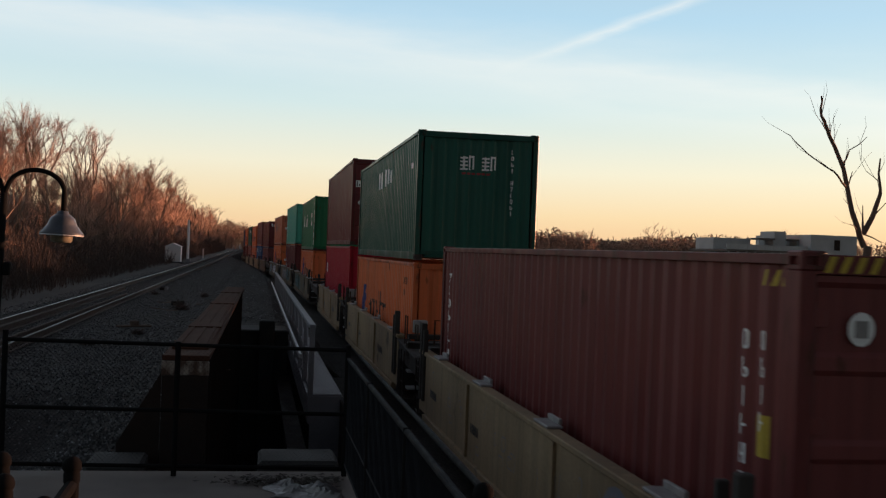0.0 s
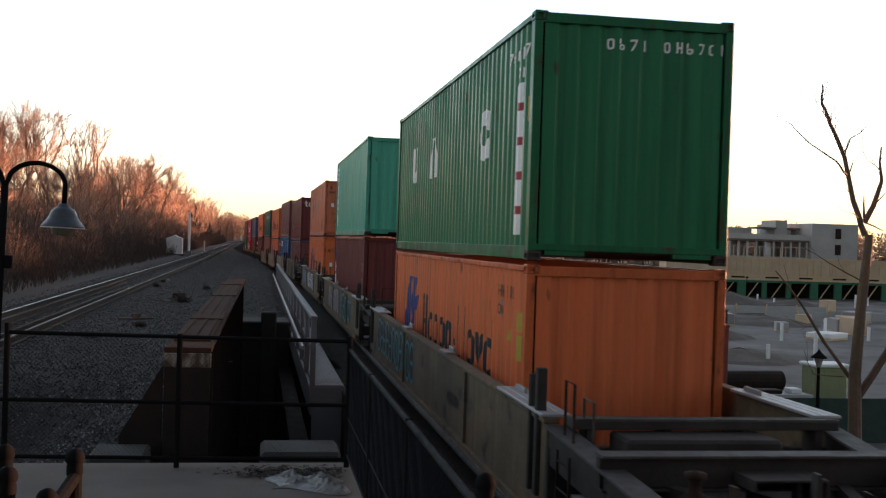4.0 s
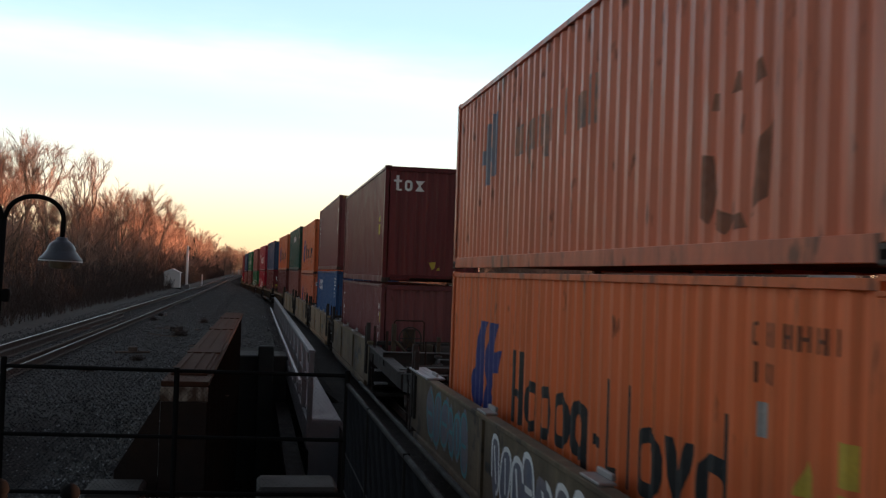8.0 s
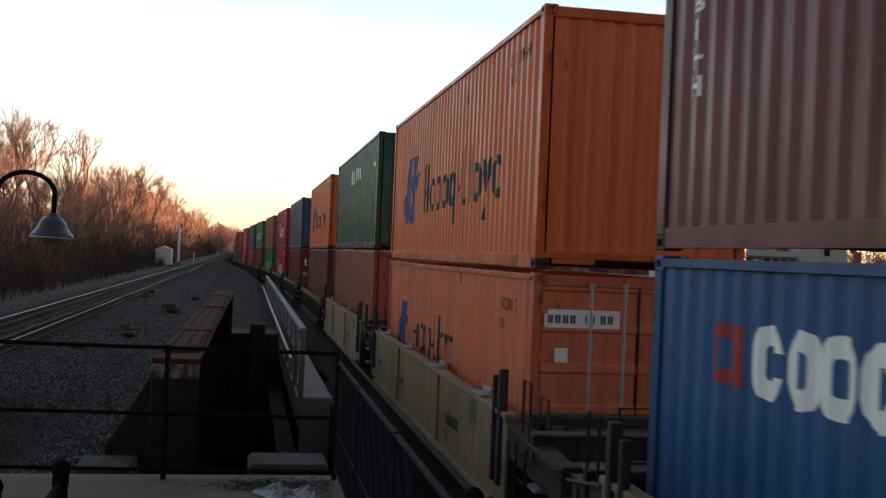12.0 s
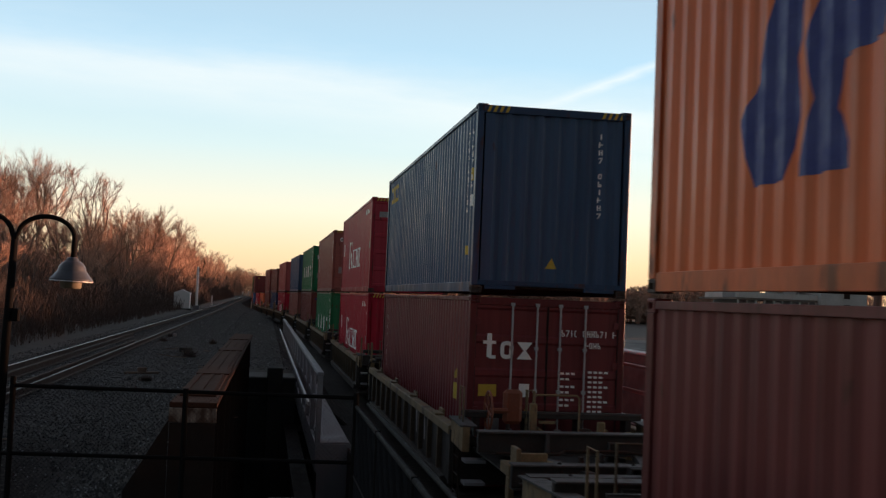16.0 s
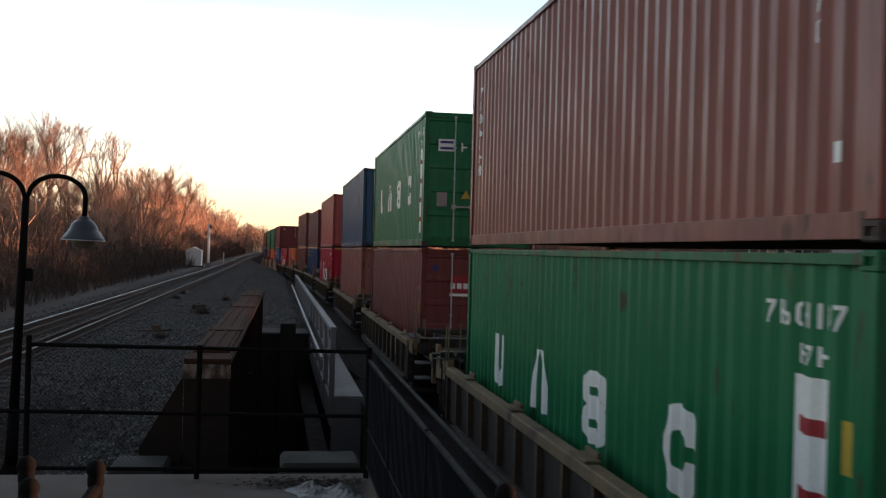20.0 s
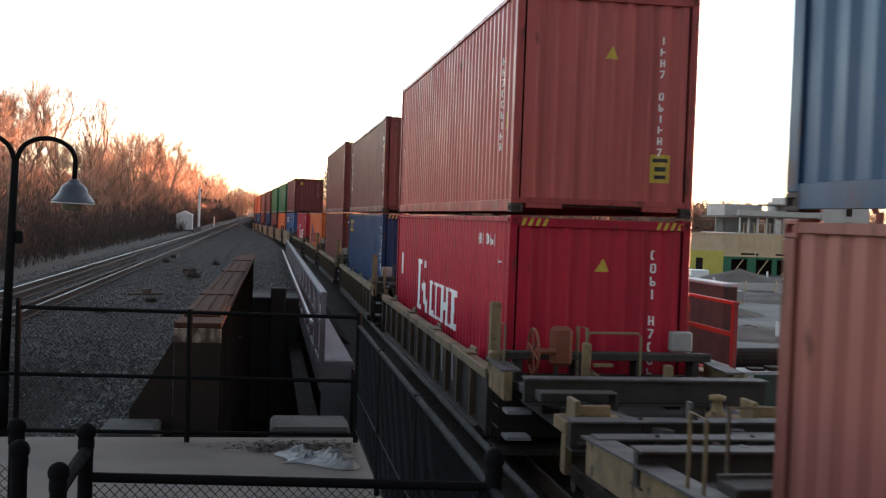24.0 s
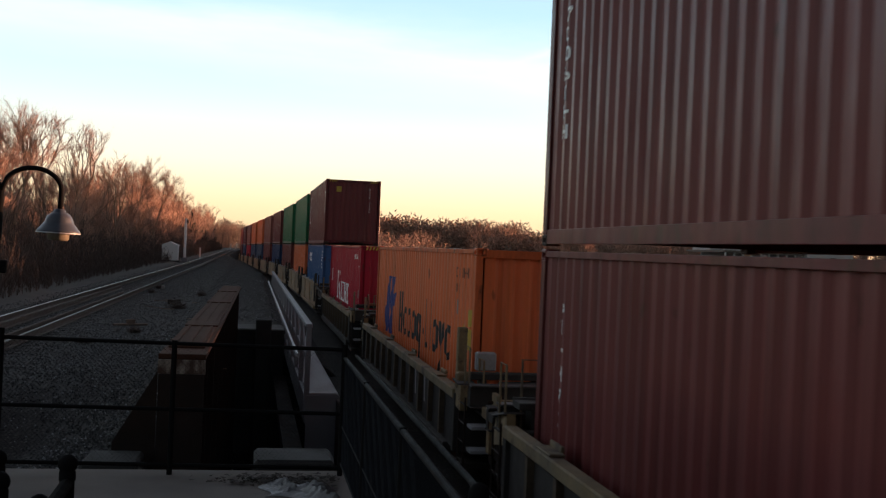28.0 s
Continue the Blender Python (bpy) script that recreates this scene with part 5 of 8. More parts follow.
def clip_band(poly, lo, hi):
    """The piece of a polygon of (a, z) between a = lo and a = hi."""
    for sign, lim in ((1, lo), (-1, -hi)):
        res = []
        for i, p in enumerate(poly):
            q = poly[(i + 1) % len(poly)]
            ip, iq = sign * p[0] >= lim, sign * q[0] >= lim
            if ip:
                res.append(p)
            if ip != iq:
                k = (sign * lim - p[0]) / (q[0] - p[0])
                res.append((sign * lim, p[1] + k * (q[1] - p[1])))
        poly = res
        if len(poly) < 3:
            return []
    return poly


def painted(polys, pts, put, proud=0.003):
    """Flat polygons laid on a corrugated sheet as a skin of paint, a few millimetres proud."""
    bm = bmesh.new()
    for k, poly in enumerate(polys):
        lift = proud + 0.0003 * (k % 9)     # strokes that cross lie over one another
        left, right = min(q[0] for q in poly), max(q[0] for q in poly)
        for (a0, d0), (a1, d1) in zip(pts, pts[1:]):
            if a1 <= left or a0 >= right:
                continue
            piece = clip_band(poly, a0, a1)
            if len(piece) < 3 or a1 - a0 < 1e-5:
                continue
            try:
                bm.faces.new([bm.verts.new(put(a, d0 + (d1 - d0) * (a - a0) / (a1 - a0) - lift, z)) for a, z in piece])
            except ValueError:
                pass
    return bm


def side_put(a, d, z):
    return (-HALF_W + 0.028 + d, -a, z)


def rect(a, z, w, h):
    return [(a, z), (a + w, z), (a + w, z + h), (a, z + h)]


def loop(a, z, w, h, t, cut=()):
    """A rounded frame of strokes: 0 bottom, 2 right, 4 top, 6 left, odd numbers the corners; those in cut are left out."""
    c = 0.42 * min(w, h)

    def ring(m, q):
        pts = []
        for cx, cz, turn_ in ((a + w - m - q, z + m + q, -90), (a + w - m - q, z + h - m - q, 0), (a + m + q, z + h - m - q, 90), (a + m + q, z + m + q, 180)):
            pts.append([(cx + q * math.cos(radians(turn_ + d)), cz + q * math.sin(radians(turn_ + d))) for d in (0, 30, 60, 90)])
        return pts
    o, i = ring(0, c), ring(t, max(c - t, 0.003))
    polys = []
    for k in range(4):
        n = (k + 1) % 4
        if 2 * k + 1 not in cut:
            polys += [[o[k][j], o[k][j + 1], i[k][j + 1], i[k][j]] for j in range(3)]
        if (2 * k + 2) % 8 not in cut:
            polys.append([o[k][3], o[n][0], i[n][0], i[k][3]])
    return polys


def stroke(x0, z0, x1, z1, t):
    """A straight slanted stroke with level ends."""
    return [(x0, z0), (x0 + t, z0), (x1 + t, z1), (x1, z1)]


def serif(a, z, h, t):
    """An upright with a foot and a cap."""
    return [rect(a, z, t, h), rect(a - t * 0.4, z, t * 1.8, h * 0.09), rect(a - t * 0.4, z + h * 0.91, t * 1.8, h * 0.09)]


def sign(a, z, w, h, k):
    """A small unreadable sign of thin strokes, one of seven."""
    t = min(w * 0.30, h * 0.22)
    k = k % 7
    if k == 0:
        return loop(a, z, w, h, t)
    if k == 1:
        return [rect(a, z, t, h), rect(a + t, z + h * 0.42, w - t, t)]
    if k == 2:
        return loop(a, z, w, h, t, (1, 2, 3))
    if k == 3:
        return [rect(a + w * 0.35, z, t, h)]
    if k == 4:
        return [rect(a, z + h - t, w, t), stroke(a + w * 0.1, z, a + w - t, z + h - t, t)]
    if k == 5:
        return loop(a, z, w, h * 0.55, t) + [rect(a, z + h * 0.55, t, h * 0.45)]
    return [rect(a, z, t, h), rect(a + w - t, z, t, h), rect(a + t, z + h * 0.4, w - 2 * t, t)]


def glyph(a, z, w, h, style):
    """A plain letter-sized figure of bars: no letter, just stems and cross-pieces."""
    t = w * 0.27
    if style == 6 and h < 0.21 and w < 0.13:
        return sign(a, z, w, h, int(a * 91 + z * 57))
    full = {
        0: [rect(a, z, t, h), rect(a + w - t, z, t, h * 0.9)],
        1: [rect(a, z, t, h), rect(a + t * 1.3, z, w - t * 1.3, h * 0.22)],
        2: [rect(a, z, t, h), rect(a + w - t, z, t, h)],
        3: [[(a, z), (a + t, z), (a + w * 0.46, z + h), (a + w * 0.19, z + h)], [(a + w * 0.55, z), (a + w * 0.55 + t, z), (a + w, z + h), (a + w - t, z + h)]],
        4: [rect(a, z, w, h * 0.22), rect(a, z + h * 0.39, w, h * 0.22), rect(a, z + h * 0.78, w, h * 0.22)],
        5: [rect(a, z, w * 0.40, h), rect(a + w * 0.60, z, w * 0.40, h * 0.30)],
        6: [rect(a, z, w, h)],
        7: [rect(a, z, t, h)],
        8: [rect(a, z, w * 0.42, h), rect(a + w * 0.58, z, w * 0.42, h)],
        9: [rect(a, z - h * 0.4, t, h * 1.4), rect(a + t * 1.35, z, w - t * 1.35, h)],
    }
    return full[style]


def word(a, z, h, styles, w=None, gap=0.3, caps=()):
    """A run of such figures, read from the far end towards the near end."""
    w = w or h * 0.62
    polys = []
    for k, s in enumerate(styles):
        if s is None:
            continue
        polys += glyph(a + k * w * (1 + gap), z, w, h * (1.35 if k in caps else 1.0), s)
    return polys


def column(a, z, h, n, w, gap=0.45, skip=()):
    """A short upright run of bars, as of a container's code painted top to bottom."""
    return [q for k in range(n) if k not in skip for q in sign(a, z - (k + 1) * h * (1 + gap), w, h, int(k * 5 + a * 37 + n))]


PAINT_DIRTY = material("casting_grime", (0.075, 0.05, 0.042), rough=0.8, second=(0.03, 0.024, 0.022), scale=6, grain=40, bump=0.2)

TEMPLATE = {}



def casting():
    """A corner fitting with its oval eyes sunk into the four upright faces."""
    bm = boxes((-0.081, -0.089, 0, 0.081, 0.089, 0.118), bevel=0.010)
    bm.normal_update()
    for f in [f for f in bm.faces if abs(f.normal.z) < 0.1 and f.calc_area() > 0.01]:
        bmesh.ops.inset_individual(bm, faces=[f], thickness=0.032, depth=0.0)
        bmesh.ops.inset_individual(bm, faces=[f], thickness=0.004, depth=-0.03)
    return bm


def container(colour, height, doors, style, label):
    """One 40-foot box: frame, corrugated walls, roof, castings, doors with lock rods, and its painted marks. The near end is at -y."""
    ob = thing("shipping_container", label, "shipping container", "containers on the train")
    mat = PAINT[colour]
    z0 = 0.05
    bm = bmesh.new()
    for sx in (-1, 1):
        for sy in (-1, 1):
            xa, xb = sorted((sx * HALF_W, sx * (HALF_W - 0.10)))
            ya, yb = sorted((sy * HALF_L, sy * (HALF_L - 0.15)))
            box(bm, xa, ya, 0.118, xb, yb, height - 0.118, 0.006)
        xa, xb = sorted((sx * (HALF_W - 0.004), sx * (HALF_W - 0.064)))
        box(bm, xa, -HALF_L + 0.16, height - 0.085, xb, HALF_L - 0.16, height - 0.02, 0.004)
        xa, xb = sorted((sx * (HALF_W - 0.004), sx * (HALF_W - 0.054)))
        box(bm, xa, -HALF_L + 0.16, 0.016, xb, HALF_L - 0.16, 0.168, 0.004)
    for sy in (-1, 1):
        ya, yb = sorted((sy * (HALF_L - 0.004), sy * (HALF_L - 0.075)))
        box(bm, -HALF_W + 0.10, ya, height - 0.135, HALF_W - 0.10, yb, height - 0.02, 0.004)
        if sy < 0 and doors:
            box(bm, -HALF_W + 0.10, ya, 0.02, HALF_W - 0.10, yb, z0 + 0.15, 0.004)
        else:                  # open below, with the mouth of the tunnel in the middle
            box(bm, -HALF_W + 0.10, ya, 0.125, HALF_W - 0.10, yb, z0 + 0.15, 0.004)
            for q in (-1, 1):
                xa, xb = sorted((q * 0.54, q * (HALF_W - 0.20)))
                box(bm, xa, ya, 0.065, xb, yb, 0.124, 0.004)
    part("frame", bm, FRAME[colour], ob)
    cast = {}
    for sx in (-1, 1):
        for sy in (-1, 1):
            for z in (0.0, height - 0.118):
                at = (sx * (HALF_W - 0.079), sy * (HALF_L - 0.087), z)
                if z in cast:
                    part("corner_casting", cast[z], None, ob, at=at)
                else:
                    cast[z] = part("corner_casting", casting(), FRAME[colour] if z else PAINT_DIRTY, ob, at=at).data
    part("side_panel", wave_sheet(SIDE_WAVE, 0.163, height - 0.08, side_put), mat, ob)
    part("side_panel", wave_sheet([(-a, d) for a, d in SIDE_WAVE][::-1], 0.163, height - 0.08, lambda a, d, z: (HALF_W - 0.028 - d, a, z)), mat, ob)
    bm = wave_sheet(wave_points(-HALF_L + 0.07, HALF_L - 0.07), -HALF_W + 0.06, HALF_W - 0.06, lambda a, d, x: (x, a, height - 0.03 - d * 0.5))
    part("roof", bm, mat, ob)
    part("underframe", boxes((-HALF_W + 0.07, -HALF_L + 0.08, 0.10, HALF_W - 0.07, HALF_L - 0.08, 0.15), *[(-HALF_W + 0.07, y - 0.03, 0.03, HALF_W - 0.07, y + 0.03, 0.099) for y in (-4.4, -2.2, 0, 2.2, 4.4)]), STEEL_FLOOR, ob)
    part("end_panel", wave_sheet([(-a, d) for a, d in END_WAVE][::-1], z0 + 0.14, height - 0.12, lambda a, d, z: (a, HALF_L - 0.03 - d, z)), mat, ob)
    if doors:
        for s in (-1, 1):
            xa, xb = (-HALF_W + 0.105, -0.012) if s < 0 else (0.012, HALF_W - 0.105)
            yb = -HALF_L + 0.02
            za, zb = z0 + 0.155, height - 0.14
            span = zb - za
            front = [(yb, za)]
            for k in range(5):
                zc = za + span * (k + 0.5) / 5
                front += [(yb, zc - span * 0.085), (yb + 0.022, zc - span * 0.072), (yb + 0.022, zc + span * 0.072), (yb, zc + span * 0.085)]
            front += [(yb, zb), (yb + 0.045, zb), (yb + 0.045, za)]
            leaf = part("door", prism(bmesh.new(), front, "x", xa, xb), mat, ob)
            part("gasket", boxes((xa - 0.012 if s < 0 else xb - 0.004, yb - 0.004, za, xa + 0.004 if s < 0 else xb + 0.012, yb + 0.02, zb)), BLACK_MARK, leaf)
            part("gasket", boxes((xb - 0.002 if s < 0 else xa - 0.004, yb + 0.002, za, xb + 0.005 if s < 0 else xa + 0.002, yb + 0.02, zb)), BLACK_MARK, leaf)
            hinge = None
            for zz in (za + 0.2, za + span * 0.36, za + span * 0.64, zb - 0.3):
                xh = xa - 0.03 if s < 0 else xb - 0.07
                if hinge is None:
                    hinge = part("hinge", boxes((0, yb - 0.012, 0, 0.10, yb - 0.001, 0.10), bevel=0.003), mat, leaf, at=(xh, 0, zz)).data
                else:
                    part("hinge", hinge, None, leaf, at=(xh, 0, zz))
            for k, f in enumerate((0.50, 0.85) if s < 0 else (0.16, 0.52)):
                x = xa + (xb - xa) * f
                rod = tube(bmesh.new(), (x, yb - 0.045, z0 + 0.10), (x, yb - 0.045, height - 0.09), 0.016, sides=8)
                for zz in (z0 + 0.07, z0 + 0.75, height * 0.5, height - 0.8, height - 0.14):
                    box(rod, x - 0.028, yb - 0.063, zz, x + 0.028, yb - 0.005, zz + 0.05)
                part("lock_rod", rod, GALV, leaf)
                hz = height * 0.29
                part("handle", boxes((x - 0.02 if k == 0 else x - 0.32, yb - 0.085, hz, x + 0.32 if k == 0 else x + 0.02, yb - 0.06, hz + 0.035), (x - 0.05, yb - 0.07, hz - 0.03, x + 0.05, yb - 0.05, hz + 0.065), bevel=0.004), GALV, leaf)
    else:
        part("end_panel", wave_sheet(END_WAVE, z0 + 0.14, height - 0.12, lambda a, d, z: (a, -HALF_L + 0.03 + d, z)), mat, ob)
    marks(ob, style, height, doors, colour)
    return ob




def clusters(polys):
    """Bars that touch make one figure."""
    def span(q):
        return min(v[0] for v in q), max(v[0] for v in q), min(v[1] for v in q), max(v[1] for v in q)
    groups = []
    for q in polys:
        s = span(q)
        hits = [g for g in groups if any(s[0] < t[1] + 0.004 and t[0] < s[1] + 0.004 and s[2] < t[3] + 0.004 and t[2] < s[3] + 0.004 for t in map(span, g))]
        groups = [g for g in groups if g not in hits] + [sum(hits, []) + [q]]
    return groups


def lay(ob, name, polys, pts, put, mat, label):
    proud = 0.007 if name in ("red_stripe", "sign_bar", "sign_lettering", "caution_strip", "board_sign") else 0.003
    if name in ("code_strip", "data_strip", "board_sign", "caution_strip"):
        tagged(part(name, painted(polys, pts, put, proud), mat, ob, label), kind="stuff")
    else:
        for g in clusters(polys):
            part(name, painted(g, pts, put, proud), mat, ob, label)


def end_mark(ob, name, polys, mat, doors, label=""):
    pts = END_WAVE if not doors else [(-1.3, 0.0), (1.3, 0.0)]
    base = -HALF_L + (0.03 if not doors else 0.017)
    lay(ob, name, polys, pts, lambda a, d, z: (a, base + d, z), mat, label)


def side_mark(ob, name, polys, mat, label=""):
    lay(ob, name, polys, SIDE_WAVE, side_put, mat, label)


def tri(a, z, s):
    return [[(a, z), (a + s, z), (a + s / 2, z + s * 0.9)]]


def long_word(a, z, pitch, w, x, c, t):
    """A long dark word as plain uprights and rounded rings, x high, some rising to c or dropping below the line."""
    bars = [rect(a, z, t, c), rect(a + w * 0.72, z, t, c), rect(a + t, z + c * 0.36, w * 0.72 - t, t * 0.7)]
    for k, drop in enumerate((0, -1, 0, 1)):
        b = a + pitch * (k + 1.05)
        bars += loop(b, z, w, x, t)
        if drop:
            bars.append(rect(b if drop < 0 else b + w - t, z - c * 0.32, t, c * 0.40))
    b = a + pitch * 5.15
    bars += [rect(b, z + x * 0.38, w * 0.5, t * 0.8), rect(b + w * 0.75, z, t, c), rect(b + w * 0.75 + t, z, w * 0.45, t * 0.8), rect(b + w * 1.85, z, t, c)]
    q = b + w * 2.4
    bars += loop(q, z, w, x, t)
    bars += [stroke(q + pitch + w * 0.34, z, q + pitch, z + x, t), stroke(q + pitch + w * 0.10, z - c * 0.3, q + pitch + w * 0.78, z + x, t)]
    bars += loop(q + pitch * 2, z, w, x, t) + [rect(q + pitch * 2 + w - t, z + x * 0.6, t, c - x * 0.6)]
    return bars


def marks(ob, style, h, doors, colour):
    """Marks as plain bars and blocks. Along the side, a runs from the far end (-6.1) to the near end (+6.1)."""
    low = style.endswith("_mid")
    kind = style[:-4] if low else style
    if kind == "wide_word":            # long dark word with a blue emblem
        z = (1.10 if low else 0.86) * (h / 2.9 if low else 1)
        e = z - 0.16
        side_mark(ob, "emblem", [[(-4.30, e), (-3.82, e), (-3.68, e + 0.40), (-3.74, e + 0.75), (-3.50, e + 1.28), (-4.02, e + 1.28), (-4.16, e + 0.80), (-4.46, e + 0.45)]], BLUE_MARK, "blue emblem of wavy bars")
        side_mark(ob, "emblem", [[(-3.64, e), (-3.05, e), (-3.22, e + 0.35), (-3.18, e + 0.62), (-3.02, e + 0.90), (-2.92, e + 1.28), (-3.38, e + 1.28), (-3.58, e + 0.80), (-3.50, e + 0.45)], [(-3.19, e + 0.62), (-2.72, e + 0.66), (-2.66, e + 0.95), (-3.03, e + 0.90)]], BLUE_MARK, "blue emblem of wavy bars")
        bars = long_word(-1.97, z, 0.62, 0.50, 0.57, 0.86, 0.125)
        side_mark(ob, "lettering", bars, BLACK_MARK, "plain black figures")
        side_mark(ob, "code_strip", word(4.5, h - 0.45, 0.15, (6,) * 9, 0.08, 0.45) + word(4.5, h - 0.68, 0.13, (6,) * 3, 0.08, 0.45), RUST_MARK)
        if doors or low:
            side_mark(ob, "triangle", tri(5.05, 1.62, 0.24), YELLOW_MARK)
            side_mark(ob, "label_patch", [rect(5.5, 1.42, 0.20, 0.30), rect(5.5, 1.76, 0.20, 0.24)], YELLOW_MARK)
            side_mark(ob, "label_patch", [rect(4.55, 1.88, 0.12, 0.22)], GREY_MARK)
    elif kind == "small_word":
        e = 1.02 * h / 2.9
        side_mark(ob, "emblem", [[(-4.45, e), (-4.1, e), (-3.95, e + 0.9), (-4.3, e + 0.9)], [(-4.05, e), (-3.7, e), (-3.5, e + 0.9), (-3.85, e + 0.9)], rect(-4.5, e + 0.3, 0.5, 0.2), rect(-3.8, e + 0.45, 0.42, 0.2)], BLUE_MARK)
        bars = long_word(-2.6, e + 0.10, 0.40, 0.32, 0.50, 0.76, 0.085)
        side_mark(ob, "lettering", bars, BLACK_MARK)
        side_mark(ob, "code_strip", word(4.3, h - 0.48, 0.15, (6,) * 9, 0.08, 0.45) + word(4.3, h - 0.72, 0.13, (6,) * 3, 0.08, 0.45), RUST_MARK)
        if doors:
            end_mark(ob, "sign_board", [rect(-1.08, 2.0, 0.86, 0.20)], WHITE, doors, "white sign board")
            end_mark(ob, "sign_lettering", word(-1.04, 2.05, 0.09, (8, 8, 8, 8, None, 7, 7, 8, 8), 0.055, 0.55), BLACK_MARK, doors)
            end_mark(ob, "label_patch", [rect(-0.95, 1.62, 0.15, 0.16)], WHITE, doors)
    elif kind == "ghost_word":
        side_mark(ob, "lettering", word(-2.35, 1.38, 0.36, (8, 8, 9, 8, 9, 7, 7, 8, 8), 0.28, 0.4, (5, 6, 8)), GHOST_MARK)
        side_mark(ob, "emblem", [rect(-4.05, 1.15, 0.30, 0.85), rect(-3.55, 1.25, 0.30, 0.85), rect(-4.2, 1.45, 0.9, 0.2)], SLATE_MARK)
        side_mark(ob, "scorch_mark", [[(3.6, 0.36), (3.72, 0.30), (3.80, 0.52), (3.74, 0.78), (3.62, 0.80)], [(3.78, 0.30), (4.0, 0.22), (4.1, 0.34), (3.9, 0.40)], [(4.12, 0.24), (4.3, 0.26), (4.26, 0.36), (4.14, 0.34)], [(4.34, 0.32), (4.58, 0.44), (4.62, 0.92), (4.50, 0.80), (4.46, 0.52)], [(3.72, 1.10), (3.86, 1.08), (3.88, 1.20), (3.74, 1.22)], [(4.02, 1.18), (4.24, 1.16), (4.22, 1.30), (4.06, 1.28)], [(4.42, 1.16), (4.56, 1.20), (4.52, 1.34), (4.44, 1.30)]], SCORCH_MARK)
    elif kind == "four_figures":       # four large white figures
        z = 1.34 if low else 0.98 if h > 2.7 else 0.9
        f, g = -3.97, 0.72
        side_mark(ob, "figure", loop(f, z, 0.66, g, 0.20, (3, 4, 5)) + [rect(f, z + g * 0.5, 0.20, g * 0.5), rect(f + 0.46, z + g * 0.5, 0.20, g * 0.5)], WHITE)
        side_mark(ob, "figure", [stroke(f + 2.28, z, f + 2.46, z + g, 0.22), stroke(f + 2.86, z, f + 2.68, z + g, 0.22)], WHITE)
        if not low:
            side_mark(ob, "figure", loop(f + 4.58, z, 0.70, g * 0.56, 0.16) + loop(f + 4.58, z + g * 0.44, 0.70, g * 0.56, 0.16), WHITE)
        side_mark(ob, "figure", loop(f + 6.86, z, 0.74, g, 0.21, (2,)), WHITE)
        side_mark(ob, "white_panel", [rect(5.12, 0.30, 0.40, 1.85)], WHITE)
        side_mark(ob, "red_stripe", [rect(5.16, 0.55 + k * 0.42, 0.32, 0.10) for k in range(4)], RED_MARK)
        side_mark(ob, "code_strip", word(4.75, h - 0.46, 0.15, (6,) * 8, 0.09, 0.35) + word(5.15, h - 0.68, 0.12, (6,) * 3, 0.09, 0.35), WHITE)
        side_mark(ob, "label_patch", [rect(5.68, 1.65, 0.12, 0.30)], YELLOW_MARK)
        if not doors:
            end_mark(ob, "code_strip", word(-0.33, h - 0.40, 0.13, (6, 6, 6, 6, None, 6, 6, 6, 6, 6, 6), 0.08, 0.75), WHITE, doors)
        if doors:
            end_mark(ob, "sign_board", [rect(-0.92, 2.05, 0.36, 0.26)], WHITE, doors)
            end_mark(ob, "sign_bar", [rect(-0.88, 2.09, 0.28, 0.05), rect(-0.88, 2.22, 0.28, 0.05)], BLUE_MARK, doors)
            end_mark(ob, "emblem", glyph(-0.42, 2.05, 0.12, 0.19, 6), WHITE, doors)
    elif kind == "serif_word":         # white word with a tall first figure
        z = 0.98 if low else 0.86
        bars = serif(-2.45, z, 1.0, 0.30) + [[(-1.98, z + 0.5), (-1.42, z), (-1.08, z), (-1.62, z + 0.62)], [(-1.62, z + 0.86), (-1.40, z + 0.86), (-1.40, z + 1.0), (-1.62, z + 1.0)]]
        for k in range(3):
            bars += serif(-0.80 + k * 0.62, z, 0.66, 0.24)
        bars += [rect(-0.56, z, 0.24, 0.12), rect(0.68, z + 0.24, 0.34, 0.14)] + serif(1.02, z, 0.66, 0.20)
        bars += serif(1.56, z, 0.66, 0.24) + [rect(1.80, z, 0.32, 0.11), rect(1.80, z + 0.28, 0.22, 0.11), rect(1.80, z + 0.55, 0.32, 0.11)]
        side_mark(ob, "lettering", bars, WHITE)
        side_mark(ob, "label_patch", [rect(-5.35, z + 0.55, 0.32, 0.48)], WHITE)
        side_mark(ob, "code_strip", word(3.9, h - 0.42, 0.16, (6, 8, 6, 7, 6, 6, 6, None, 6, 6), 0.10, 0.4) + word(5.2, h - 0.68, 0.10, (6, 6), 0.09, 0.35), WHITE)
        side_mark(ob, "label_patch", [rect(5.35, 1.35, 0.12, 0.22)], GREY_MARK)
        if not doors:
            end_mark(ob, "code_strip", column(0.70, h * 0.88, 0.125, 12, 0.065, 0.38, skip=(4, 11)), WHITE, doors)
        if doors:
            end_mark(ob, "sign_board", [rect(-0.98, 2.28, 0.62, 0.17)], GREY_MARK, doors, "grey sign board")
            end_mark(ob, "emblem", glyph(-0.35, 2.46, 0.13, 0.17, 6), WHITE, doors)
            end_mark(ob, "vent_patch", [rect(-0.32, 1.45, 0.24, 0.30)], BLACK_MARK, doors)
        else:
            end_mark(ob, "triangle", tri(-0.06, h * 0.76, 0.20), YELLOW_MARK, doors)
    elif kind == "big_end_word":       # three white figures on the near end
        z = 1.95 if doors else 2.28
        w = 0.17 if doors else 0.19
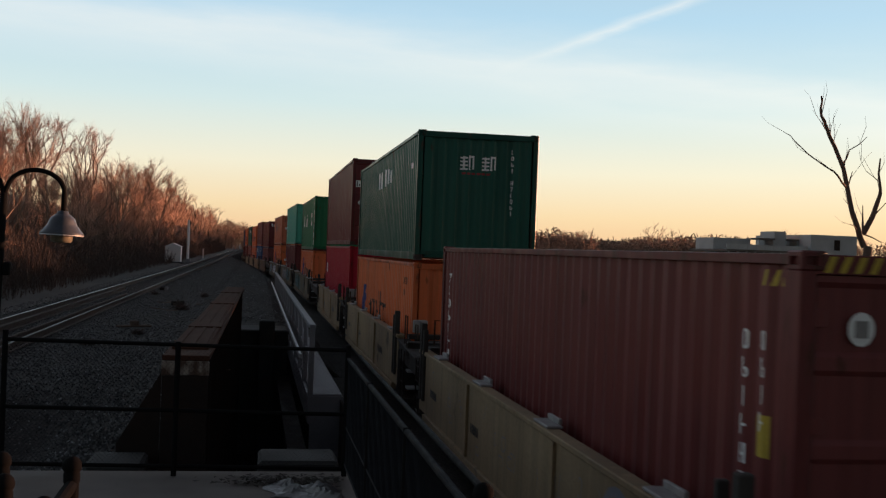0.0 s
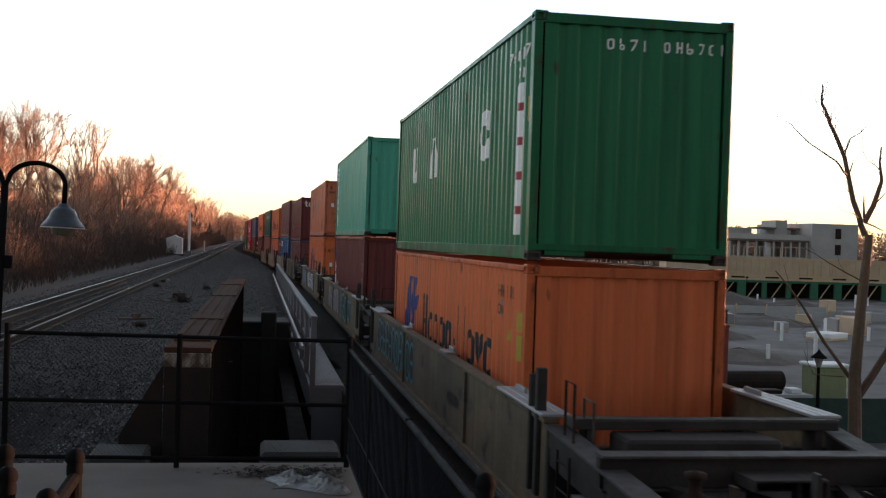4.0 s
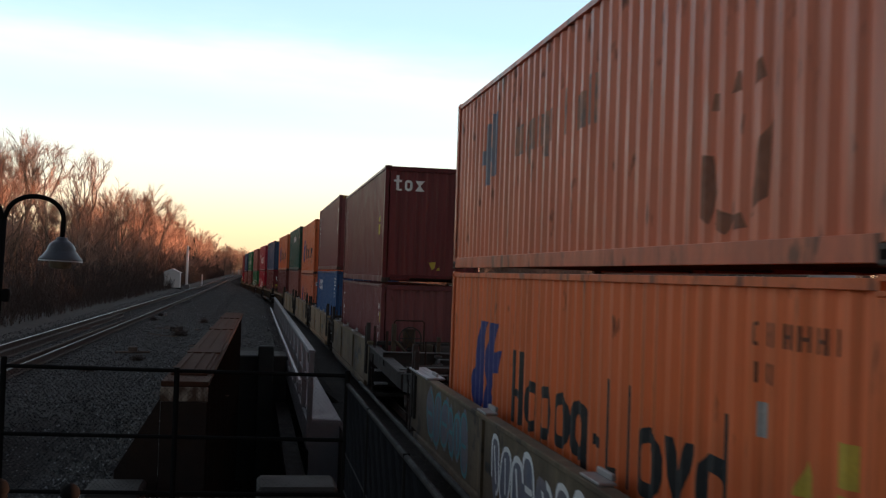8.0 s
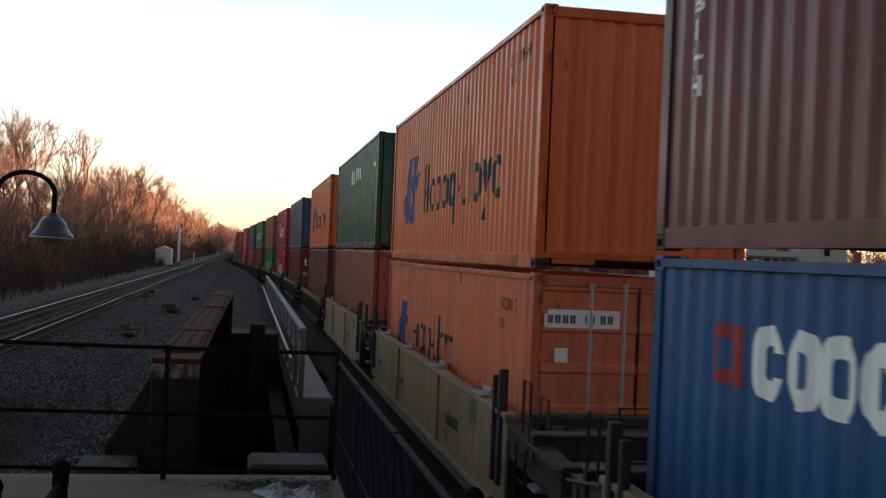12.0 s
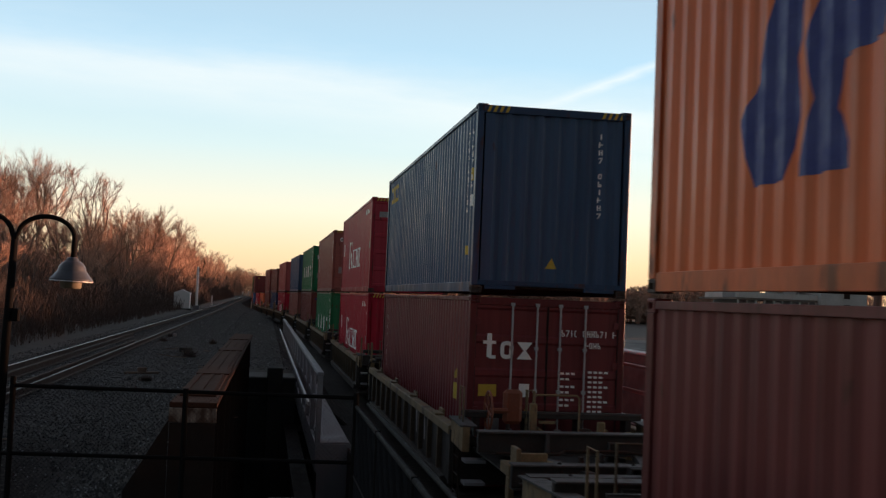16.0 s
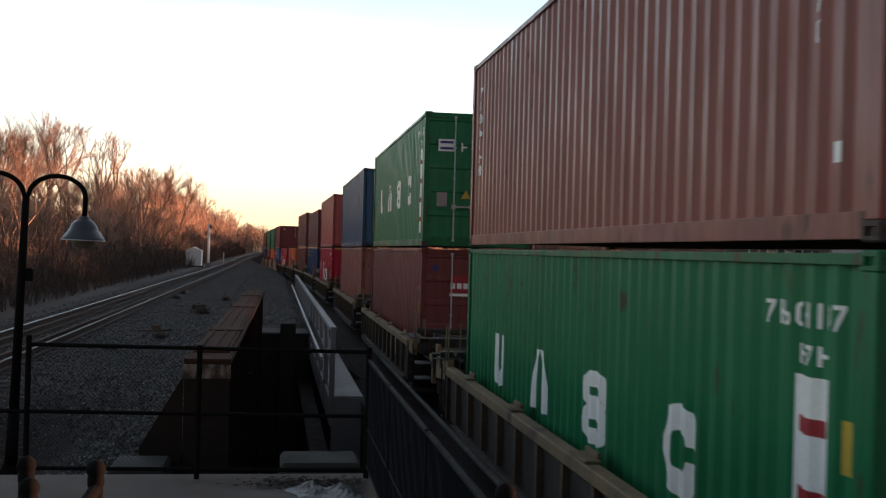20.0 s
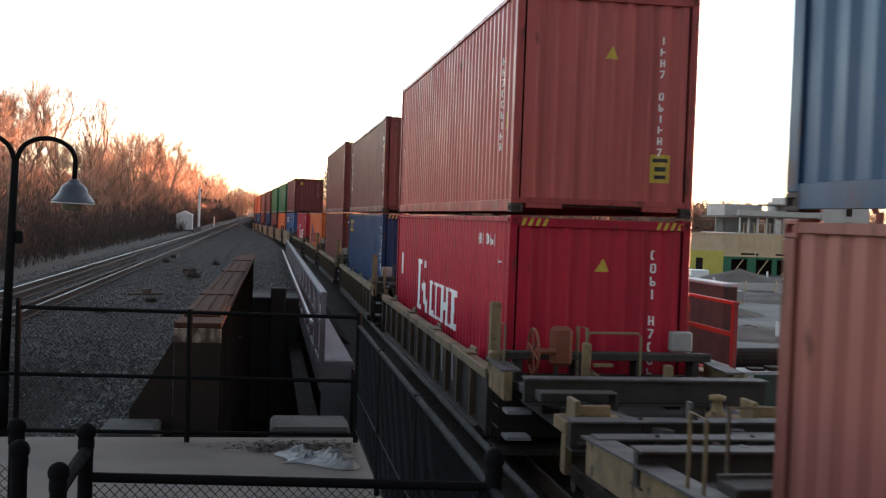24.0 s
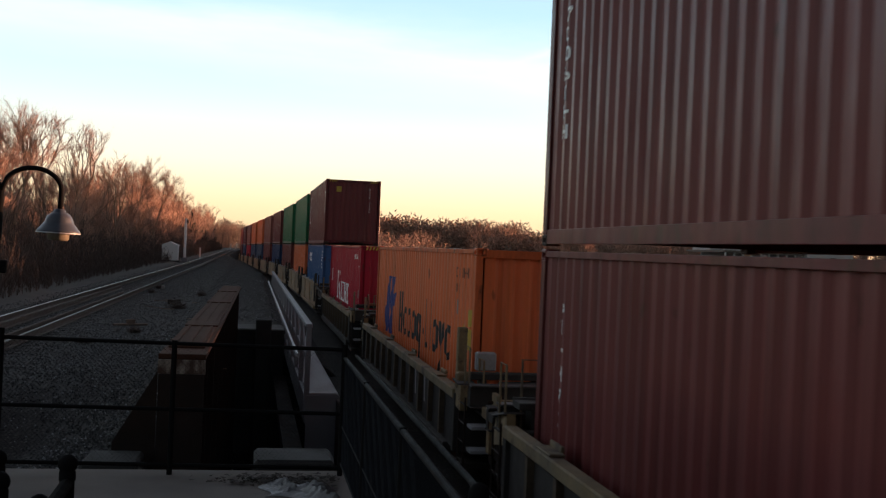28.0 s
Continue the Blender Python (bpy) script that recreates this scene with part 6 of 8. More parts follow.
        end_mark(ob, "lettering", [rect(-0.94, z + 0.02, 0.075, 0.36), rect(-1.0, z + 0.22, 0.20, 0.05), rect(-0.90, z, 0.10, 0.05)], WHITE, doors)
        end_mark(ob, "lettering", loop(-0.73, z, 0.20, 0.27, 0.062), WHITE, doors)
        end_mark(ob, "lettering", [[(-0.47, z), (-0.23, z), (-0.33, z + 0.13), (-0.37, z + 0.13)], [(-0.37, z + 0.131), (-0.33, z + 0.131), (-0.23, z + 0.26), (-0.47, z + 0.26)]], WHITE, doors)
        if colour == "maroon" and not doors:
            end_mark(ob, "torn_sticker", [[(-0.06, 0.52), (0.02, 0.34), (0.10, 0.40), (0.12, 0.54), (0.02, 0.53)], [(0.14, 0.33), (0.22, 0.33), (0.21, 0.42), (0.16, 0.38)]], YELLOW_MARK, doors, "torn yellow sticker")
            end_mark(ob, "torn_sticker", [rect(0.98, 0.43, 0.13, 0.12)], GREY_MARK, doors)
        if not doors:
            end_mark(ob, "code_strip", column(0.74, h - 0.27, 0.085, 11, 0.055, skip=(4, 10)), WHITE, doors)
        else:
            end_mark(ob, "label_patch", [rect(-1.05, 1.38, 0.28, 0.18)], YELLOW_MARK, doors)
            end_mark(ob, "emblem", glyph(-0.42, 1.38, 0.16, 0.2, 6), WHITE, doors)
        side_mark(ob, "code_strip", column(-5.35, h - 0.40, 0.16, 6, 0.13), WHITE)
        side_mark(ob, "triangle", tri(4.75, 1.55, 0.18), YELLOW_MARK)
        side_mark(ob, "label_patch", [rect(4.72, 1.22, 0.34, 0.26)], YELLOW_MARK)
        side_mark(ob, "code_strip", column(5.42, h - 0.65, 0.11, 3, 0.06) + column(5.42, h - 1.25, 0.11, 2, 0.06), WHITE)
    elif kind == "yellow_word":
        for k in range(5):
            side_mark(ob, "figure", loop(-5.66 + k * 0.285, h - 0.66, 0.265, 0.42, 0.085, (2,) if k in (0, 3) else ()), YELLOW_MARK)
        side_mark(ob, "code_strip", column(5.30, h - 0.32, 0.085, 11, 0.065, 0.4) + column(5.60, h - 0.30, 0.085, 8, 0.055, 0.4), WHITE)
        side_mark(ob, "label_patch", [rect(5.58, 1.75, 0.11, 0.20), rect(5.30, 0.6, 0.12, 0.14)], YELLOW_MARK)
        side_mark(ob, "label_patch", [rect(5.55, 1.35, 0.18, 0.18)], WHITE)
        end_mark(ob, "triangle", tri(-0.07, 0.41, 0.18), YELLOW_MARK, doors)
        end_mark(ob, "code_strip", column(0.72, h - 0.32, 0.085, 12, 0.055, skip=(4, 11)), WHITE, doors)
    elif kind == "white_word":
        for k in range(5):
            side_mark(ob, "figure", loop(-4.45 + k * 0.40, 2.03, 0.375, 0.46, 0.125, (2,) if k in (0, 3) else ()), WHITE)
        side_mark(ob, "figure", loop(-5.05, 2.06, 0.24, 0.40, 0.09, (2,)) + [rect(-4.72, 2.06, 0.10, 0.40)], RED_MARK)
        side_mark(ob, "code_strip", [rect(4.7, 2.56, 0.95, 0.04), rect(4.7, 2.30, 0.95, 0.04)] + word(4.75, 2.39, 0.12, (6,) * 8, 0.07, 0.5) + [rect(4.75, 2.14, 0.20, 0.09), rect(4.75, 1.98, 0.22, 0.08), rect(4.75, 1.84, 0.20, 0.08)], WHITE)
    elif kind == "two_blocks":         # two square signs on the near end
        z = 1.84 * h / 2.6
        for q in (-0.36, 0.08):
            end_mark(ob, "sign", [rect(q, z + k * 0.075, 0.15, 0.035) for k in range(4)] + [rect(q + 0.055, z, 0.035, 0.27), rect(q + 0.17, z, 0.035, 0.29), rect(q + 0.25, z + 0.02, 0.035, 0.27), rect(q + 0.17, z + 0.25, 0.115, 0.035)], WHITE, doors)
        end_mark(ob, "small_strip", [rect(-0.32 + k * 0.10, z - 0.09, 0.07, 0.04) for k in range(6)], RED_MARK, doors)
        end_mark(ob, "code_strip", column(0.68, h - 0.28, 0.085, 12, 0.05, skip=(4, 11)), WHITE, doors)
        side_mark(ob, "sign", [rect(-0.6, z - 0.1, 0.22, 0.42), rect(-1.1, z - 0.1, 0.3, 0.42), rect(0.2, z - 0.08, 0.22, 0.42), rect(0.75, z - 0.05, 0.3, 0.36), rect(1.3, z - 0.05, 0.22, 0.3)], WHITE)
        side_mark(ob, "label_patch", [rect(4.9, z + 0.05, 0.28, 0.12)], WHITE)
    elif kind == "code_side":          # tall upright code by the far end
        side_mark(ob, "code_strip", column(-5.58, h - 0.38, 0.15, 7, 0.13, 0.35), WHITE)
        side_mark(ob, "code_strip", column(5.32, h - 0.45, 0.13, 7, 0.06, 0.4) + column(5.58, h - 0.45, 0.12, 4, 0.05, 0.4), WHITE)
        side_mark(ob, "label_patch", [rect(5.56, 1.62, 0.12, 0.26)], YELLOW_MARK)
        side_mark(ob, "label_patch", [rect(5.5, 0.45, 0.14, 0.12)], WHITE)
        if doors:
            end_mark(ob, "emblem", [[(-0.825 + 0.085 * math.cos(q), 2.45 + 0.10 * math.sin(q)) for q in np.linspace(0, math.tau, 20, endpoint=False)]], WHITE, doors)
            part("emblem_bar", boxes((-0.865, -HALF_L + 0.004, 2.40, -0.785, -HALF_L + 0.012, 2.50)), GREY_MARK, ob)
            side_mark(ob, "hazard_patch", [[(5.56 + k * 0.09, h - 0.22), (5.60 + k * 0.09, h - 0.22), (5.64 + k * 0.09, h - 0.12), (5.60 + k * 0.09, h - 0.12)] for k in range(3)], YELLOW_MARK)
            end_mark(ob, "label_patch", [rect(0.95, 0.78, 0.28, 0.36)], YELLOW_MARK, doors)
            end_mark(ob, "sign_board", [rect(-0.50, 2.3, 0.40, 0.36)], WHITE, doors)
        else:
            if colour != "dusky":
                end_mark(ob, "label_patch", [rect(-0.75, h - 0.55, 0.22, 0.24)], YELLOW_MARK, doors)
            end_mark(ob, "code_strip", column(0.72, h - 0.32, 0.085, 9, 0.05, skip=(4,)), WHITE, doors)
    elif kind == "tall_word":
        side_mark(ob, "code_board", [rect(-5.75, 0.40, 0.42, 2.25)], WHITE)
        side_mark(ob, "board_sign", column(-5.70, h - 0.30, 0.24, 7, 0.32, 0.28), BLACK_MARK)
        side_mark(ob, "label_patch", [rect(5.5, 1.75, 0.14, 0.20)], YELLOW_MARK)
        end_mark(ob, "triangle", tri(-0.20, h * 0.76, 0.20), YELLOW_MARK, doors)
        end_mark(ob, "code_strip", column(0.66, h - 0.30, 0.10, 12, 0.055, skip=(4, 11)), WHITE, doors)
    elif kind == "tall_code":
        if colour == "maroon":          # tall red board with a blue head and pale figures
            side_mark(ob, "code_board", [rect(-5.80, 0.12, 0.44, 1.90)], RED_MARK, "red sign board")
            side_mark(ob, "board_head", [rect(-5.80, 2.025, 0.44, 0.30)], BLUE_MARK)
            side_mark(ob, "board_sign", column(-5.76, 1.98, 0.36, 4, 0.34, 0.24), WHITE)
        else:
            side_mark(ob, "code_strip", column(-5.7, h - 0.55, 0.2, 6, 0.16, 0.35, skip=(1,)), WHITE)
            side_mark(ob, "label_patch", [rect(-5.72, 0.9, 0.2, 0.3)], RED_MARK)
        side_mark(ob, "code_strip", column(5.1, h - 0.75, 0.10, 9, 0.05) + column(5.45, h - 0.7, 0.10, 6, 0.05), WHITE)
        side_mark(ob, "label_patch", [rect(5.4, 1.1, 0.12, 0.24)], YELLOW_MARK)
        if colour == "faded_red":
            end_mark(ob, "caution_label", [rect(0.64, 0.45, 0.27, 0.37)], YELLOW_MARK, doors, "yellow caution label")
            end_mark(ob, "caution_strip", [rect(0.67, 0.72, 0.21, 0.05), rect(0.70, 0.60, 0.15, 0.06), rect(0.70, 0.50, 0.15, 0.05)], BLACK_MARK, doors)
            end_mark(ob, "triangle", tri(-0.03, 2.03, 0.19), YELLOW_MARK, doors)
        end_mark(ob, "code_strip", column(0.72, h - 0.5, 0.10, 12, 0.055, skip=(4, 11)), WHITE, doors)
    elif kind == "red_board":
        side_mark(ob, "code_strip", column(5.2, h - 0.8, 0.13, 8, 0.06, 0.4) + column(5.5, h - 0.75, 0.12, 6, 0.06, 0.4), WHITE)
        side_mark(ob, "label_patch", [rect(5.48, 1.45, 0.14, 0.26)], YELLOW_MARK)
        if doors:
            end_mark(ob, "sign_board", [rect(-0.60, 1.95, 0.42, 0.36)], RED_MARK, doors, "red sign board")
            end_mark(ob, "sign_bar", [rect(-0.58, 2.04, 0.10, 0.12), rect(-0.44, 2.04, 0.10, 0.12), rect(-0.30, 2.04, 0.10, 0.12), rect(-0.60, 1.88, 0.42, 0.06)], WHITE, doors)
            end_mark(ob, "label_patch", [rect(-0.98, 2.42, 0.12, 0.12)], BLUE_MARK, doors)
    if kind == "plain" and colour == "red":
        side_mark(ob, "label_patch", [rect(-5.55, 1.75, 0.40, 0.42)], WHITE)
        side_mark(ob, "board_sign", [rect(-5.45, 1.82, 0.08, 0.28), rect(-5.30, 1.82, 0.06, 0.28)], RED_MARK)
    if kind == "plain" and doors:
        end_mark(ob, "sign_board", [rect(-1.10, 1.94, 0.40, 0.22)], WHITE, doors)
        end_mark(ob, "sign_bar", [[(-1.02, 2.145), (-0.71, 2.09), (-0.71, 2.155)]], YELLOW_MARK, doors)
        end_mark(ob, "sign_bar", [rect(-1.00 + k * 0.055, 1.97, 0.035, 0.07) for k in range(5)] + [rect(-1.07, 1.96, 0.03, 0.17)], BLACK_MARK, doors)
        end_mark(ob, "emblem", [[(-0.95 + 0.065 * math.cos(q), 1.42 + 0.065 * math.sin(q)) for q in np.linspace(0, math.tau, 16, endpoint=False)]], WHITE, doors)
    if doors:
        dull = "orange" in colour
        m = RUST_MARK if dull else WHITE
        end_mark(ob, "data_strip", word(0.22, h * 0.80, 0.10, (6, 6, 6, 6, None, 6, 6, 6, 6, 6, 6, None, 6), 0.052, 0.30) + word(0.60, h * 0.74, 0.09, (6, 6, 6, 6), 0.05, 0.3), m, doors)
        end_mark(ob, "data_strip", [rect(0.22 + q * 0.085, h * 0.60 - k * 0.085 - 0.03 * (k // 2), 0.06, 0.034) for k in range(7) for q in range(3 - k % 2)] + [rect(0.66 + q * 0.085, h * 0.61 - k * 0.075, 0.06, 0.034) for k in range(9) for q in range(3 + (k % 3 == 0))], m, doors)
        if kind != "red_board":
            end_mark(ob, "triangle", tri(-0.40, h * (0.50 if dull else 0.36), 0.21), YELLOW_MARK, doors)
        if dull:
            end_mark(ob, "emblem", glyph(-0.92, h * 0.52, 0.13, 0.18, 6), WHITE, doors)
            end_mark(ob, "data_strip", word(-1.02, h * 0.77, 0.10, (6, 6, 6, 6, 6, None, 6, 6, 6, 6, 6), 0.055, 0.25), BLACK_MARK, doors)
        elif kind != "serif_word":
            end_mark(ob, "label_patch", [rect(-0.93, h * 0.30, 0.22, 0.30)], GREY_MARK, doors)
    # hazard stripes on the header, as most boxes have
    for xa in (-HALF_W + 0.12, HALF_W - 0.50) if (kind in ("code_side", "yellow_word", "serif_word") or kind == "big_end_word" and colour == "brown") and not (colour in ("dusky", "clay") and not doors) else ():
        tagged(part("hazard_stripe", prism_strip(xa, h), YELLOW_MARK, ob), kind="stuff")


def prism_strip(xa, h):
    bm = bmesh.new()
    for k in range(4):
        a = xa + 0.02 + k * 0.095
        bm.faces.new([bm.verts.new((x, -HALF_L + 0.0005, z)) for x, z in ((a, h - 0.125), (a + 0.045, h - 0.125), (a + 0.085, h - 0.03), (a + 0.04, h - 0.03))])
    return bm


# ------------------------------------------------------------------ well cars
def well_car(kind, near_gap, far_gap, well, brake, fine, dirty):
    """One well unit. Its box's middle is at the origin; near_gap and far_gap are the halves of the gaps to the next boxes."""
    ob = thing("well_car", "grimy %s double-stack well wagon unit" % ("tan" if kind == "tan" else "yellow-railed black"), "railway wagon", "units of the train")
    hw, ya, yb = 1.50, -well / 2, well / 2
    body = (DIRTY_TAN if dirty else TAN) if kind == "tan" else CAR_GRIME
    top = 1.50 if kind == "tan" else 1.28
    for s in (-1, 1):
        xa, xb = sorted((s * hw, s * (hw - 0.10)))
        if kind == "tan":
            sill = part("side_sill", boxes((xa, ya, 0.50, xb, yb, top - 0.06), bevel=0.01), body, ob)
            part("top_chord", boxes((min(s * (hw + 0.03), s * (hw - 0.13)), ya, top - 0.06, max(s * (hw + 0.03), s * (hw - 0.13)), yb, top), bevel=0.01), body, sill)
            part("bottom_chord", boxes((min(s * (hw + 0.04), s * (hw - 0.16)), ya + 0.6, 0.36, max(s * (hw + 0.04), s * (hw - 0.16)), yb - 0.6, 0.50), bevel=0.01), body, sill)
        else:
            sill = part("side_sill", boxes((xa + (0.06 if s < 0 else 0), ya, 0.42, xb - (0.0 if s < 0 else 0.06), yb, top - 0.14)), CAR_GRIME, ob)
            part("top_chord", boxes((min(s * (hw + 0.02), s * (hw - 0.14)), ya, top - 0.14, max(s * (hw + 0.02), s * (hw - 0.14)), yb, top), bevel=0.015), CAR_YELLOW, sill)
            part("bottom_chord", boxes((min(s * (hw + 0.02), s * (hw - 0.16)), ya + 0.6, 0.30, max(s * (hw + 0.02), s * (hw - 0.16)), yb - 0.6, 0.44), bevel=0.01), CAR_GRIME, sill)
        if well > 13:
            for y in (-7.2, 7.2):
                for k in range(3):
                    xc = s * (hw - 0.19 + k * 0.10)
                    part("end_plank", boxes((xc - 0.047, y - 1.0, top + 0.002, xc + 0.047, y + 1.0, top + 0.035), bevel=0.006), GALV, sill, "weathered grey plank")
        me = None
        n = int(well / (2.0 if kind == "tan" else 1.02))
        for k in range(1, n) if kind != "tan" else (n // 3, 2 * n // 3):
            y = ya + well * k / n
            if me is None:
                d = 0.035 if kind == "tan" else 0.075
                x0, x1 = (-hw - d + (0.06 if kind != "tan" else 0), -hw + 0.002 + (0.06 if kind != "tan" else 0)) if s < 0 else (hw - 0.062, hw + d - 0.06)
                rib = part("rib", boxes((x0, -0.05, 0.50, x1, 0.05, top - 0.145 if kind != "tan" else top - 0.065)), body if kind == "tan" else GEAR_TAN, sill)
                me = rib.data
                rib.location.y = y
            else:
                part("rib", me, None, sill, at=(0, y, 0))
        for y in np.linspace(ya + 1.6, yb - 1.6, 4):
            part("guide", boxes((min(s * (hw + 0.01), s * (hw - 0.15)), y - 0.26, top + 0.001, max(s * (hw + 0.01), s * (hw - 0.15)), y + 0.26, top + 0.03), (min(s * (hw - 0.12), s * (hw - 0.16)), y - 0.2, top + 0.031, max(s * (hw - 0.12), s * (hw - 0.16)), y + 0.2, top + 0.09), bevel=0.008), GREY_MARK if kind == "tan" else CAR_YELLOW, sill)
    part("well_floor", boxes((-hw + 0.1, ya, 0.17, hw - 0.1, yb, 0.252)), CAR_GRIME, ob)
    for s, gap in ((-1, near_gap), (1, far_gap)):
        y_in, y_out = s * well / 2, s * (HALF_L + gap - 0.18)
        lo, hi = sorted((y_in, y_out))
        if hi - lo < 0.3:
            lo, hi = (y_out, y_in) if s < 0 else (y_in - 0.0, y_in + 0.3)
            lo, hi = min(lo, hi), max(lo, hi)
        end_gear(ob, kind, s, y_in, lo, hi, hw, brake, fine)
    bogie(ob, HALF_L + far_gap)
    wx = -hw - 0.003 + (0.06 if kind != "tan" else 0)
    bm = bmesh.new()
    if kind == "tan":
        for y, n, h in ((-3.6, 7, 0.16), (1.4, 5, 0.12), (4.6, 6, 0.12)):
            for k in range(n):
                y0 = y + k * h * 0.85
                bm.faces.new([bm.verts.new((wx, q, z)) for q, z in ((y0, 0.85), (y0 + h * 0.6, 0.85), (y0 + h * 0.6, 0.85 + h), (y0, 0.85 + h))])
        tagged(part("stencil_strip", bm, BLACK_MARK, ob), kind="stuff")
    else:
        for k in range(5):
            y0 = -4 + k * 0.5
            bm.faces.new([bm.verts.new((wx, q, z)) for q, z in ((y0, 0.7), (y0 + 0.12, 0.7), (y0 + 0.2, 1.1), (y0 + 0.06, 1.1))])
        tagged(part("stencil_strip", bm, GREY_MARK, ob), kind="stuff")
    return ob


def clutter(ob, kind, s, y_in, y_out):
    """Small fittings on a wagon's end: angle brackets, pipes, slack hoses, tread plates, valves."""
    r = random.Random(int(abs(y_in * 31 + y_out * 17)) + (5 if kind == "tan" else 9) + s)
    mats = [CAR_TAN, CAR_TAN, CAR_GRIME, DULL_STEEL, GEAR_BROWN, CAR_GRIME] if kind != "tan" else [CAR_GRIME, GEAR_BROWN, CAR_GRIME, DULL_STEEL, GEAR_TAN]

    def spot(reach=1.15):
        return r.uniform(-reach, reach), y_in + (y_out - y_in) * r.uniform(0.25, 0.95)
    for k in range(3):
        x, y = spot(1.0)
        w, d = r.uniform(0.25, 0.45), r.uniform(0.12, 0.2)
        z = r.uniform(1.15, 1.34)
        part("tread_plate", boxes((x - w, y - d, z, x + w, y + d, z + 0.02), (x - w, y - d, z - 0.08, x - w + 0.03, y + d, z - 0.001), (x + w - 0.03, y - d, 1.006, x + w, y + d, z - 0.001), bevel=0.004), r.choice((CAR_GRIME, DULL_STEEL)), ob)
    for k in range(5):
        x, y = spot()
        h, w = r.uniform(0.15, 0.42), r.uniform(0.08, 0.16)
        bm = bmesh.new()
        prism(bm, [(x - w, 1.006), (x + w, 1.006), (x + w, 1.05), (x - w + 0.05, 1.08), (x - w + 0.04, 1.006 + h), (x - w, 1.006 + h)], "y", y - 0.05, y + 0.05)
        part("angle_bracket", bm, r.choice(mats), ob)
    for k in range(2):
        y, z = spot()[1], r.uniform(1.08, 1.25)
        part("air_pipe", pipe(bmesh.new(), [(-1.25, y, z), (-0.4, y, z), (-0.3, y + 0.1, z + 0.03), (0.5, y + 0.1, z + 0.03), (1.2, y + 0.02, z - 0.03)], 0.022, 6), r.choice((DULL_STEEL, GEAR_BROWN)), ob)
    for k in range(2):
        x = r.uniform(-0.9, 0.6)
        part("slack_hose", pipe(bmesh.new(), [(x, y_out - s * 0.4, 1.15), (x + 0.05, y_out - s * 0.25, 1.22), (x + 0.08, y_out - s * 0.1, 1.0), (x + 0.1, y_out, 0.75), (x + 0.2, y_out + s * 0.03, 0.62)], 0.028, 6), DARK_STEEL, ob)
    x, y = spot(0.8)
    valve = lathe(bmesh.new(), [(0.001, 0.0), (0.12, 0.0), (0.12, 0.16), (0.06, 0.20), (0.05, 0.30), (0.09, 0.32), (0.09, 0.36), (0.001, 0.38)], 12, (x, y, 1.006))
    part("valve", valve, r.choice(mats), ob, smooth=True)


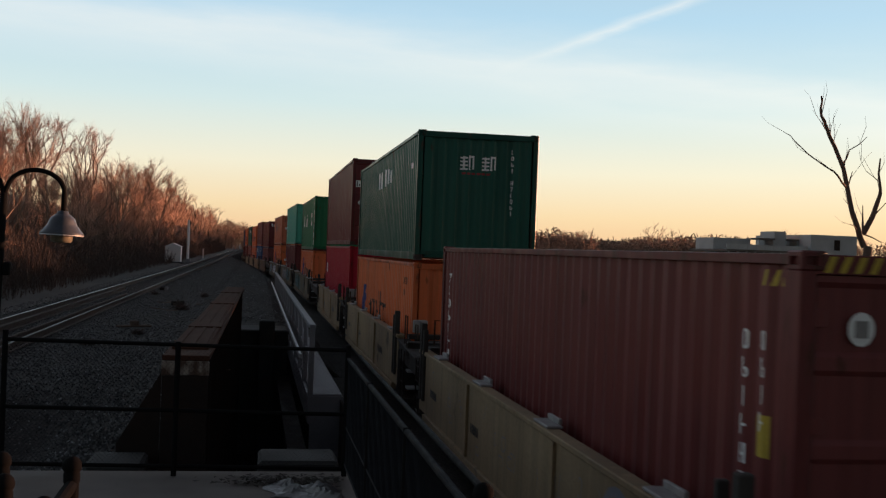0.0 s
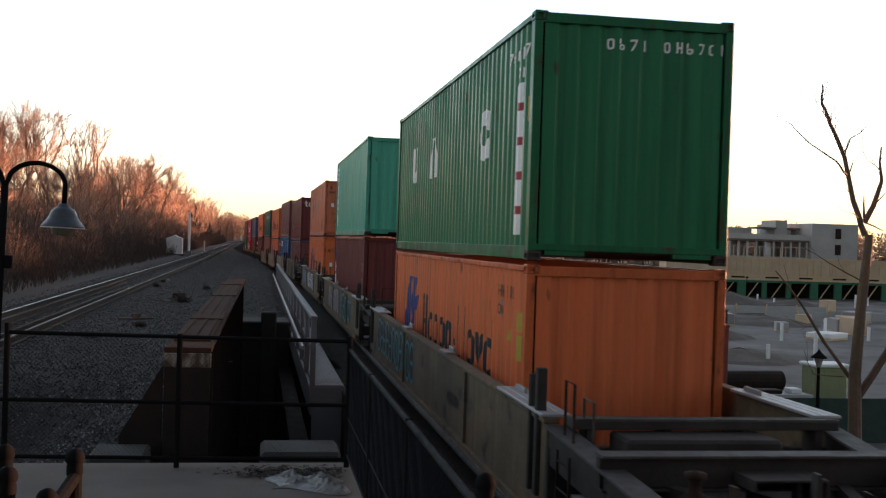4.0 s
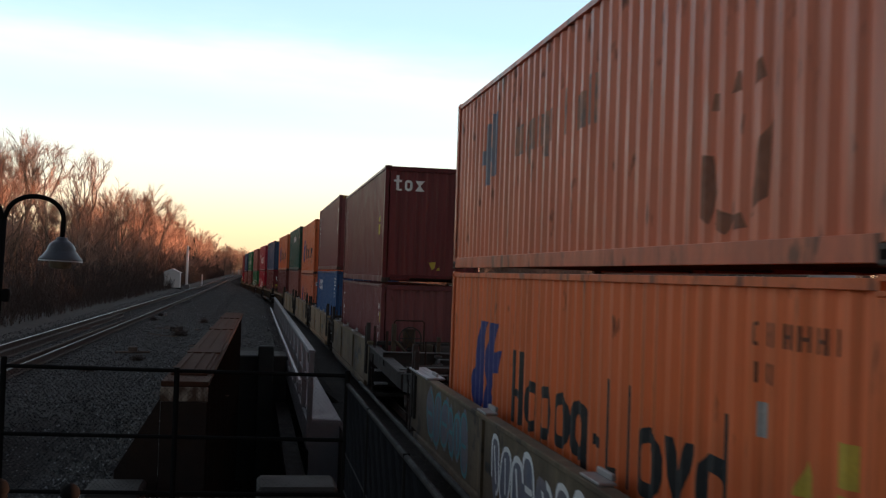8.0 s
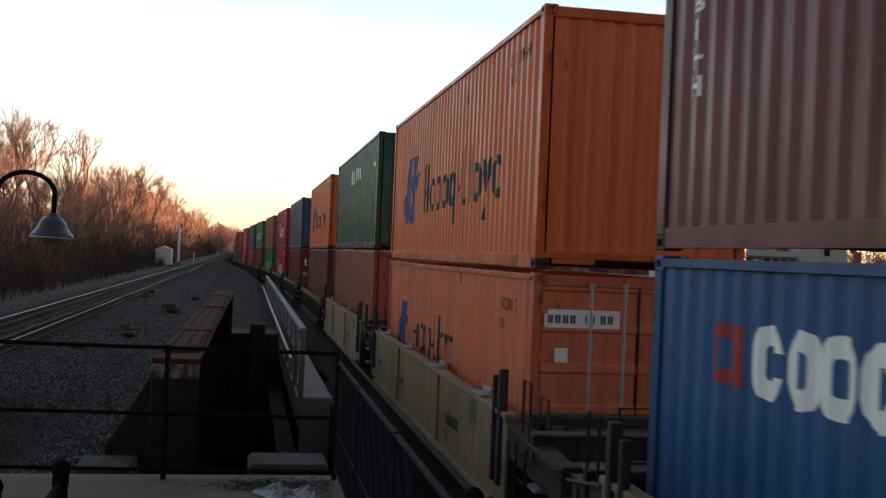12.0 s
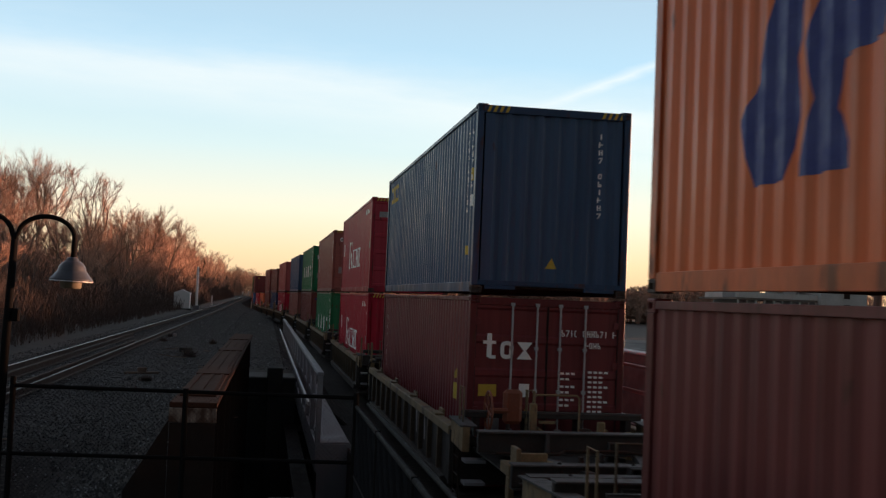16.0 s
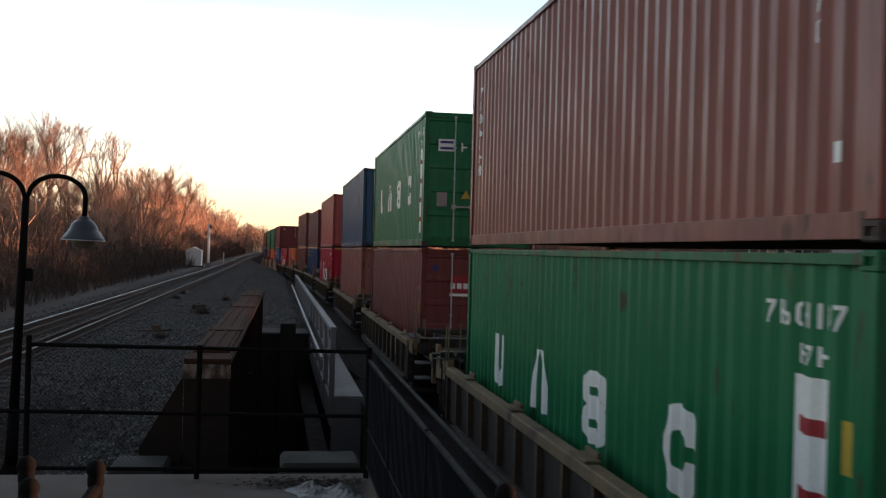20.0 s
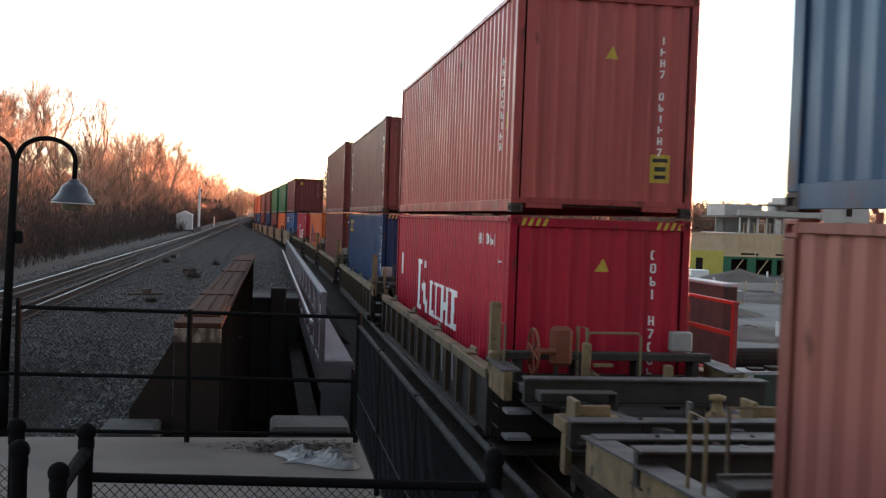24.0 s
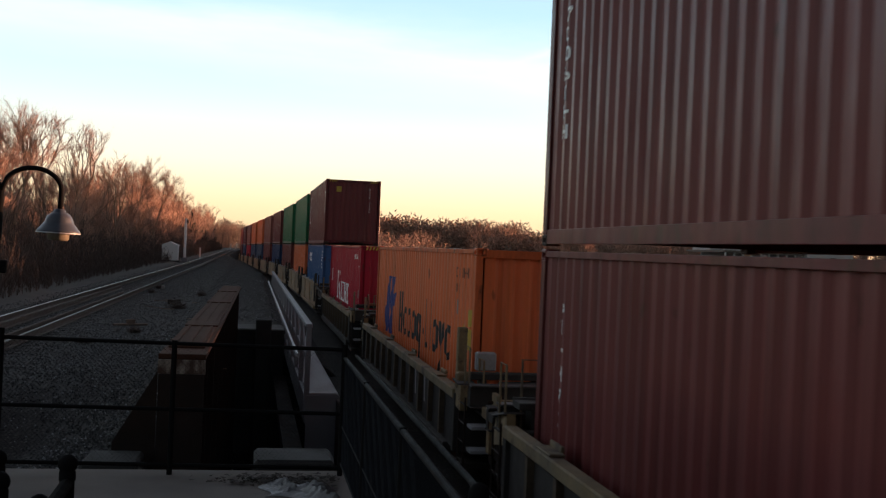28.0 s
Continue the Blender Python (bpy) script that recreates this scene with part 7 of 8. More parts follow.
def end_gear(ob, kind, s, y_in, lo, hi, hw, brake, fine):
    """What stands between the well and the next unit: beams, deck, rails, brake gear."""
    y_out = lo if s < 0 else hi
    part("draft_sill", boxes((-0.3, lo, 0.55, 0.3, hi, 0.98), bevel=0.012), CAR_GRIME, ob)
    part("bulkhead", boxes((-hw, y_in - 0.06, 0.42, hw, y_in + 0.06, 1.22), bevel=0.012), CAR_GRIME, ob)
    long_end = abs(y_out - y_in) > 0.8
    ya, yb = sorted((y_in + s * 0.02, y_in + s * 0.34))
    walk_plate = part("end_walkway", boxes((-1.34, ya, 1.44, 1.34, yb, 1.52), bevel=0.01), CAR_GRIME, ob)
    part("walkway_edge", boxes((-1.34, ya if s < 0 else yb - 0.03, 1.521, 1.34, ya + 0.03 if s < 0 else yb, 1.545)), DULL_STEEL, walk_plate)
    for x in (-1.15, -0.4, 0.4, 1.15) if fine else ():
        part("bracket", boxes((x - 0.04, ya + 0.03, 1.0, x + 0.04, yb - 0.03, 1.438)), CAR_GRIME, walk_plate)
    for k, (f, z) in enumerate(((0.50, 1.40), (0.93, 1.20))):
        y = y_in + (y_out - y_in) * f
        w = 1.42 - 0.12 * k
        beam = part("cross_beam", boxes((-w, y - 0.05, z - 0.26, w, y + 0.05, z), (-w, y - 0.12, z - 0.28, w, y + 0.12, z - 0.262), bevel=0.008), CAR_GRIME, ob)
        part("beam_flange", boxes((-w, y - 0.12, z + 0.002, w, y + 0.12, z + 0.022)), DULL_STEEL, beam)
    for sx in (-1, 1):
        stub = kind != "tan" and s < 0
        y_end = y_in + (y_out - y_in) * (0.28 if stub else 1.0)

        def slope(top, deep, x_in, x_out, wide):
            bm = bmesh.new()
            fall = 0.03 if stub else 0.24
            x_out = x_in if stub else x_out
            xa, xb = sorted((sx * x_in, sx * (x_in - wide)))
            xc, xd = sorted((sx * x_out, sx * (x_out - wide)))
            v = [bm.verts.new(p) for p in ((xa, y_in, top - deep), (xb, y_in, top - deep), (xb, y_in, top), (xa, y_in, top), (xc, y_end, top - fall - deep), (xd, y_end, top - fall - deep), (xd, y_end, top - fall), (xc, y_end, top - fall))]
            for q in ((0, 1, 2, 3), (7, 6, 5, 4), (0, 4, 5, 1), (1, 5, 6, 2), (2, 6, 7, 3), (3, 7, 4, 0)):
                bm.faces.new([v[k] for k in q])
            bmesh.ops.recalc_face_normals(bm, faces=bm.faces[:])
            return bm
        wing = part("wing", slope(1.40, 0.34, hw - 0.02, 1.30, 0.10), CAR_TAN if kind != "tan" else CAR_GRIME, ob)
        if stub:
            xa, xb = sorted((sx * 1.28, sx * 0.62))
            y = y_in + (y_out - y_in) * 0.80
            foot = part("corner_platform", boxes((xa, y - 0.24, 1.02, xb, y + 0.24, 1.16), (xa, y - 0.24, 0.62, xa + 0.08, y - 0.08, 1.019), bevel=0.012), CAR_TAN, ob)
            part("platform_bracket", boxes((xa + 0.1, y - 0.2, 1.161, xa + 0.16, y + 0.12, 1.36), (xa + 0.2, y + 0.05, 1.161, xb - 0.1, y + 0.11, 1.27), bevel=0.008), CAR_TAN, foot)
        part("wing_cap", slope(1.425, 0.022, hw + 0.02, 1.36, 0.24), DULL_STEEL, wing)
        bm = bmesh.new()
        prism(bm, [(sx * 0.3, y_out), (sx * 0.42, y_out), (sx * 1.3, y_in), (sx * 1.18, y_in)], "z", 1.05, 1.16)
        part("diagonal_beam", bm, DULL_STEEL if kind != "tan" else CAR_GRIME, ob)
    part("deck_plate", boxes((-1.22, lo + 0.1, 0.985, 1.22, hi - 0.1, 1.005)), CAR_GRIME, ob)
    if fine and long_end:
        clutter(ob, kind, s, y_in, y_out)
    trim, stock = (CAR_YELLOW, CAR_TAN) if kind != "tan" else (GEAR_BROWN, GEAR_TAN)
    gy = y_in + s * 0.35
    part("grab_iron", pipe(bmesh.new(), [(-1.42, gy, 1.15), (-1.42, gy, 1.90), (-1.42, gy + s * 0.28, 1.90), (-1.42, gy + s * 0.28, 1.15)], 0.014, 6), trim, ob)
    if kind == "tan":
        part("stake", boxes((-1.55, y_in - s * 0.25 - 0.05, 0.7, -1.45, y_in - s * 0.25 + 0.05, 1.95), bevel=0.01), CAR_GRIME, ob)
        part("stake", boxes((-1.55, y_in - s * 0.52 - 0.035, 0.7, -1.47, y_in - s * 0.52 + 0.035, 1.86), bevel=0.01), CAR_GRIME, ob)
    elif s < 0 and fine > 1:
        part("stake", boxes((-1.47, y_in - 0.02, 0.7, -1.34, y_in + 0.10, 2.12), bevel=0.015), CAR_TAN, ob)
        part("stake_cap", boxes((-1.50, y_in - 0.20, 1.30, -1.30, y_in - 0.025, 1.52), bevel=0.03), CAR_TAN, ob)
    part("ladder", ladder(gy + s * 0.15), DARK_STEEL, ob)
    part("coupling_hose", pipe(bmesh.new(), [(-0.5, y_out, 0.8), (-0.52, y_out + s * 0.08, 0.6), (-0.5, y_out + s * 0.12, 0.45)], 0.03, 6), DARK_STEEL, ob)
    if s < 0:
        y = y_in - 0.42
        x = 0.86 if brake else -1.24
        if fine > 1:
            part("tag_plate", boxes((x, y_in - 0.20, 1.546, x + 0.28, y_in - 0.05, 1.80), bevel=0.02), GREY_MARK, ob)
        for z in (0.55, 0.86):
            part("step", boxes((-1.42, y - 0.5, z, -1.12, y - 0.2, z + 0.04)), GALV, ob)
        if brake and kind != "tan":
            part("brake_wheel", side_wheel(-1.02, y - 0.05), SUNLIT_ORANGE, ob)
            part("brake_housing", boxes((-0.78, y + 0.0, 1.36, -0.50, y + 0.16, 1.86), bevel=0.05), SUNLIT_ORANGE, ob)
            part("brake_chain", tube(bmesh.new(), (-0.72, y + 0.02, 0.95), (-0.70, y + 0.05, 1.36), 0.03, sides=6), CAR_GRIME, ob)
            part("hand_rail", pipe(bmesh.new(), [(-0.40, y - 0.25, 0.95), (-0.40, y - 0.25, 1.78), (-0.36, y - 0.25, 1.82), (0.24, y - 0.25, 1.82), (0.28, y - 0.25, 1.78), (0.28, y - 0.25, 0.95)], 0.016, 8), trim, ob)
            part("hand_rail", pipe(bmesh.new(), [(-0.42, y + 0.1, 1.0), (-0.42, y + 0.1, 1.86), (-0.36, y - 0.1, 1.86), (-0.36, y - 0.1, 1.0)], 0.022, 8), trim, ob)
            for x, dy, top in ((-0.46, -0.32, 1.70), (0.42, -0.75, 1.50), (0.78, -0.9, 1.38)):
                part("post", boxes((x, y + dy, 0.90, x + 0.10, y + dy + 0.10, top), bevel=0.015), stock, ob)
            part("brace", tube(bmesh.new(), (-0.36, y - 0.3, 1.35), (0.12, y - 0.55, 0.98), 0.035, sides=6), stock, ob)
            part("lever", boxes((-0.34, y - 0.36, 1.42, -0.10, y - 0.33, 1.46)), trim, ob)
        elif brake:
            part("reservoir", tube(bmesh.new(), (0.05, y, 1.30), (0.95, y, 1.30), 0.17, sides=16), CAR_GRIME, ob)
            part("gear_bracket", boxes((0.95, y_out + 0.62, 1.16, 1.32, y_out + 0.95, 1.72), bevel=0.05), GEAR_BROWN, ob)
            part("gear_cover", boxes((1.0, y_out + 0.45, 1.35, 1.25, y_out + 0.618, 1.98), bevel=0.06), GEAR_BROWN, ob)
            part("gear_shaft", tube(bmesh.new(), (1.1, y_out + 0.2, 1.62), (1.1, y_out + 0.45, 1.62), 0.14, sides=14), GEAR_BROWN, ob)
            part("brake_wheel", brake_wheel(y), CAR_GRIME, ob)
            part("brake_housing", boxes((-0.72, y + 0.03, 1.40, -0.42, y + 0.16, 1.85), bevel=0.03), GEAR_TAN, ob)
            for x in (-0.05, 0.42):
                part("post", boxes((x, y - 0.95, 0.95, x + 0.09, y - 0.86, 1.72), bevel=0.012), stock, ob)
            part("valve_box", boxes((-0.30, y - 0.12, 1.16, 0.0, y + 0.14, 1.50), bevel=0.03), stock, ob)
            part("hand_rail", pipe(bmesh.new(), [(-0.98, y - 0.25, 1.15), (-0.98, y - 0.25, 2.02), (-0.94, y - 0.25, 2.06), (-0.30, y - 0.25, 2.06), (-0.26, y - 0.25, 2.02), (-0.26, y - 0.25, 1.15)], 0.016, 8), trim, ob)
            part("hand_rail", pipe(bmesh.new(), [(-1.15, y - 0.2, 1.15), (-1.15, y - 0.2, 1.80), (-1.15, y - 0.42, 1.80), (-1.15, y - 0.42, 1.15)], 0.016, 8), trim, ob)
            part("post", boxes((-1.04, y - 0.32, 0.95, -0.93, y - 0.21, 1.98), bevel=0.012), stock, ob)
            part("brace", tube(bmesh.new(), (-0.98, y - 0.3, 1.6), (-0.5, y - 0.3, 1.12), 0.035, sides=6), stock, ob)
        else:
            part("equipment_box", boxes((-0.95, y - 0.35, 1.01, 0.55, y + 0.2, 1.42), bevel=0.03), CAR_GRIME, ob)
            part("grab_bar", pipe(bmesh.new(), [(-1.2, y + 0.2, 1.15), (-1.2, y + 0.2, 1.72), (-1.2, y - 0.1, 1.72), (-1.2, y - 0.1, 1.15)], 0.014, 6), stock, ob)
    elif abs(y_out - y_in) > 0.8:
        y = y_in + 0.5
        part("hand_rail", pipe(bmesh.new(), [(-1.2, y, 1.15), (-1.2, y, 1.95), (-0.75, y, 1.95), (-0.75, y, 1.15)], 0.016, 8), trim, ob)
        part("post", boxes((-0.6, y - 0.06, 1.0, -0.48, y + 0.06, 1.85), bevel=0.012), stock, ob)
        part("tool_box", boxes((0.2, y - 0.2, 1.16, 0.85, y + 0.25, 1.55), bevel=0.03), stock, ob)


CAR_TAN = material("dusty_tan_paint", (0.33, 0.225, 0.11), rough=0.85, second=(0.11, 0.078, 0.045), scale=3.0, amount=0.9, grain=30, bump=0.2, rust=0.45, rust_scale=5.0, rust_colour=(0.045, 0.032, 0.025))
DULL_STEEL = material("worn_grey_steel", (0.115, 0.108, 0.104), rough=0.75, second=(0.04, 0.036, 0.034), scale=3.0, amount=0.9, grain=30, bump=0.2, rust=0.4, rust_scale=4.0, rust_colour=(0.05, 0.03, 0.022))
GEAR_TAN = material("oily_tan_paint", (0.125, 0.085, 0.05), rough=0.85, second=(0.04, 0.03, 0.023), scale=3.0, amount=0.95, grain=30, bump=0.2, rust=0.5, rust_scale=4.0, rust_colour=(0.04, 0.028, 0.022))
GEAR_BROWN = material("oily_brown_steel", (0.05, 0.028, 0.02), rough=0.85, second=(0.025, 0.016, 0.013), scale=5, grain=30, bump=0.3, gloss=0.2)
# brake gear: the low sun's orange is put into the colour
SUNLIT_ORANGE = material("sunlit_orange_steel", (0.26, 0.075, 0.035), rough=0.7, second=(0.15, 0.05, 0.03), scale=4, grain=40, bump=0.1)


def graffiti(ob, y0, y1, seed, mats):
    """Sprayed figures with thick outlines over a filled ground along a wagon's side, no writing."""
    r = random.Random(seed)
    x = -1.5045

    def sprayed(polys, lift, lean, mat):
        bm = bmesh.new()
        for q in polys:
            pts = [(a + lean * (b - 0.98), min(max(b, 0.52), 1.43)) for a, b in q]
            if max(p[1] for p in pts) - min(p[1] for p in pts) > 0.01:
                try:
                    bm.faces.new([bm.verts.new((x - lift, a, b)) for a, b in pts])
                except ValueError:
                    pass
        part("spray_paint", bm, mat, ob)
    y = y0
    while y < y1:
        w, h = r.uniform(0.42, 0.75), r.uniform(0.62, 0.84)
        z, lean, t = 0.98 - h / 2 + r.uniform(-0.05, 0.05), r.uniform(-0.3, 0.3), r.uniform(0.05, 0.085)
        fill = [[(y + w / 2 + w * 0.55 * math.cos(a), z + h / 2 + h * 0.54 * math.sin(a) * (1 + 0.15 * math.sin(3 * a + seed))) for a in np.linspace(0, math.tau, 18, endpoint=False)]]
        sprayed(fill, 0.0, lean, mats[1])
        cut = ((2,), (6,), (3, 4), (0, 1), ())[r.randrange(5)]
        sprayed(loop(y, z, w, h, t, cut), 0.002, lean, mats[0])
        sprayed([stroke(y + w * 0.3, z + h * 0.2, y + w * 0.55, z + h * 0.8, t)] if r.random() < 0.6 else [rect(y + w * 0.2, z + h * 0.45, w * 0.6, t)], 0.004, lean, mats[0])
        y += w * r.uniform(0.9, 1.1)


def scrawl(ob, y0, y1, seed, mat):
    """Thin chalk scrawls on a wagon's side."""
    r = random.Random(seed)
    bm = bmesh.new()
    for k in range(int((y1 - y0) * 3)):
        y, z = r.uniform(y0, y1), r.uniform(0.62, 1.2)
        for q in (loop(y, z, r.uniform(0.1, 0.3), r.uniform(0.1, 0.22), 0.012, ((2,), (0, 1), (5, 6))[k % 3]) if k % 2 else [stroke(y, z, y + r.uniform(-0.2, 0.3), z + r.uniform(0.1, 0.25), 0.014)]):
            bm.faces.new([bm.verts.new((-1.5045, a, b)) for a, b in q])
    tagged(part("chalk_scrawl", bm, mat, ob), kind="stuff")


def ladder(y):
    bm = bmesh.new()
    for d in (-0.2, 0.2):
        tube(bm, (-1.47, y + d, 0.35), (-1.47, y + d, 1.25), 0.013, sides=6)
    for z in (0.4, 0.65, 0.9, 1.15):
        tube(bm, (-1.47, y - 0.2, z), (-1.47, y + 0.2, z), 0.011, sides=6)
    return bm


def side_wheel(x, y):
    """A hand-brake wheel facing sideways."""
    bm = bmesh.new()
    pts = [(x, y + 0.28 * math.cos(a), 1.56 + 0.28 * math.sin(a)) for a in np.linspace(0, math.tau, 19)]
    pipe(bm, pts, 0.018, 6)
    for a in (0.3, 1.35, 2.4):
        tube(bm, (x, y + 0.28 * math.cos(a), 1.56 + 0.28 * math.sin(a)), (x, y - 0.28 * math.cos(a), 1.56 - 0.28 * math.sin(a)), 0.012, sides=5)
    tube(bm, (x, y, 1.56), (x + 0.28, y, 1.56), 0.04, sides=8)
    return bm


def brake_wheel(y):
    bm = bmesh.new()
    pts = [(-0.55 + 0.27 * math.cos(a), y, 1.62 + 0.27 * math.sin(a)) for a in np.linspace(0, math.tau, 19)]
    pipe(bm, pts, 0.016, 6)
    for a in (0, 1.05, 2.1):
        tube(bm, (-0.55 + 0.27 * math.cos(a), y, 1.62 + 0.27 * math.sin(a)), (-0.55 - 0.27 * math.cos(a), y, 1.62 - 0.27 * math.sin(a)), 0.012, sides=5)
    tube(bm, (-0.55, y + 0.1, 1.08), (-0.55, y + 0.1, 1.7), 0.05, sides=8)
    return bm


WHEEL_R = 0.46
WHEELS = []       # wheelset, its place along its wagon


def bogie(ob, y):
    bm = boxes((-1.12, y - 0.95, 0.48, -0.98, y + 0.95, 0.66), (0.98, y - 0.95, 0.48, 1.12, y + 0.95, 0.66), (-1.1, y - 0.2, 0.42, 1.1, y + 0.2, 0.78), (-1.14, y - 0.4, 0.25, -0.98, y + 0.4, 0.5), bevel=0.02)
    truck = part("bogie_frame", bm, DARK_STEEL, ob)
    for d in (-0.89, 0.89):
        bm = bmesh.new()
        for sx in (-1, 1):
            xs = sorted((sx * 0.70, sx * 0.83))
            tube(bm, (xs[0], 0, 0), (xs[1], 0, 0), WHEEL_R, sides=28)
            tube(bm, (sx * 0.62, 0, 0), (sx * 0.70, 0, 0), 0.48, sides=28)
        tube(bm, (-1.1, 0, 0), (1.1, 0, 0), 0.09, sides=12)
        WHEELS.append((part("wheelset", bm, RAIL_SIDE, truck, at=(0, y + d, WHEEL_R)), y + d))


HC, STD = 2.896, 2.591


def run(t):
    """Metres that the train has come by t seconds: a steady pace, a shade slower at the end."""
    return 11.65 * t - 0.01 * t * t / 28 - 0.06 * t ** 3 / 784


# place of the box's near end at the start, car kind, well length, lower box, upper box (colour, height, doors, marks)
UNITS = [
    (5.84, "tan", 12.6, ("brown", HC, 1, "code_side"), None),
    (21.43, "tan", 12.6, ("orange", STD, 0, "small_word"), ("dark_green", STD, 0, "two_blocks")),
    (36.66, "tan", 12.6, ("red", HC, 0, "plain"), ("maroon", HC, 1, "plain")),
    (58.9, "tan", 16.4, ("orange", STD, 0, "wide_word_mid"), ("green", HC, 0, "four_figures_mid")),
    (78.56, "tan", 16.4, ("maroon", HC, 0, "tall_code"), ("teal", HC, 0, "tall_word")),
    (98.03, "tan", 16.4, ("orange", HC, 1, "wide_word_mid"), ("faded_orange", STD, 1, "ghost_word")),
    (120.06, "tan", 12.6, ("dusky", STD, 0, "code_side"), ("maroon", HC, 0, "big_end_word")),
    (135.41, "tan", 12.6, ("blue", HC, 1, "white_word"), ("dusky", HC, 1, "code_side")),
    (151.17, "tan", 12.6, ("salmon", STD, 1, "small_word"), ("orange", HC, 0, "wide_word")),
    (166.48, "tan", 12.6, ("pink_brown", HC, 0, "plain"), ("dark_green", HC, 0, "two_blocks")),
    (182.37, "rib", 12.6, ("brown", HC, 0, "plain"), ("orange", HC, 0, "wide_word")),
    (202.34, "rib", 12.6, ("maroon", HC, 1, "big_end_word"), ("slate", HC, 0, "yellow_word")),
    (219.15, "rib", 12.6, ("red", HC, 0, "serif_word_mid"), ("rose", HC, 1, "serif_word")),
    (237.51, "rib", 12.6, ("green", HC, 0, "four_figures"), ("pink_brown", HC, 1, "code_side")),
    (255.5, "rib", 12.6, ("brown", HC, 1, "red_board"), ("green", HC, 1, "four_figures")),
    (272.35, "rib", 12.6, ("pink_brown", HC, 0, "plain"), ("slate", HC, 0, "plain")),
    (292.08, "rib", 12.6, ("red", HC, 0, "serif_word_mid"), ("faded_red", HC, 0, "tall_code")),
    (307.82, "rib", 12.6, ("navy", HC, 0, "yellow_word"), ("clay", STD, 0, "code_side")),
    (323.56, "rib", 12.6, ("brown", HC, 0, "big_end_word"), ("brown", HC, 1, "code_side")),
    (339.26, "rib", 12.6, ("orange", HC, 0, "wide_word_mid"), None),
    (356.0, "rib", 12.6, ("red", HC, 0, "serif_word_mid"), None),
    (373.0, "tan", 12.6, ("blue", HC, 0, "white_word"), ("maroon", HC, 0, "code_side")),
    (388.0, "tan", 12.6, ("orange", HC, 0, "plain"), ("green", HC, 0, "plain")),
    (404.0, "tan", 12.6, ("brown", HC, 0, "plain"), ("green", HC, 0, "plain")),
    (420.0, "tan", 12.6, ("navy", HC, 0, "plain"), ("maroon", HC, 0, "plain")),
    (436.0, "tan", 12.6, ("brown", HC, 0, "plain"), ("pink_brown", HC, 0, "plain")),
    (452.0, "tan", 12.6, ("slate", HC, 0, "plain"), ("orange", HC, 0, "plain")),
    (468.0, "tan", 12.6, ("slate", HC, 0, "plain"), ("orange", HC, 0, "plain")),
]
rng = random.Random(7)
while len(UNITS) < 42:
    lows = [("brown", HC, 0, "plain"), ("orange", HC, 0, "plain"), ("red", HC, 0, "plain"), ("navy", HC, 0, "plain")]
    ups = [("maroon", HC, 0, "plain"), ("pink_brown", HC, 0, "plain"), ("orange", HC, 0, "plain"), ("green", HC, 0, "plain"), ("faded_red", HC, 0, "plain")]
    UNITS.append((UNITS[-1][0] + 16.0, "tan", 12.6, rng.choice(lows), rng.choice(ups)))

COLOUR_WORDS = {"green": "green", "dark_green": "dark green", "teal": "pale teal", "orange": "orange", "faded_orange": "faded rust-stained orange", "salmon": "chalky salmon orange", "maroon": "dark maroon", "dusky": "dusky faded maroon",
                "brown": "reddish brown", "pink_brown": "chalky faded brown", "clay": "dull clay brown", "red": "bright red", "faded_red": "sun-faded red", "rose": "rosy red", "blue": "blue", "navy": "navy blue", "slate": "slate blue"}
MOVING = []       # thing, height, place of its middle at the start


def place_container(spec, z, s):
    if spec not in TEMPLATE:
        colour, h, doors, style = spec
        label = "%s corrugated steel shipping container with %s" % (COLOUR_WORDS[colour], "barred doors" if doors else "painted markings")
        ob = TEMPLATE[spec] = container(colour, h, doors, style, label)
    else:
        ob = copy_thing(TEMPLATE[spec], pose(0, 0, 0))
    MOVING.append((ob, z, s))


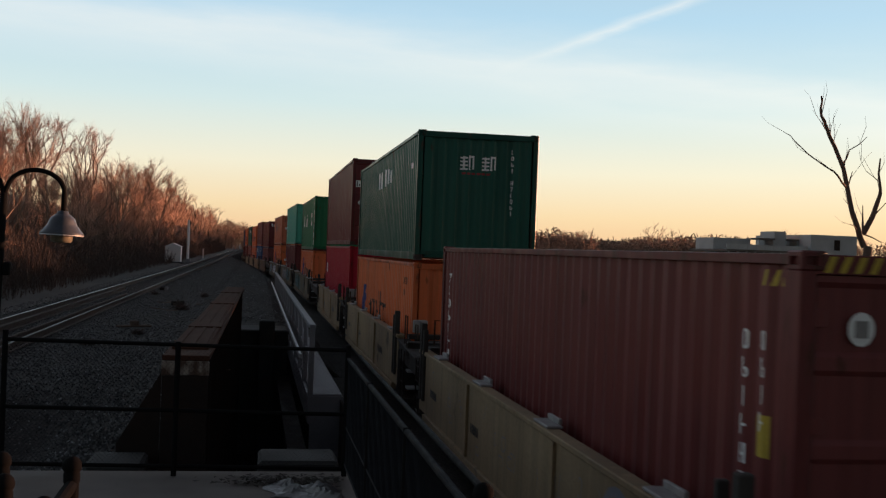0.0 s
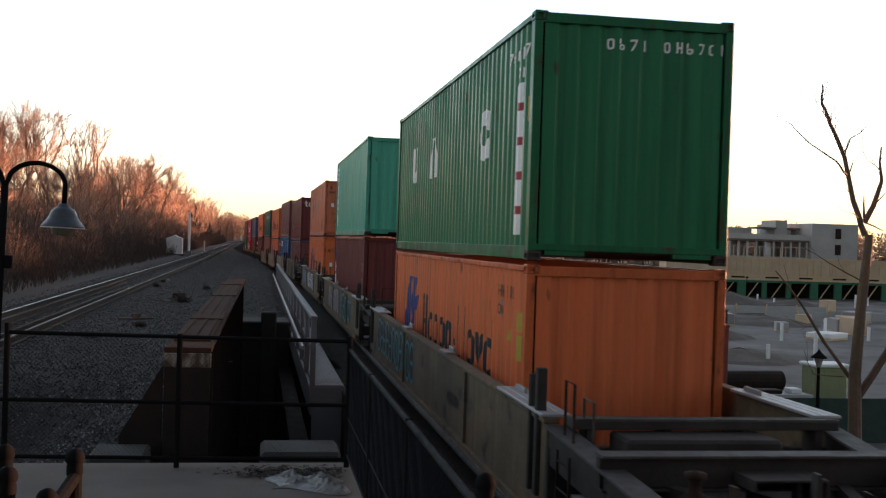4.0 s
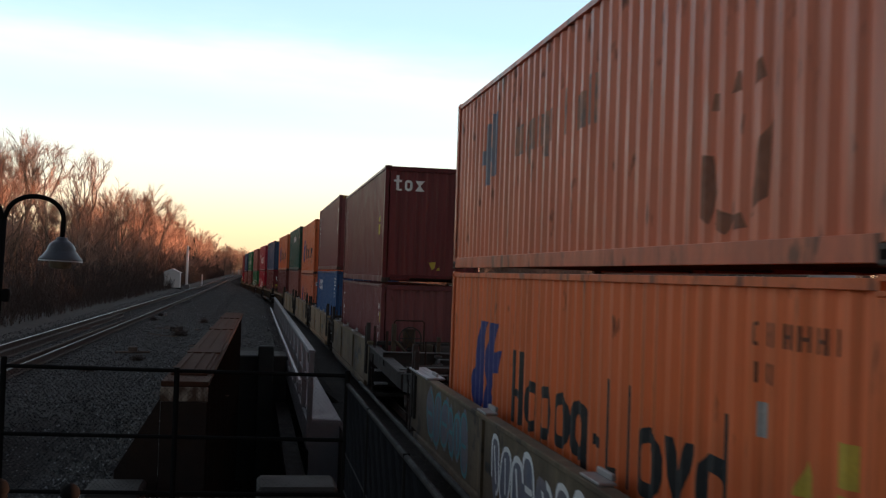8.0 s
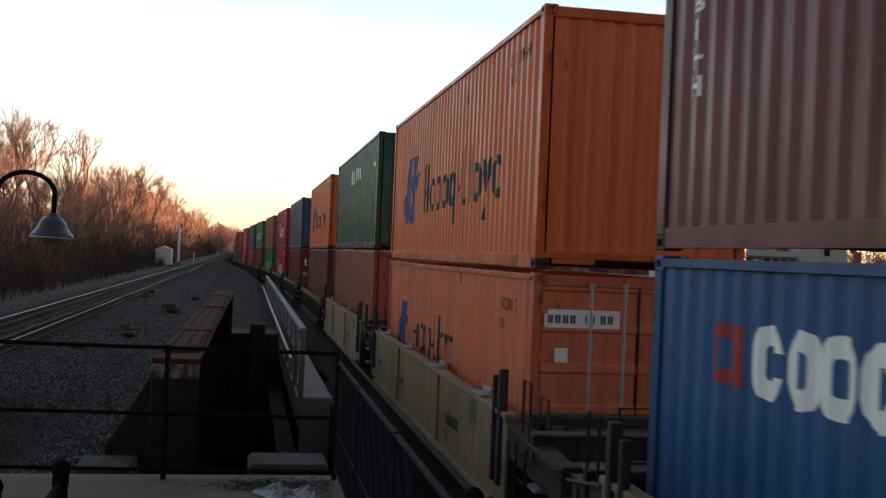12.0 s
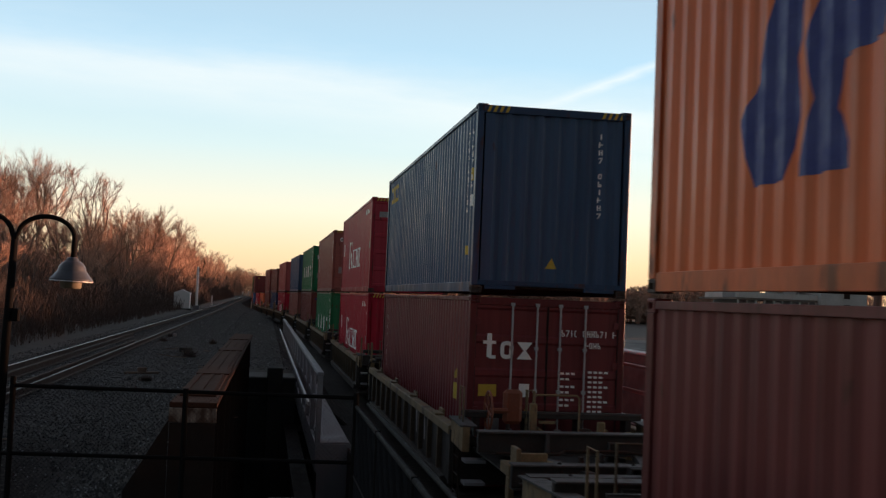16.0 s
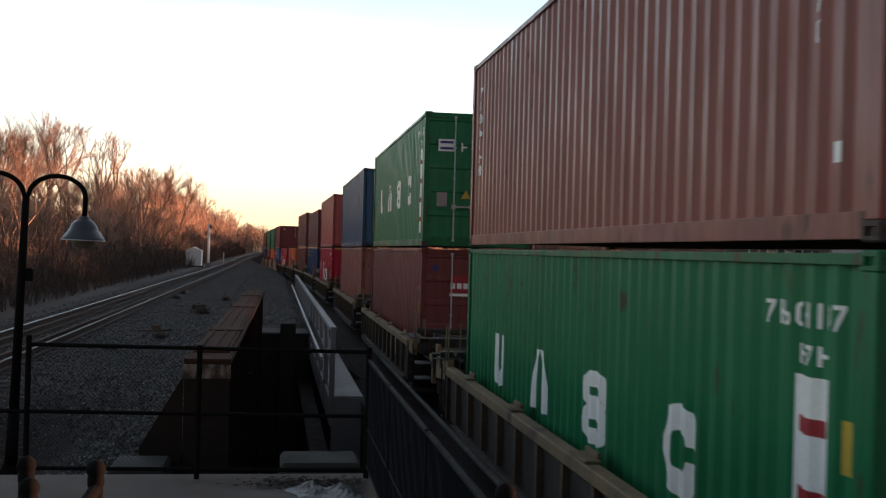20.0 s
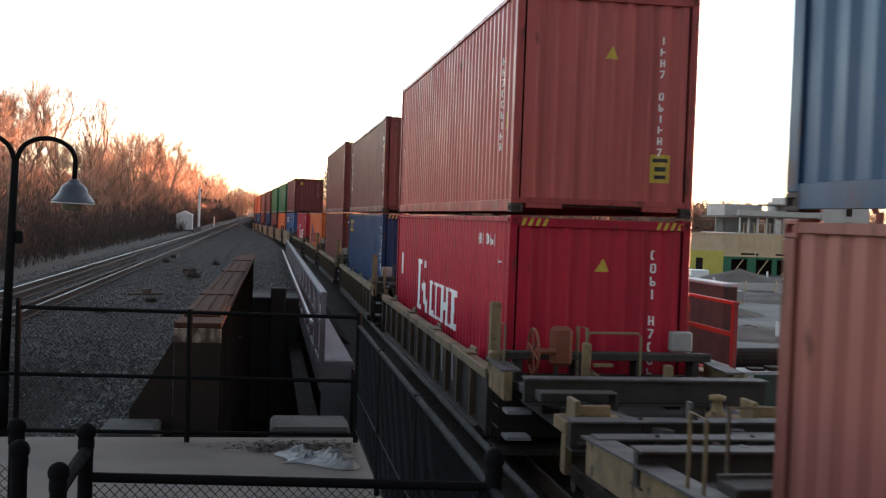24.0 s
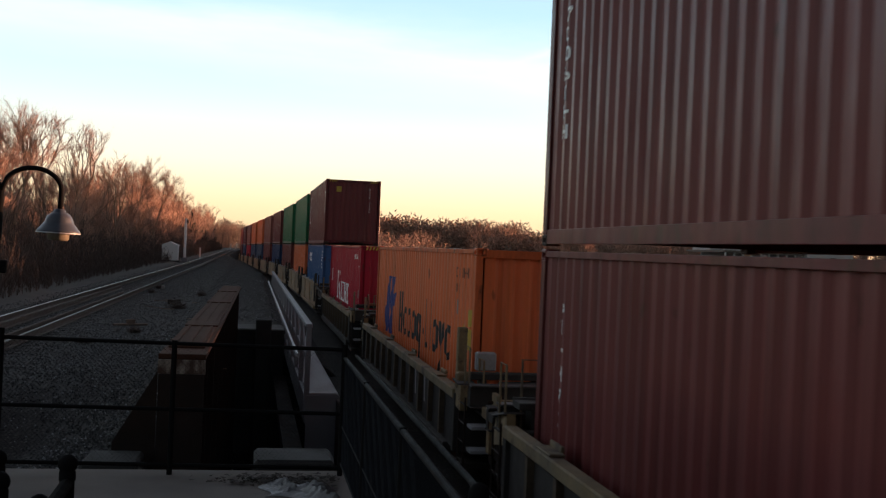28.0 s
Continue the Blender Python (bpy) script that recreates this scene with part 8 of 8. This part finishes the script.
CARS = {}
for i, (s, kind, well, low, upper) in enumerate(UNITS):
    before = s - UNITS[i - 1][0] - LEN if i else 2.6
    after = UNITS[i + 1][0] - s - LEN if i + 1 < len(UNITS) else 3.0
    brake = i in (6, 11, 16, 20)
    fine = 2 if i in (1, 2, 16, 17, 18, 19) else 1 if i < 20 else 0
    dirty = well > 13 or i == 6
    key = (kind, round(before, 1), round(after, 1), well, brake, fine, dirty)
    if key in CARS and i > 5:
        car = copy_thing(CARS[key], pose(0, 0, 0))
        WHEELS += [(o, o.location.y) for o in car.children_recursive if o.name.startswith("wheelset")]
    else:
        car = CARS[key] = well_car(kind, before / 2, after / 2, well, brake, fine, dirty)
    if i in (0, 1, 2, 6, 7, 8):
        scrawl(car, -5.5, 5.0, 60 + i, BLACK_MARK if i % 2 else SLATE_MARK)
    if i == 0:
        graffiti(car, -5.8, -4.2, 12, (SLATE_MARK, TAN))
    if i == 3:
        graffiti(car, 0.8, 6.3, 3, (TEAL_MARK, CAR_GRIME))
    if i == 4:
        graffiti(car, -5.5, -1.5, 4, (TEAL_MARK, CAR_GRIME))
        graffiti(car, -0.5, 4.5, 5, (GREY_MARK, SLATE_MARK))
    if i == 5:
        graffiti(car, -3.5, 1.5, 6, (WHITE, SLATE_MARK))
        graffiti(car, 3.0, 6.0, 8, (TEAL_MARK, SLATE_MARK))
    MOVING.append((car, 0.0, s + HALF_L))
    floor = 0.42 if i == 8 else 0.34 if well > 13 or i == 0 else 0.325
    place_container(low, floor, s + HALF_L)
    if upper:
        place_container(upper, floor + low[1] + 0.04, s + HALF_L)

# ------------------------------------------------------------------ timber ties of the left-hand track
def ties():
    track = tagged(new("left_track"), "weathered timber ties bedded in ballast", "railway track", kind="structure")
    me = None
    for k in range(230):
        y = 6.0 + k * 0.56
        if me is None:
            ob = part("tie", boxes((-1.3, -0.115, -0.15, 1.3, 0.115, 0.0), bevel=0.012), TIMBER, track)
            me = ob.data
        else:
            ob = part("tie", me, TIMBER, track)
        ob.location = (LEFT_X + drift(y) + random.uniform(-0.03, 0.03), y, LEFT_Z - 0.184)
        ob.rotation_euler = (0, 0, radians(random.uniform(-0.6, 0.6)))


ties()

# ------------------------------------------------------------------ motion
def motions():
    """The train comes towards the platform at an even pace and passes on the right; its wheels roll."""
    for ob, z, s in MOVING:
        rows = []
        for t in range(0, 29, 2):
            y = s - run(t)
            rows.append((t, pose(TRAIN_X + bend(y), y, z + dip(y), 0, 0, -turn(y))))
        walk(ob, rows)
    times = [k / 15 for k in range(28 * 15 + 1)]
    for ob, y in WHEELS:
        walk(ob, [(t, pose(0, y, WHEEL_R, math.degrees(run(t) / WHEEL_R), 0, 0)) for t in times])


motions()
